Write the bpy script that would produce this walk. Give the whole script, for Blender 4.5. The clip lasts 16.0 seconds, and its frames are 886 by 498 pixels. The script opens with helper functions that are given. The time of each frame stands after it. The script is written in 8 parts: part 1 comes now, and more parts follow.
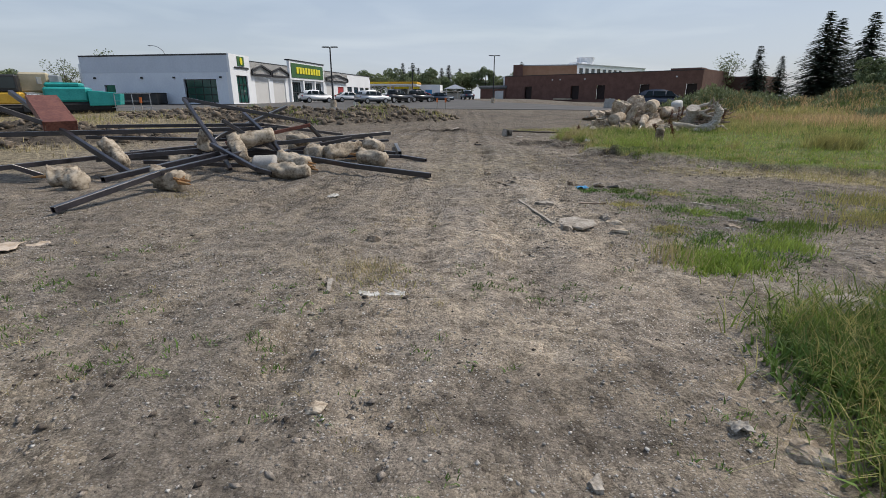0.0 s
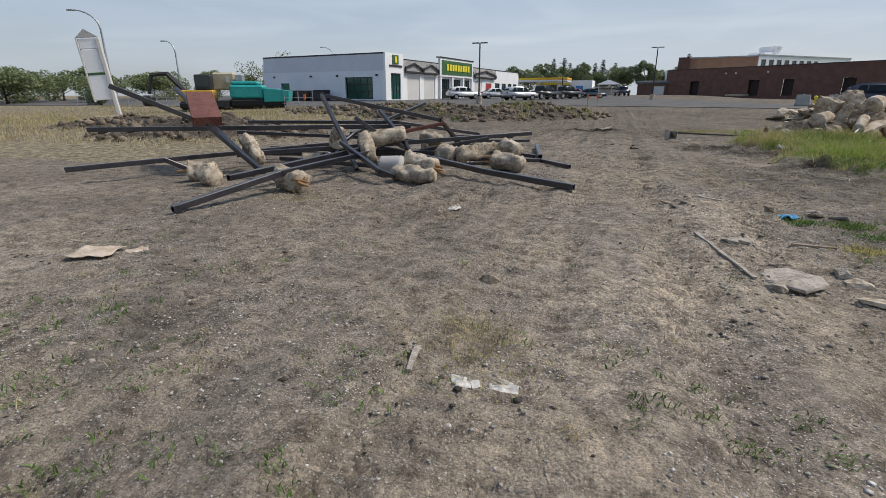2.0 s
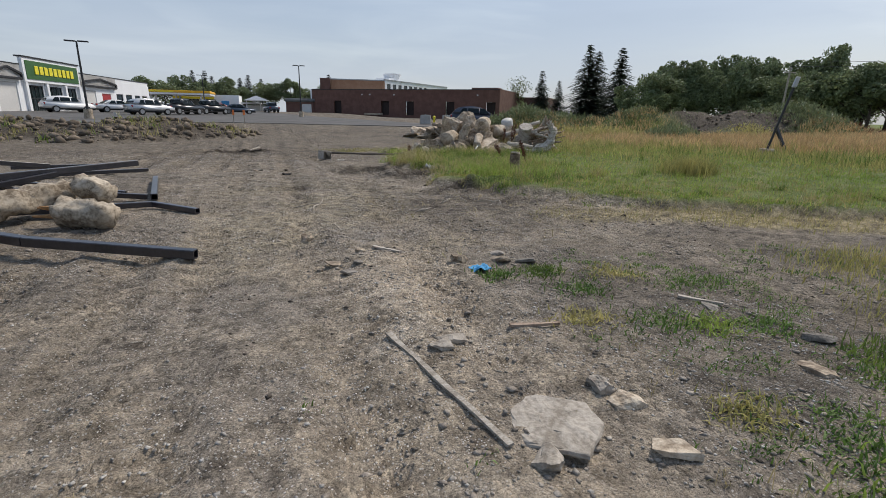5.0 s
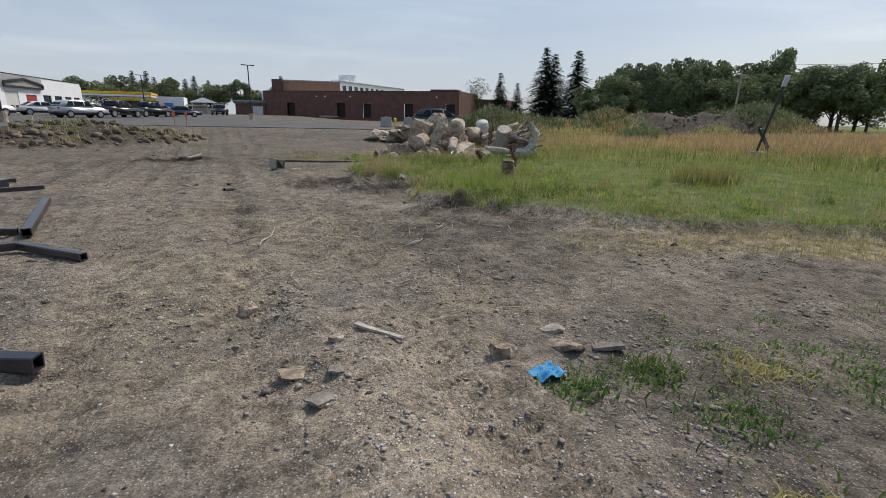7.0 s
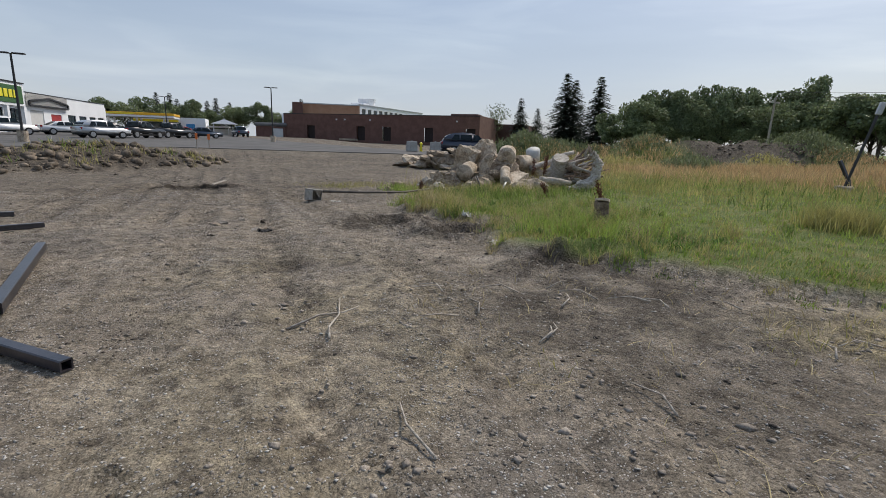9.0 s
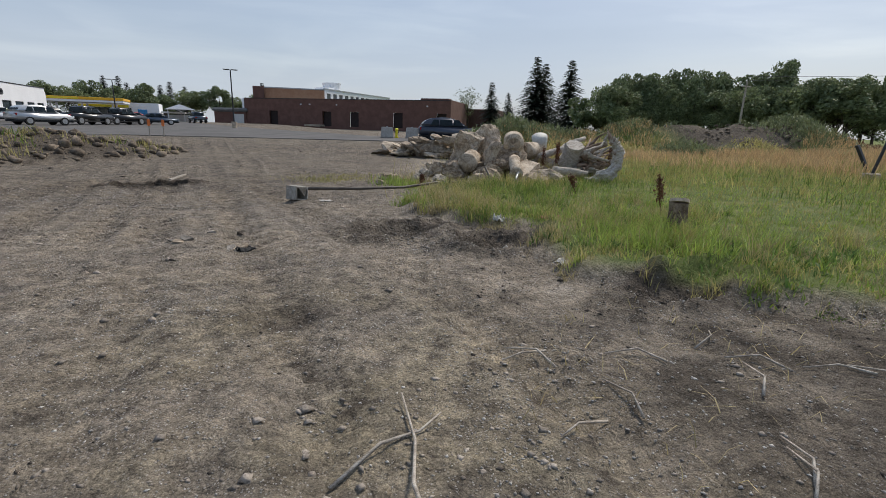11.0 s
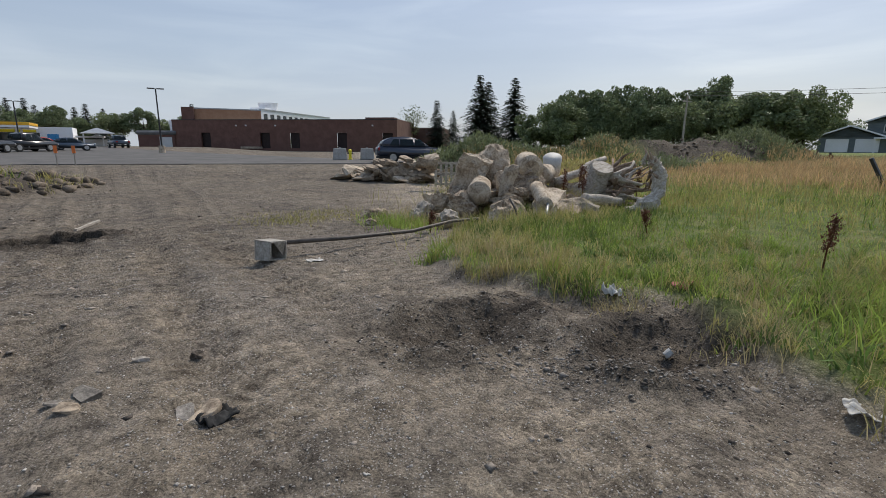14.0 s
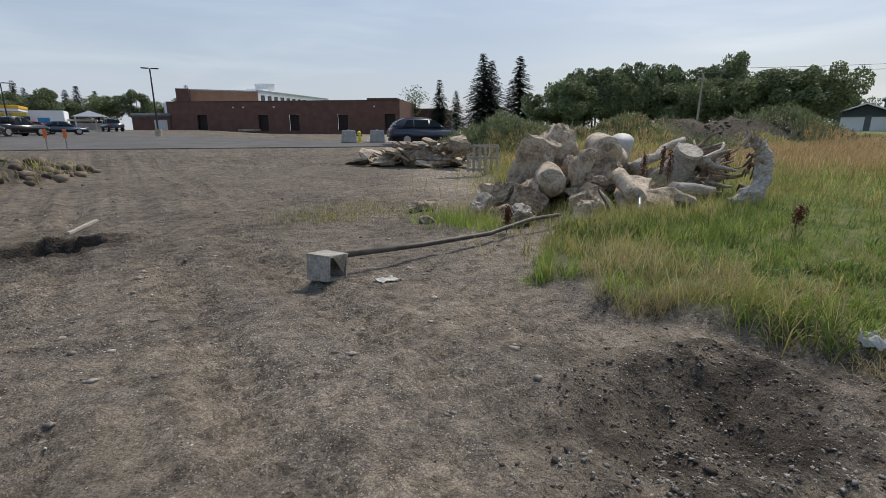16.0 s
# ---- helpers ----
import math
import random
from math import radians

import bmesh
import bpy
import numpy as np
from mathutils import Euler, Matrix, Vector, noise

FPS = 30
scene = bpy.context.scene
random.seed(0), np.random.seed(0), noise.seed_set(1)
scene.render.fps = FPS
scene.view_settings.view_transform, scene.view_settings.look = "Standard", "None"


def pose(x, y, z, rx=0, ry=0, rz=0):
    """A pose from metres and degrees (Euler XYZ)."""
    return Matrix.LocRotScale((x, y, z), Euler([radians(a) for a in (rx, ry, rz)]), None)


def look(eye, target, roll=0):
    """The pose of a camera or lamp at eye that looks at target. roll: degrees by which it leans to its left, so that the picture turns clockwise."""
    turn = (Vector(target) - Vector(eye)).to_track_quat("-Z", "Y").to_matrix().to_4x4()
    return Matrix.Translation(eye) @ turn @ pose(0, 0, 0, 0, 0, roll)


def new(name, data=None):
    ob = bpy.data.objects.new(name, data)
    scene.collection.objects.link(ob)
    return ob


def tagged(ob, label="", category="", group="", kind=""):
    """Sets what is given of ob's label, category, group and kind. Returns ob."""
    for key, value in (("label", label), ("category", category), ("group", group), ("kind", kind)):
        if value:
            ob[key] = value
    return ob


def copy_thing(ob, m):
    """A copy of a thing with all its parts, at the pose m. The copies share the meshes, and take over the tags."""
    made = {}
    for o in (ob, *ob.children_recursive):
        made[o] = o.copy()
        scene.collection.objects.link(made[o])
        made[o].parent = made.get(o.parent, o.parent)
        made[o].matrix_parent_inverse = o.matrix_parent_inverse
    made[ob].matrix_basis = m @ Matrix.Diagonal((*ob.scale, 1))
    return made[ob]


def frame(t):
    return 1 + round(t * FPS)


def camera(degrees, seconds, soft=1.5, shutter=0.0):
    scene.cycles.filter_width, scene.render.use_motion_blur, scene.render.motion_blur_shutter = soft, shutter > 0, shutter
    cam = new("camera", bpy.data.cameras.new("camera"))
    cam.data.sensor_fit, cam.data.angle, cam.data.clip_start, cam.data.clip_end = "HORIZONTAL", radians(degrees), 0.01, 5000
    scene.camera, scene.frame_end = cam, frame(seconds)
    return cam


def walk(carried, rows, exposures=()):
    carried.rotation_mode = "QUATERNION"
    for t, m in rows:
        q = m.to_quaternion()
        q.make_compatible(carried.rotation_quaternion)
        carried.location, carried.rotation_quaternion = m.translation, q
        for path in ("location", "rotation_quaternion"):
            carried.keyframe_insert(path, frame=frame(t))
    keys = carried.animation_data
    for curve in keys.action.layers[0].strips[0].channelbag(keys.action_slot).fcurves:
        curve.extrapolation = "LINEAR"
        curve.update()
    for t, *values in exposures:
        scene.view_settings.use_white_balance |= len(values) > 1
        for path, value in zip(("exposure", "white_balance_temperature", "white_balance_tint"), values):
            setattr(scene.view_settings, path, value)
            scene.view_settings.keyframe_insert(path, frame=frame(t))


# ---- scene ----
cam = camera(84.9, 16.0, soft=0.5)
PATH = [
    (0, (1.232, -1.434, 1.557), (1.221, 0.476, 0.963), -0.0),
    (0.5, (1.178, -1.091, 1.565), (0.995, 0.808, 0.966), 0.0),
    (1, (1.199, -0.775, 1.556), (0.852, 1.098, 0.945), -0.4),
    (1.5, (1.237, -0.392, 1.57), (0.773, 1.451, 0.949), 0.1),
    (2, (1.165, 0.034, 1.546), (0.61, 1.858, 0.94), -0.1),
    (2.5, (1.181, 0.49, 1.533), (0.663, 2.32, 0.917), -0.6),
    (2.8, (1.253, 0.782, 1.55), (0.911, 2.652, 0.929), 0.5),
    (3, (1.311, 0.965, 1.563), (1.151, 2.861, 0.947), 1.0),
    (3.5, (1.386, 1.464, 1.538), (1.725, 3.34, 0.934), 2.7),
    (4, (1.435, 1.888, 1.556), (1.918, 3.74, 0.977), 0.7),
    (4.5, (1.49, 2.34, 1.576), (2.05, 4.183, 1.036), 1.4),
    (4.7, (1.518, 2.537, 1.566), (2.144, 4.36, 1.031), 1.5),
    (6.8, (1.878, 4.802, 1.501), (2.732, 6.531, 0.969), 0.6),
    (7, (1.909, 5.029, 1.506), (2.768, 6.759, 0.985), 1.1),
    (7.5, (1.882, 5.556, 1.523), (2.739, 7.301, 1.053), 1.6),
    (8, (1.828, 6.091, 1.543), (2.673, 7.842, 1.075), 1.2),
    (8.5, (1.797, 6.706, 1.545), (2.627, 8.471, 1.1), 1.6),
    (9, (1.706, 7.277, 1.565), (2.528, 9.048, 1.133), 1.8),
    (9.2, (1.687, 7.524, 1.573), (2.513, 9.293, 1.139), 1.8),
    (11.3, (1.676, 9.855, 1.539), (2.651, 11.53, 1.046), 1.6),
    (11.5, (1.666, 10.095, 1.538), (2.669, 11.753, 1.041), 1.5),
    (12, (1.727, 10.612, 1.574), (2.783, 12.235, 1.072), -0.0),
    (12.5, (1.819, 11.134, 1.634), (2.907, 12.74, 1.149), 0.2),
    (13, (1.81, 11.7, 1.595), (2.991, 13.273, 1.237), 0.8),
    (13.5, (1.839, 12.311, 1.551), (3.012, 13.881, 1.152), 0.4),
    (14, (1.906, 12.889, 1.607), (3.046, 14.48, 1.197), 0.3),
    (14.5, (1.948, 13.467, 1.611), (3.126, 15.028, 1.189), 0.3),
    (15, (2.011, 14.025, 1.576), (3.189, 15.58, 1.131), -0.2),
    (15.5, (2.0, 14.575, 1.557), (3.174, 16.122, 1.08), -0.2),
    (16, (1.911, 15.048, 1.595), (3.049, 16.62, 1.114), -0.1),
]
walk(cam, [(t, look(eye, target, roll)) for t, eye, target, roll in PATH])

# ---------------------------------------------------------------- light
SUN_FROM = Vector((0.62, 0.28, 0.86)).normalized()
world = bpy.data.worlds.new("sky")
scene.world = world
world.use_nodes = True
wn, wl = world.node_tree.nodes, world.node_tree.links
wn.clear()
w_out, w_bg, w_sky = wn.new("ShaderNodeOutputWorld"), wn.new("ShaderNodeBackground"), wn.new("ShaderNodeTexSky")
w_sky.sky_type, w_sky.sun_disc = "NISHITA", False
w_sky.sun_elevation, w_sky.sun_rotation = math.asin(SUN_FROM.z), math.atan2(SUN_FROM.x, SUN_FROM.y)
w_sky.air_density, w_sky.dust_density, w_sky.ozone_density = 1.0, 2.5, 1.5
w_geo, w_map, w_noise, w_ramp, w_mix = (wn.new("ShaderNodeTexCoord"), wn.new("ShaderNodeMapping"), wn.new("ShaderNodeTexNoise"),
                                        wn.new("ShaderNodeValToRGB"), wn.new("ShaderNodeMix"))
w_map.inputs["Scale"].default_value = (0.9, 0.9, 6.0)
w_noise.inputs["Scale"].default_value, w_noise.inputs["Detail"].default_value = 1.7, 6.0
w_ramp.color_ramp.elements[0].position, w_ramp.color_ramp.elements[0].color = 0.36, (0.52, 0.52, 0.52, 1)
w_ramp.color_ramp.elements[1].position, w_ramp.color_ramp.elements[1].color = 0.72, (0.93, 0.93, 0.93, 1)
w_mix.data_type = "RGBA"
w_sep, w_grad = wn.new("ShaderNodeSeparateXYZ"), wn.new("ShaderNodeValToRGB")
w_grad.color_ramp.elements[0].position, w_grad.color_ramp.elements[0].color = 0.0, (0.585, 0.63, 0.675, 1)
w_grad.color_ramp.elements[1].position, w_grad.color_ramp.elements[1].color = 0.55, (0.30, 0.41, 0.60, 1)
w_mid = w_grad.color_ramp.elements.new(0.16)
w_mid.color = (0.47, 0.55, 0.655, 1)
w_scale = wn.new("ShaderNodeVectorMath")
w_scale.operation = "SCALE"
w_scale.inputs[3].default_value = 9.6
wl.new(w_geo.outputs["Generated"], w_sep.inputs[0])
wl.new(w_sep.outputs["Z"], w_grad.inputs["Fac"])
wl.new(w_grad.outputs["Color"], w_scale.inputs[0])
wl.new(w_scale.outputs[0], w_mix.inputs[7])
wl.new(w_geo.outputs["Generated"], w_map.inputs["Vector"])
wl.new(w_map.outputs["Vector"], w_noise.inputs["Vector"])
wl.new(w_noise.outputs["Fac"], w_ramp.inputs["Fac"])
wl.new(w_ramp.outputs["Color"], w_mix.inputs[0])
wl.new(w_sky.outputs["Color"], w_mix.inputs[6])
w_wisp, w_wramp, w_mul = wn.new("ShaderNodeTexNoise"), wn.new("ShaderNodeValToRGB"), wn.new("ShaderNodeMix")
w_wisp.inputs["Scale"].default_value, w_wisp.inputs["Detail"].default_value, w_wisp.inputs["Distortion"].default_value = 2.6, 8.0, 0.6
w_wramp.color_ramp.elements[0].position, w_wramp.color_ramp.elements[0].color = 0.48, (0.99, 1.0, 1.02, 1)
w_wramp.color_ramp.elements[1].position, w_wramp.color_ramp.elements[1].color = 0.72, (1.17, 1.15, 1.12, 1)
w_mul.data_type, w_mul.blend_type = "RGBA", "MULTIPLY"
w_mul.inputs[0].default_value = 1.0
wl.new(w_map.outputs["Vector"], w_wisp.inputs["Vector"])
wl.new(w_wisp.outputs["Fac"], w_wramp.inputs["Fac"])
wl.new(w_mix.outputs[2], w_mul.inputs[6])
wl.new(w_wramp.outputs["Color"], w_mul.inputs[7])
wl.new(w_mul.outputs[2], w_bg.inputs["Color"])
w_bg.inputs["Strength"].default_value = 0.10
wl.new(w_bg.outputs["Background"], w_out.inputs["Surface"])

sun = new("sun", bpy.data.lights.new("sun", "SUN"))
sun.data.energy, sun.data.angle, sun.data.color = 3.2, radians(12), (1.0, 0.92, 0.82)
sun.matrix_world = look(SUN_FROM * 60, (0, 0, 0))
scene.view_settings.exposure = 0.12

# ---------------------------------------------------------------- materials


def surf(name, c1, c2, scale=4.0, rough=0.8, bump=0.3, metal=0.0, fine=40.0, c3=None, island=0.0, rand=0.0, dist=0.02, spec=0.4, stretch=(1, 1, 1)):
    """A two-scale noisy surface: broad patches between c1 and c2, fine grain, bump; island/rand: variation per piece."""
    m = bpy.data.materials.new(name)
    m.use_nodes = True
    n, l = m.node_tree.nodes, m.node_tree.links
    bsdf = n["Principled BSDF"]
    co, mp = n.new("ShaderNodeTexCoord"), n.new("ShaderNodeMapping")
    mp.inputs["Scale"].default_value = stretch
    l.new(co.outputs["Object"], mp.inputs["Vector"])
    a, b = n.new("ShaderNodeTexNoise"), n.new("ShaderNodeTexNoise")
    for node, s, d in ((a, scale, 4.0), (b, fine, 3.0)):
        node.inputs["Scale"].default_value, node.inputs["Detail"].default_value = s, d
        node.inputs["Roughness"].default_value = 0.62
        l.new(mp.outputs["Vector"], node.inputs["Vector"])
    ramp = n.new("ShaderNodeValToRGB")
    ramp.color_ramp.elements[0].position, ramp.color_ramp.elements[0].color = 0.41, (*c1, 1)
    ramp.color_ramp.elements[1].position, ramp.color_ramp.elements[1].color = 0.59, (*c2, 1)
    if c3:
        e = ramp.color_ramp.elements.new(0.5)
        e.color = (*c3, 1)
    mixf = n.new("ShaderNodeMath")
    mixf.operation = "MULTIPLY_ADD"
    mixf.inputs[1].default_value = 0.45
    l.new(b.outputs["Fac"], mixf.inputs[0])
    half = n.new("ShaderNodeMath")
    half.operation = "MULTIPLY"
    half.inputs[1].default_value = 0.55
    l.new(a.outputs["Fac"], half.inputs[0])
    l.new(half.outputs[0], mixf.inputs[2])
    l.new(mixf.outputs[0], ramp.inputs["Fac"])
    colour = ramp.outputs["Color"]
    if island or rand:
        src = n.new("ShaderNodeNewGeometry").outputs["Random Per Island"] if island else n.new("ShaderNodeObjectInfo").outputs["Random"]
        amount = island or rand
        mr = n.new("ShaderNodeMapRange")
        mr.inputs[3].default_value, mr.inputs[4].default_value = 1 - amount, 1 + amount
        l.new(src, mr.inputs[0])
        hsv = n.new("ShaderNodeHueSaturation")
        l.new(mr.outputs[0], hsv.inputs["Value"])
        l.new(colour, hsv.inputs["Color"])
        colour = hsv.outputs["Color"]
    l.new(colour, bsdf.inputs["Base Color"])
    bsdf.inputs["Roughness"].default_value, bsdf.inputs["Metallic"].default_value = rough, metal
    bsdf.inputs["Specular IOR Level"].default_value = spec
    if bump:
        bp = n.new("ShaderNodeBump")
        bp.inputs["Strength"].default_value, bp.inputs["Distance"].default_value = bump, dist
        l.new(mixf.outputs[0], bp.inputs["Height"])
        l.new(bp.outputs["Normal"], bsdf.inputs["Normal"])
    return m


def leafy(name, c1, c2, rough=0.6, through_light=0.25, scale=0.6):
    """Foliage: colour by leaf and by broad patch, a little light passing through."""
    m = surf(name, c1, c2, scale=scale, rough=rough, bump=0, island=0.35, fine=3.0, spec=0.25)
    b = m.node_tree.nodes["Principled BSDF"]
    b.inputs["Transmission Weight"].default_value = 0.0
    b.inputs["Subsurface Weight"].default_value = 0.0
    n, l = m.node_tree.nodes, m.node_tree.links
    tr, mix, out = n.new("ShaderNodeBsdfTranslucent"), n.new("ShaderNodeMixShader"), n["Material Output"]
    l.new(b.inputs["Base Color"].links[0].from_socket, tr.inputs["Color"])
    mix.inputs[0].default_value = through_light
    l.new(b.outputs[0], mix.inputs[1])
    l.new(tr.outputs[0], mix.inputs[2])
    l.new(mix.outputs[0], out.inputs["Surface"])
    return m


M_CONC = surf("old_concrete", (0.24, 0.185, 0.13), (0.55, 0.465, 0.36), 3.6, 0.95, 0.7, fine=22, c3=(0.42, 0.345, 0.26), dist=0.05, rand=0.12)
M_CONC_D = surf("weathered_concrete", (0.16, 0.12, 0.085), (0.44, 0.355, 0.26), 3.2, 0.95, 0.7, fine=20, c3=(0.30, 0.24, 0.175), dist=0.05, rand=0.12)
M_FOOT = surf("earthy_concrete", (0.15, 0.115, 0.08), (0.47, 0.40, 0.31), 4.0, 0.95, 0.6, fine=18, c3=(0.33, 0.275, 0.205), rand=0.12)
M_CLEAN = surf("pale_concrete", (0.32, 0.305, 0.275), (0.45, 0.43, 0.40), 3.0, 0.85, 0.3, fine=30)
M_STEEL = surf("dark_painted_steel", (0.010, 0.010, 0.015), (0.034, 0.030, 0.036), 3.0, 0.30, 0.12, metal=0.0, fine=30, c3=(0.022, 0.021, 0.027), rand=0.25, spec=0.75)
M_RUST = surf("rust_red_steel", (0.10, 0.035, 0.024), (0.19, 0.075, 0.05), 3.0, 0.62, 0.2, fine=24, c3=(0.145, 0.052, 0.036))
M_WOODRAW = surf("splintered_wood", (0.22, 0.11, 0.045), (0.46, 0.27, 0.12), 5.0, 0.85, 0.7, fine=30, stretch=(1, 6, 6))
M_WOODGREY = surf("grey_wood", (0.24, 0.205, 0.165), (0.50, 0.45, 0.385), 4.0, 0.88, 0.6, fine=34, c3=(0.37, 0.325, 0.27), rand=0.15, stretch=(1.5, 5, 5))
M_STUMPTOP = surf("sawn_wood", (0.40, 0.31, 0.22), (0.62, 0.51, 0.39), 7.0, 0.85, 0.3, fine=40)
M_BARK = surf("bark", (0.035, 0.027, 0.02), (0.12, 0.095, 0.07), 6.0, 0.95, 0.9, fine=30)
M_ROOT = surf("root_wood", (0.12, 0.08, 0.055), (0.34, 0.255, 0.19), 5.0, 0.9, 0.8, fine=26, rand=0.2)
M_WHITE = surf("white_cladding", (0.76, 0.77, 0.78), (0.82, 0.83, 0.84), 0.4, 0.6, 0.05, fine=6)
M_GREYCLAD = surf("pale_grey_cladding", (0.68, 0.72, 0.78), (0.75, 0.79, 0.84), 0.4, 0.55, 0.05, fine=5)
M_GREYCLAD2 = surf("mid_grey_cladding", (0.56, 0.60, 0.66), (0.62, 0.66, 0.72), 0.4, 0.55, 0.05, fine=5)
M_TAUPE = surf("taupe_panel", (0.55, 0.54, 0.52), (0.61, 0.60, 0.58), 0.6, 0.7, 0.08, fine=8)
M_BLACKTRIM = surf("black_trim", (0.018, 0.018, 0.02), (0.035, 0.035, 0.037), 2, 0.5, 0.05)
M_GREENSIGN = surf("green_sign_face", (0.035, 0.10, 0.03), (0.05, 0.13, 0.04), 1.0, 0.5, 0.03)
M_YELLOW = surf("yellow_plastic", (0.72, 0.62, 0.03), (0.80, 0.70, 0.05), 2.0, 0.45, 0.02)
M_GREENDOOR = surf("green_door_paint", (0.012, 0.12, 0.07), (0.02, 0.16, 0.09), 2.0, 0.45, 0.03)
M_REDDOOR = surf("red_door_paint", (0.30, 0.03, 0.03), (0.40, 0.05, 0.05), 2.0, 0.45, 0.03)
M_BROWNBRICK = surf("dark_brown_brick", (0.115, 0.058, 0.045), (0.165, 0.088, 0.068), 0.8, 0.85, 0.3, fine=14, c3=(0.14, 0.072, 0.056))
M_TANBRICK = surf("tan_brick", (0.36, 0.19, 0.11), (0.45, 0.26, 0.16), 0.6, 0.85, 0.2, fine=10)
M_ROOF = surf("roof_felt", (0.10, 0.10, 0.10), (0.17, 0.17, 0.17), 1.0, 0.9, 0.3)
M_DARKIN = surf("dark_opening", (0.018, 0.010, 0.009), (0.03, 0.018, 0.016), 2.0, 0.7, 0.0)
M_GLASS = surf("dark_glass", (0.012, 0.022, 0.024), (0.02, 0.034, 0.036), 0.5, 0.08, 0.0, spec=0.6)
M_GLASSG = surf("green_tinted_glass", (0.01, 0.05, 0.04), (0.02, 0.085, 0.07), 0.5, 0.08, 0.0, spec=0.6)
M_ORANGE = surf("canopy_yellow", (0.70, 0.36, 0.02), (0.80, 0.45, 0.03), 0.5, 0.5, 0.02)
M_SHINGLE = surf("grey_shingle", (0.09, 0.09, 0.095), (0.15, 0.15, 0.155), 1.5, 0.9, 0.3, fine=12)
M_SIDING = surf("slate_siding", (0.10, 0.125, 0.13), (0.14, 0.165, 0.17), 1.0, 0.7, 0.1, stretch=(1, 1, 8))
M_LAMP = surf("dark_lamp_post", (0.02, 0.02, 0.022), (0.04, 0.04, 0.042), 2, 0.5, 0.05)
M_GALV = surf("galvanised_steel", (0.33, 0.34, 0.35), (0.45, 0.46, 0.47), 2, 0.45, 0.05, metal=0.6)
M_TYRE = surf("tyre_rubber", (0.012, 0.012, 0.012), (0.025, 0.025, 0.025), 6, 0.9, 0.2)
M_RIM = surf("alloy_rim", (0.35, 0.35, 0.36), (0.5, 0.5, 0.51), 6, 0.35, 0.0, metal=0.8)
M_TEAL = surf("teal_machine_paint", (0.015, 0.27, 0.25), (0.03, 0.36, 0.335), 1.5, 0.4, 0.05, fine=12)
M_MYELLOW = surf("machine_yellow", (0.52, 0.30, 0.03), (0.62, 0.38, 0.05), 1.5, 0.5, 0.05, fine=12)
M_CREAM = surf("cream_hopper", (0.42, 0.36, 0.24), (0.52, 0.45, 0.31), 1.5, 0.6, 0.1)
M_LIGHTLENS = surf("lamp_lens", (0.55, 0.55, 0.55), (0.7, 0.7, 0.7), 5, 0.2, 0.0)
M_TAILLENS = surf("red_lens", (0.25, 0.01, 0.01), (0.35, 0.02, 0.02), 5, 0.2, 0.0)
M_BLUE = surf("blue_cloth", (0.03, 0.20, 0.42), (0.08, 0.34, 0.60), 9, 0.75, 0.6, fine=50)
M_PAPER = surf("dirty_paper", (0.36, 0.34, 0.30), (0.58, 0.56, 0.52), 6, 0.8, 0.3)
M_CARD = surf("damp_cardboard", (0.36, 0.28, 0.20), (0.56, 0.47, 0.38), 4, 0.9, 0.4)
M_SLAB = surf("limestone_slab", (0.23, 0.195, 0.155), (0.43, 0.38, 0.32), 5, 0.95, 0.9, fine=30, c3=(0.34, 0.30, 0.25), rand=0.1)
M_CLOD = surf("soil_clods", (0.17, 0.15, 0.128), (0.35, 0.315, 0.27), 5, 0.97, 0.6, fine=60, island=0.35)
M_DUSTCLOD = surf("dusty_soil_clods", (0.19, 0.16, 0.13), (0.37, 0.32, 0.265), 5, 0.97, 0.6, fine=60, island=0.3)
M_PEBBLE = surf("gravel", (0.22, 0.20, 0.175), (0.50, 0.47, 0.43), 6, 0.95, 0.4, fine=60, island=0.45)
M_DARKCLOD = surf("dark_soil_clods", (0.035, 0.029, 0.023), (0.12, 0.098, 0.078), 5, 0.97, 0.6, fine=60, island=0.4)
M_HEAPCLOD = surf("heap_soil_clods", (0.075, 0.058, 0.042), (0.21, 0.168, 0.125), 5, 0.97, 0.6, fine=60, island=0.4)
M_PIPE = surf("dirty_pipe", (0.05, 0.042, 0.035), (0.11, 0.092, 0.075), 6, 0.6, 0.3)
M_TUBEGREY = surf("grey_tube", (0.22, 0.20, 0.17), (0.42, 0.39, 0.34), 8, 0.8, 0.6, fine=40)
M_TURQ = surf("bright_blue_plastic", (0.03, 0.20, 0.45), (0.05, 0.28, 0.55), 3, 0.5, 0.05)
M_ORANGEPL = surf("orange_plastic", (0.62, 0.14, 0.03), (0.72, 0.20, 0.05), 3, 0.5, 0.05)
M_WHITEPL = surf("white_plastic", (0.40, 0.39, 0.36), (0.56, 0.55, 0.52), 4, 0.7, 0.3)
M_PINK = surf("faded_red_cloth", (0.30, 0.08, 0.09), (0.45, 0.16, 0.16), 8, 0.85, 0.6)
M_GRASS = leafy("lawn_blades", (0.20, 0.285, 0.05), (0.34, 0.42, 0.10), through_light=0.35, scale=0.35)
M_GRASSD = leafy("deep_green_blades", (0.09, 0.145, 0.03), (0.20, 0.265, 0.06), through_light=0.35)
M_DRY = leafy("dry_blades", (0.34, 0.28, 0.14), (0.52, 0.43, 0.23), through_light=0.3, scale=0.3)
M_RUSSET = leafy("russet_seed_grass", (0.46, 0.30, 0.15), (0.62, 0.44, 0.24), through_light=0.3, scale=0.25)
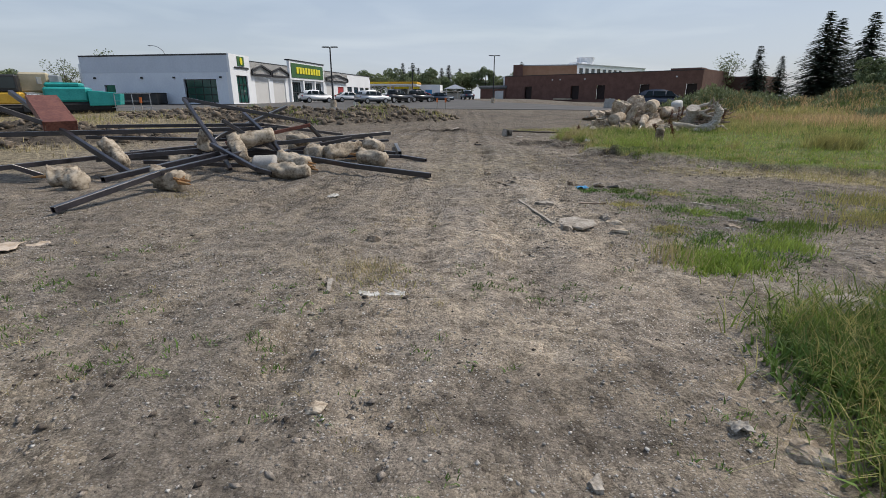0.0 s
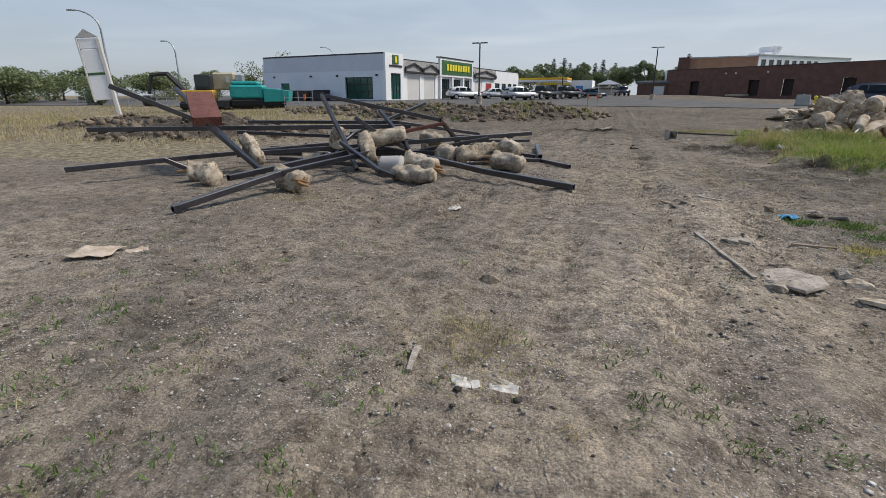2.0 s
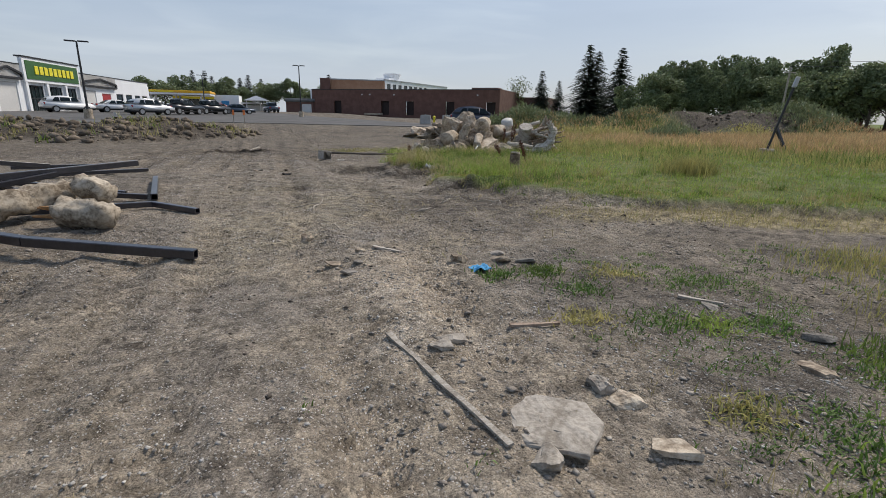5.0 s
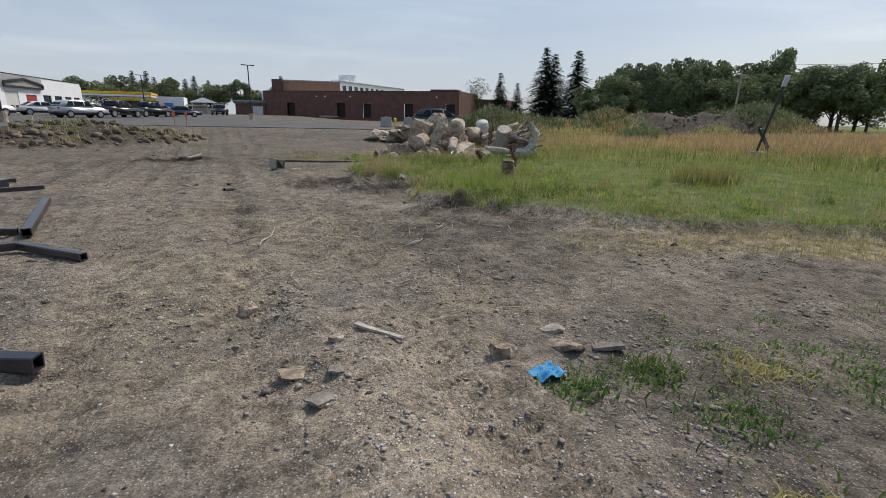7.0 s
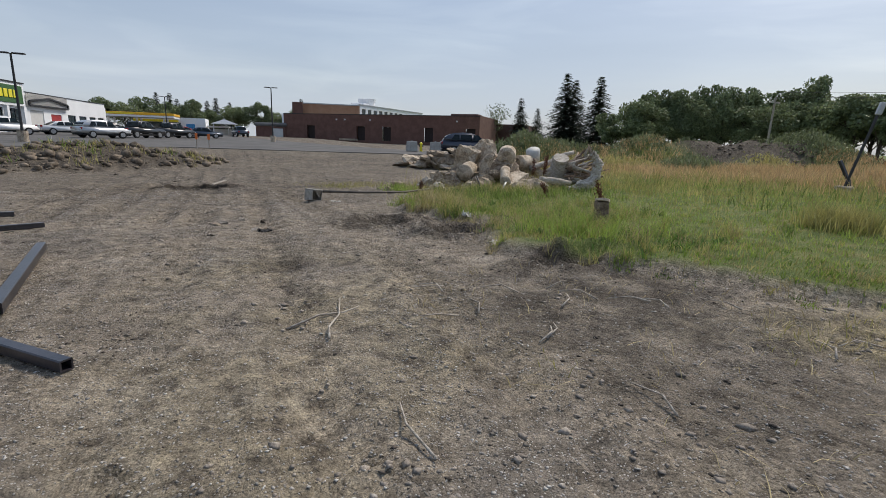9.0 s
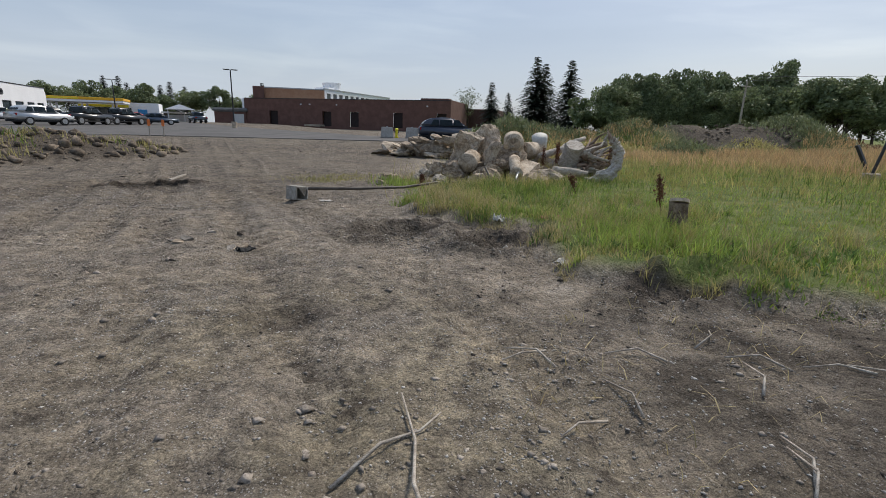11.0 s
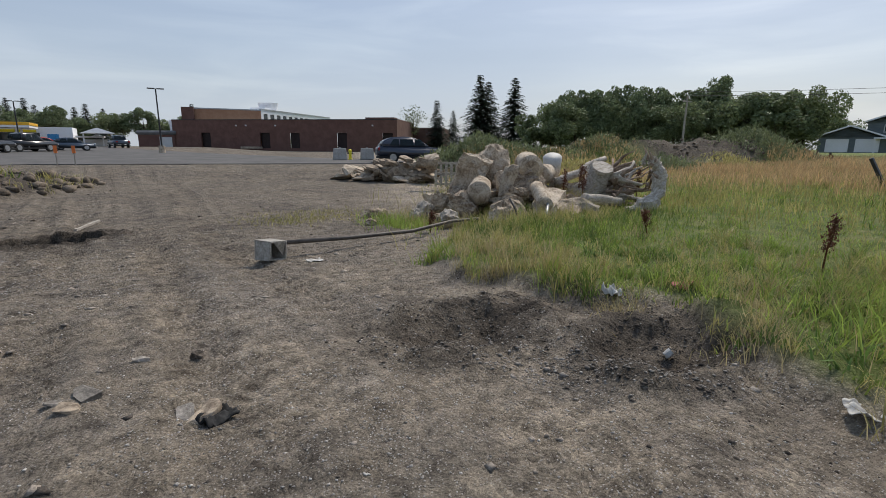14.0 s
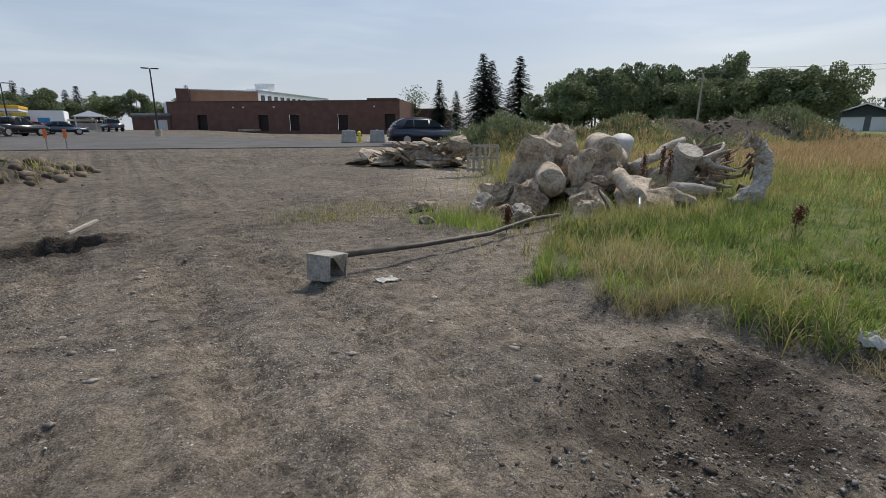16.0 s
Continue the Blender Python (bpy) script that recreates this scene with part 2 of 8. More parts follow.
M_OLIVE = leafy("olive_seed_grass", (0.28, 0.27, 0.09), (0.46, 0.40, 0.16), through_light=0.35, scale=0.4)
M_WEED = leafy("weed_leaves", (0.09, 0.16, 0.035), (0.17, 0.26, 0.065), through_light=0.3)
M_SAGE = leafy("sage_green_leaves", (0.12, 0.15, 0.07), (0.22, 0.25, 0.125), through_light=0.25)
# broadleaf crown colours are lightened and greyed to carry distance haze
M_LEAF = leafy("tree_leaves", (0.12, 0.155, 0.08), (0.23, 0.275, 0.14), through_light=0.2)
M_LEAF2 = leafy("light_tree_leaves", (0.13, 0.165, 0.08), (0.25, 0.29, 0.14), through_light=0.25)
M_NEEDLE = leafy("spruce_needles", (0.035, 0.05, 0.036), (0.08, 0.105, 0.072), through_light=0.1)
M_DOCK = leafy("dried_dock_seed", (0.09, 0.035, 0.02), (0.17, 0.07, 0.04), through_light=0.1)


def car_paint(name, c, rough=0.28, metal=0.3):
    m = surf(name, tuple(v * 0.94 for v in c), tuple(v * 1.04 for v in c), 2, rough, 0.0, metal=metal, spec=0.5)
    m.node_tree.nodes["Principled BSDF"].inputs["Coat Weight"].default_value = 0.5
    return m


# ---------------------------------------------------------------- mesh helpers
def mesh_of(name, bm, material, smooth=False):
    me = bpy.data.meshes.new(name)
    bm.to_mesh(me)
    bm.free()
    me.materials.append(material)
    if smooth:
        me.polygons.foreach_set("use_smooth", [True] * len(me.polygons))
    return me


def part(name, bm, material, parent, label="", smooth=False):
    ob = new(name, mesh_of(name, bm, material, smooth))
    ob.parent = parent
    return tagged(ob, label)


def thing(name, label, category, group="", at=(0, 0, 0), turn=0.0, kind=""):
    ob = new(name)
    ob.matrix_world = pose(*at, 0, 0, turn)
    return tagged(ob, label, category, group, kind)


def solid(name, bm, material, label, category, group="", at=(0, 0, 0), rot=(0, 0, 0), smooth=False, kind=""):
    ob = new(name, mesh_of(name, bm, material, smooth))
    ob.matrix_world = pose(*at, *rot)
    return tagged(ob, label, category, group, kind)


def box(bm, lo, hi, m=None):
    """A box between two corners, turned by m."""
    c = [(a + b) / 2 for a, b in zip(lo, hi)]
    s = [b - a for a, b in zip(lo, hi)]
    mat = Matrix.Translation(c) @ Matrix.Diagonal((*s, 1))
    return bmesh.ops.create_cube(bm, size=1, matrix=(m @ mat) if m else mat)["verts"]


def bevel_all(bm, w=0.01, seg=1):
    bmesh.ops.bevel(bm, geom=list(bm.edges), offset=w, segments=seg, affect="EDGES", clamp_overlap=True)
    return bm


def new_box(lo, hi, bev=0.0, m=None):
    bm = bmesh.new()
    box(bm, lo, hi, m)
    return bevel_all(bm, bev) if bev else bm


def cyl(bm, a, b, r1, r2=None, seg=12, caps=True):
    """A tapered round bar from a to b."""
    a, b = Vector(a), Vector(b)
    d = b - a
    m = Matrix.Translation((a + b) / 2) @ d.to_track_quat("Z", "Y").to_matrix().to_4x4()
    return bmesh.ops.create_cone(bm, cap_ends=caps, segments=seg, radius1=r1, radius2=r1 if r2 is None else r2, depth=d.length, matrix=m)["verts"]


def rough_up(bm, amp, size, seed=0):
    off = Vector((seed * 7.3, seed * 3.1, seed * 1.7))
    bm.normal_update()
    for v in bm.verts:
        v.co += v.normal * amp * (noise.fractal(v.co / size + off, 1.0, 2.0, 4))
    return bm


def bent_tube(bm, pts, radii, seg=8):
    """A round limb through points with changing radius."""
    rings = []
    for i, p in enumerate(pts):
        d = (Vector(pts[min(i + 1, len(pts) - 1)]) - Vector(pts[max(i - 1, 0)])).normalized()
        q = d.to_track_quat("Z", "Y")
        ring = []
        for k in range(seg):
            a = 2 * math.pi * k / seg
            ring.append(bm.verts.new(Vector(p) + q @ Vector((math.cos(a) * radii[i], math.sin(a) * radii[i], 0))))
        rings.append(ring)
    for r, s in zip(rings, rings[1:]):
        for k in range(seg):
            bm.faces.new((r[k], r[(k + 1) % seg], s[(k + 1) % seg], s[k]))
    bm.faces.new(rings[0][::-1])
    bm.faces.new(rings[-1])
    return bm


def raw_mesh(name, verts, faces_flat, per_face, material):
    """A big mesh from arrays: faces_flat holds vertex numbers, per_face the corners of each face."""
    me = bpy.data.meshes.new(name)
    nf = len(faces_flat) // per_face
    me.vertices.add(len(verts))
    me.vertices.foreach_set("co", np.asarray(verts, np.float32).ravel())
    me.loops.add(len(faces_flat))
    me.loops.foreach_set("vertex_index", np.asarray(faces_flat, np.int32))
    me.polygons.add(nf)
    me.polygons.foreach_set("loop_start", np.arange(0, nf * per_face, per_face, dtype=np.int32))
    me.materials.append(material)
    me.update(calc_edges=True)
    return me


# ---------------------------------------------------------------- the lie of the land
def _hash(ix, iy, seed):
    h = (ix.astype(np.int64) * 374761393 + iy.astype(np.int64) * 668265263 + seed * 974634777) & 0x7FFFFFFF
    h = ((h ^ (h >> 13)) * 1274126177) & 0x7FFFFFFF
    return ((h ^ (h >> 16)) & 0xFFFF) / 65535.0


def vnoise(x, y, size, seed=0):
    x, y = np.asarray(x, float) / size, np.asarray(y, float) / size
    ix, iy = np.floor(x), np.floor(y)
    fx, fy = x - ix, y - iy
    fx, fy = fx * fx * (3 - 2 * fx), fy * fy * (3 - 2 * fy)
    a, b = _hash(ix, iy, seed), _hash(ix + 1, iy, seed)
    c, d = _hash(ix, iy + 1, seed), _hash(ix + 1, iy + 1, seed)
    return (a * (1 - fx) + b * fx) * (1 - fy) + (c * (1 - fx) + d * fx) * fy


def fbm(x, y, size, seed=0, octaves=4):
    total, amp = 0.0, 0.5
    for k in range(octaves):
        total = total + amp * (vnoise(x, y, size / 2**k, seed + k) - 0.5)
        amp *= 0.55
    return total


def smooth(a, b, v):
    v = np.clip((np.asarray(v, float) - a) / (b - a), 0, 1)
    return v * v * (3 - 2 * v)


EDGE_X = [-300, -14, -4, -1, 13.3, 30, 60, 300]
EDGE_Y = [37, 37, 45.5, 47.7, 41.8, 35.5, 24, 10]
LAWN_Y = [-30, 5.5, 7.9, 9.3, 10.2, 11.3, 12.3, 13.1, 14.0, 15.2, 16.3, 17.6, 18.6, 19.3, 20.0, 21.0, 22.0, 24.5, 30.0, 36.0, 60.0]
LAWN_X = [40, 15, 10.3, 8.4, 7.3, 6.7, 6.2, 5.5, 5.5, 6.3, 5.9, 5.5, 5.9, 6.8, 8.1, 8.7, 9.1, 10.4, 14.5, 20.0, 40.0]


def road_d(x, y):
    """How far beyond the near edge of the asphalt a place lies."""
    return (np.asarray(y, float) - np.interp(x, EDGE_X, EDGE_Y)) * 0.93


def lawn_d(x, y):
    """How far inside the lawn a place lies, from its ragged edge."""
    return (np.asarray(x, float) - np.interp(y, LAWN_Y, LAWN_X)) * 0.8 + 0.5 * fbm(x, y, 1.1, 5)


def bank(x, y, cx, cy, rx, ry, h, turn=0.0):
    dx, dy = np.asarray(x, float) - cx, np.asarray(y, float) - cy
    c, s = math.cos(turn), math.sin(turn)
    u, v = (dx * c + dy * s) / rx, (-dx * s + dy * c) / ry
    r = np.sqrt(u * u + v * v)
    return h * np.clip(1 - r, 0, 1) ** 0.8 * (0.85 + 0.6 * fbm(x, y, 1.6, 31)) * (r < 1)


def height(x, y):
    d, g = road_d(x, y), lawn_d(x, y)
    base = 0.56 * smooth(-9, -0.3, d) * (1 - smooth(18, 30, x)) + 0.013 * np.clip(d, 0, 70)
    base = np.where(d > 0, base + 0.02, base)
    grass = smooth(-0.12, 0.22, g) * 0.17 + 0.016 * np.clip(g, 0, 30)
    off = 1 - smooth(-2.0, 0.0, d)
    z = base + grass * off
    rough = 1 - smooth(-3, 0, d)
    near = rough * (1 - 0.6 * smooth(0.1, 0.6, g))
    z = z + near * (0.10 * fbm(x, y, 3.2, 2, 3) + 0.085 * fbm(x, y, 0.55, 9, 3) + 0.06 * fbm(x, y, 0.2, 11, 2))
    # wheel ruts that run along the walk and fan to the pile
    for off_x, bend in ((-0.9, 0.10), (0.75, 0.05), (1.9, 0.03), (-2.3, 0.2), (-1.6, 0.3), (3.1, 0.3), (0.1, 0.25)):
        line = off_x + bend * np.sin(np.asarray(y) * 0.35 + off_x) + 0.03 * np.asarray(y)
        u = (np.asarray(x) - line) / 0.22
        grip = 0.014 * np.sin(np.asarray(y) * 38.0 + np.abs(u) * 1.6) * (np.abs(u) < 1.1)
        z = z + (grip - 0.03 * np.exp(-u * u) + 0.016 * np.exp(-((np.abs(u) - 1.7) / 0.5) ** 2)) * near * 1.5 * (0.2 + 1.2 * vnoise(x, y, 1.6, 17)) * smooth(0.3, 0.6, vnoise(x, y, 2.7, 19) + 0.25)
    # low grey ridge that the walk follows
    ridge = np.exp(-(((np.asarray(x) - (2.75 - 0.04 * (np.asarray(y) - 6))) / 0.55) ** 2)) * smooth(3.5, 6.0, y) * (1 - smooth(8.0, 9.5, y))
    z = z + ridge * (0.07 + 0.14 * fbm(x, y, 0.35, 41, 3))
    # dug patches
    for cx, cy, rx, ry, dep in PITS:
        u, v = (np.asarray(x) - cx) / rx, (np.asarray(y) - cy) / ry
        r = np.sqrt(u * u + v * v) + 0.5 * fbm(x, y, 0.5, 23)
        z = z - dep * (1 - smooth(0.25 if dep < 0.5 else 0.7, 0.9, r)) + (0.35 * dep if dep < 0.5 else 0.02) * np.exp(-(((r - 1.05) / 0.22) ** 2))
        z = z + (r < 1.7) * (0.20 if dep > 0.05 else 0.05) * (np.abs(fbm(x, y, 0.32, 29, 4)) * 1.3 - 0.05) * (1 - smooth(1.0, 1.7, r))
    # soil heaps
    for m in HEAPS:
        z = z + bank(x, y, *m)
    return z


PITS = [(4.6, 16.2, 0.85, 0.6, 0.17), (5.55, 14.9, 0.8, 0.6, 0.15), (6.1, 12.42, 0.95, 0.34, 0.12), (1.12, 23.4, 1.0, 0.55, 1.2),
        (2.37, 13.4, 0.42, 0.26, 0.03)]
HEAPS = [(-2.6, 33.6, 6.6, 2.5, 1.15, 0.82), (-8.5, 33.0, 7.0, 3.2, 1.05, 0.25), (-15.0, 34.0, 7.0, 3.0, 0.5, 0.1), (-13.0, 16.0, 4.8, 2.2, 1.0, 0.35),
         (-21.0, 19.5, 5.0, 2.4, 0.7, 0.2), (36.5, 31.0, 5.5, 4.5, 2.4), (30.5, 34.0, 5.5, 4.0, 2.3), (41.5, 29.0, 5.0, 4.0, 2.0), (20.0, 35.0, 4.5, 3.2, 1.5),
         (25.0, 37.0, 4.5, 3.2, 1.3), (55.0, 31.0, 6.0, 3.0, 1.0)]


def ground_z(x, y):
    return float(height(np.array([x]), np.array([y]))[0])


def axis(lo, hi, step, far, grow=1.16):
    mid = list(np.arange(lo, hi + 1e-6, step))
    s, up = step, [hi]
    while up[-1] < far:
        s = min(s * grow, 60)
        up.append(up[-1] + s)
    s, down = step, [lo]
    while down[-1] > -far:
        s = min(s * grow, 60)
        down.append(down[-1] - s)
    return np.array(down[:0:-1] + mid + up[1:])


def masks(x, y):
    """Where grass roots, straw, dark damp soil, gravel and weeds lie on the ground; dark also holds the deep hole's
    painted shade.
    """
    g, d = lawn_d(x, y), road_d(x, y)
    lawn = smooth(0.0, 0.35, g)
    for m in HEAPS[5:6]:
        lawn = lawn * (1 - smooth(0.02, 0.4, bank(x, y, *m)))
    straw = smooth(-2.2, -1.2, g + 1.2 * fbm(x, y, 1.0, 51)) * (1 - smooth(-0.1, 0.25, g)) * (1 - smooth(8.6, 10.6, y)) * smooth(5.0, 6.5, y)
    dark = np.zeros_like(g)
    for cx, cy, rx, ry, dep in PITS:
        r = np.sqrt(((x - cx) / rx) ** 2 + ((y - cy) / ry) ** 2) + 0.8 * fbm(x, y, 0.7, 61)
        # the 1.6 paints the deep hole's inner shade into the soil colour
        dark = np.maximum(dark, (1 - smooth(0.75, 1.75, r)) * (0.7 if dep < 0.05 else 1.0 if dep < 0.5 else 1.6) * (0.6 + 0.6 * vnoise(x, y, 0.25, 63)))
    heaped = np.zeros_like(g)
    for m in HEAPS:
        heaped = np.maximum(heaped, smooth(0.01, 0.2, bank(x, y, *m)))
    dark = np.maximum(dark, 0.9 * heaped)
    band = np.exp(-(((g + 0.65) / (0.85 + 1.0 * (1 - smooth(10, 12, y)))) ** 2)) * smooth(10.3, 11.6, y) * (1 - smooth(17, 19, y)) * smooth(-0.12, 0.1, fbm(x, y, 0.9, 73))
    dark = np.maximum(dark, 0.8 * band * (0.5 + vnoise(x, y, 0.8, 71)))
    damp = smooth(0.08, 0.24, fbm(x, y, 1.7, 81)) * 0.30 * (0.5 + vnoise(x, y, 0.3, 83))
    dark = np.maximum(dark, damp * (1 - lawn))
    packed = smooth(8.5, 14.0, y + 1.5 * fbm(x, y, 2.0, 85)) * (1 - smooth(2.5, 5.5, x - 0.45 * (y - 14)))
    dark = np.maximum(dark, (0.27 + 0.29 * smooth(17, 23, y) + 0.45 * fbm(x, y, 0.8, 87)) * packed)
    dug = smooth(3.4, 4.4, x + 0.8 * fbm(x, y, 0.9, 97)) * smooth(3.6, 4.8, y) * (1 - smooth(7.6, 8.8, y)) * (g < -0.6)
    dark = np.maximum(dark, 0.48 * dug * (0.35 + 0.9 * vnoise(x, y, 0.5, 99)))
    weed = smooth(3.3, 4.2, x + 0.8 * fbm(x, y, 0.9, 91)) * (1 - smooth(6.5, 7.5, y)) * smooth(0.02, 0.16, fbm(x, y, 0.9, 93) + 0.06)
    field = (1 - smooth(-11.5, -8.5, x + 0.25 * (y - 16) + 2.0 * fbm(x, y, 3.0, 95))) * (1 - lawn)
    churned = smooth(2.9, 4.1, x + 1.0 * fbm(x, y, 1.1, 113)) * smooth(7.8, 9.0, y) * (1 - smooth(12.2, 13.0, y)) * (1 - smooth(-0.6 + 0.4 * smooth(10, 11, y), -0.1 + 0.1 * smooth(10, 11, y), g))
    dark = np.maximum(dark, (0.62 + 0.2 * smooth(10.0, 11.5, y)) * churned * (0.3 + 1.0 * vnoise(x, y, 0.45, 115)))
    sand = 0.4 * smooth(7.2, 8.6, y) * (1 - smooth(12.5, 15.5, y)) * smooth(0.2, 1.6, x) * (1 - smooth(3.0, 4.4, x)) * smooth(-0.12, 0.12, fbm(x, y, 1.3, 123))
    straw = np.maximum(straw, sand)
    west = (1 - smooth(-0.6, 1.2, x + 0.8 * fbm(x, y, 1.5, 117))) * smooth(3.0, 5.5, y) * (1 - lawn) * (1 - straw)
    dark = np.maximum(dark, 0.36 * west * (0.3 + 0.9 * vnoise(x, y, 0.7, 119)))
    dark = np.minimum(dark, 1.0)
    return np.stack([lawn, np.maximum(straw, 0.75 * field * (y > 9) * (1 - heaped)), dark, weed], -1)


M_GROUND = bpy.data.materials.new("bare_site_ground")


def make_ground_material(m):
    m.use_nodes = True
    n, l = m.node_tree.nodes, m.node_tree.links
    bsdf = n["Principled BSDF"]
    co = n.new("ShaderNodeTexCoord")

    def tex(scale, detail=5.0, rough=0.65):
        t = n.new("ShaderNodeTexNoise")
        t.inputs["Scale"].default_value, t.inputs["Detail"].default_value, t.inputs["Roughness"].default_value = scale, detail, rough
        l.new(co.outputs["Object"], t.inputs["Vector"])
        return t.outputs["Fac"]

    def ramp(fac, *stops):
        r = n.new("ShaderNodeValToRGB")
        while len(r.color_ramp.elements) < len(stops):
            r.color_ramp.elements.new(0.5)
        for e, (p, c) in zip(r.color_ramp.elements, stops):
            e.position, e.color = p, (*c, 1)
        l.new(fac, r.inputs["Fac"])
        return r.outputs["Color"]

    def mix(fac, a, b, kind="MIX"):
        x = n.new("ShaderNodeMix")
        x.data_type, x.blend_type = "RGBA", kind
        for s, v in ((x.inputs[0], fac), (x.inputs[6], a), (x.inputs[7], b)):
            if isinstance(v, (float, tuple)):
                s.default_value = v
            else:
                l.new(v, s)
        return x.outputs[2]

    def bw(c):
        r = n.new("ShaderNodeRGBToBW")
        l.new(c, r.inputs[0])
        return r.outputs[0]

    att = n.new("ShaderNodeAttribute")
    att.attribute_name = "cover"
    sep = n.new("ShaderNodeSeparateColor")
    l.new(att.outputs["Color"], sep.inputs[0])
    broad = ramp(tex(0.55, 6.0, 0.7), (0.33, (0.205, 0.175, 0.142)), (0.44, (0.272, 0.234, 0.192)), (0.55, (0.330, 0.277, 0.214)), (0.68, (0.375, 0.327, 0.270)))
    grain = ramp(tex(70.0, 4.0, 0.75), (0.34, (0.52, 0.51, 0.50)), (0.47, (0.90, 0.90, 0.90)), (0.56, (1.08, 1.08, 1.08)), (0.68, (1.42, 1.41, 1.38)))
    mid = ramp(tex(5.0, 7.0, 0.78), (0.37, (0.46, 0.45, 0.44)), (0.46, (0.80, 0.80, 0.79)), (0.54, (1.06, 1.06, 1.05)), (0.65, (1.36, 1.34, 1.30)))
    grain = mix(1.0, grain, mid, "MULTIPLY")
    soil = mix(1.0, broad, grain, "MULTIPLY")
    # crumbs: each cell of broken crust has its own tone
    crumb = n.new("ShaderNodeTexVoronoi")
    crumb.inputs["Scale"].default_value = 24.0
    warp = n.new("ShaderNodeMix")
    warp.data_type, warp.blend_type = "RGBA", "LINEAR_LIGHT"
    warp.inputs[0].default_value = 0.05
    wob = n.new("ShaderNodeTexNoise")
    wob.inputs["Scale"].default_value = 9.0
    l.new(co.outputs["Object"], wob.inputs["Vector"])
    l.new(co.outputs["Object"], warp.inputs[6])
    l.new(wob.outputs["Color"], warp.inputs[7])
    l.new(warp.outputs[2], crumb.inputs["Vector"])
    tone = ramp(bw(crumb.outputs["Color"]), (0.2, (0.66, 0.65, 0.64)), (0.5, (1.0, 1.0, 1.0)), (0.8, (1.26, 1.25, 1.22)))
    crumbly = bw(ramp(tex(0.9, 4.0, 0.7), (0.42, (0.15, 0.15, 0.15)), (0.58, (1, 1, 1))))
    soil = mix(crumbly, soil, mix(1.0, soil, tone, "MULTIPLY"))
    # pale gravel bits
    vor = n.new("ShaderNodeTexVoronoi")
    vor.inputs["Scale"].default_value = 58.0
    l.new(co.outputs["Object"], vor.inputs["Vector"])
    chips = ramp(vor.outputs["Distance"], (0.27, (1, 1, 1)), (0.34, (0, 0, 0)))
    pick = ramp(bw(vor.outputs["Color"]), (0.54, (0, 0, 0)), (0.62, (1, 1, 1)))
    chip_f = mix(1.0, chips, pick, "MULTIPLY")
    patch = ramp(tex(0.8, 3.0), (0.40, (0.25, 0.25, 0.25)), (0.56, (1, 1, 1)))
    chip_f = mix(1.0, chip_f, patch, "MULTIPLY")
    soil = mix(bw(chip_f), soil, (0.56, 0.53, 0.49, 1))
    soil = mix(att.outputs["Alpha"], soil, mix(1.0, soil, (1.36, 1.34, 1.32, 1), "MULTIPLY"))
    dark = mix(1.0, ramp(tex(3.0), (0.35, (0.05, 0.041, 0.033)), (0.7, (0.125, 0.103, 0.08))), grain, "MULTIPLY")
    # lays on the dark soil, and the shade painted into the deep hole
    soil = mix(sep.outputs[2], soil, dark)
    straw = mix(1.0, ramp(tex(5.0), (0.36, (0.20, 0.165, 0.115)), (0.52, (0.31, 0.26, 0.165)), (0.68, (0.41, 0.345, 0.215))), grain, "MULTIPLY")
    soil = mix(sep.outputs[1], soil, straw)
    green = ramp(tex(2.2), (0.35, (0.085, 0.115, 0.032)), (0.52, (0.135, 0.165, 0.048)), (0.72, (0.23, 0.205, 0.09)))
    soil = mix(sep.outputs[0], soil, green)
    l.new(soil, bsdf.inputs["Base Color"])
    bsdf.inputs["Roughness"].default_value = 0.97
    bsdf.inputs["Specular IOR Level"].default_value = 0.2
    # relief: clods, grains, drying cracks
    crack = n.new("ShaderNodeTexVoronoi")
    crack.feature = "DISTANCE_TO_EDGE"
    crack.inputs["Scale"].default_value = 6.5
    l.new(co.outputs["Object"], crack.inputs["Vector"])
    crk = ramp(crack.outputs["Distance"], (0.0, (0, 0, 0)), (0.035, (1, 1, 1)))
    add = n.new("ShaderNodeMath")
    add.operation = "ADD"
    lump = n.new("ShaderNodeMath")
    lump.operation = "MULTIPLY_ADD"
    lump.inputs[1].default_value = -0.34
    l.new(crumb.outputs["Distance"], lump.inputs[0])
    l.new(tex(14.0, 8.0, 0.72), lump.inputs[2])
    stone = n.new("ShaderNodeMath")
    stone.operation = "MULTIPLY_ADD"
    stone.inputs[1].default_value = 0.16
    l.new(bw(chip_f), stone.inputs[0])
    l.new(lump.outputs[0], stone.inputs[2])
    l.new(stone.outputs[0], add.inputs[0])
    sc = n.new("ShaderNodeMath")
    sc.operation = "MULTIPLY"
    sc.inputs[1].default_value = 0.07
    l.new(bw(crk), sc.inputs[0])
    l.new(sc.outputs[0], add.inputs[1])
    bp = n.new("ShaderNodeBump")
    bp.inputs["Strength"].default_value, bp.inputs["Distance"].default_value = 1.0, 0.06
    l.new(add.outputs[0], bp.inputs["Height"])
    l.new(bp.outputs["Normal"], bsdf.inputs["Normal"])


make_ground_material(M_GROUND)


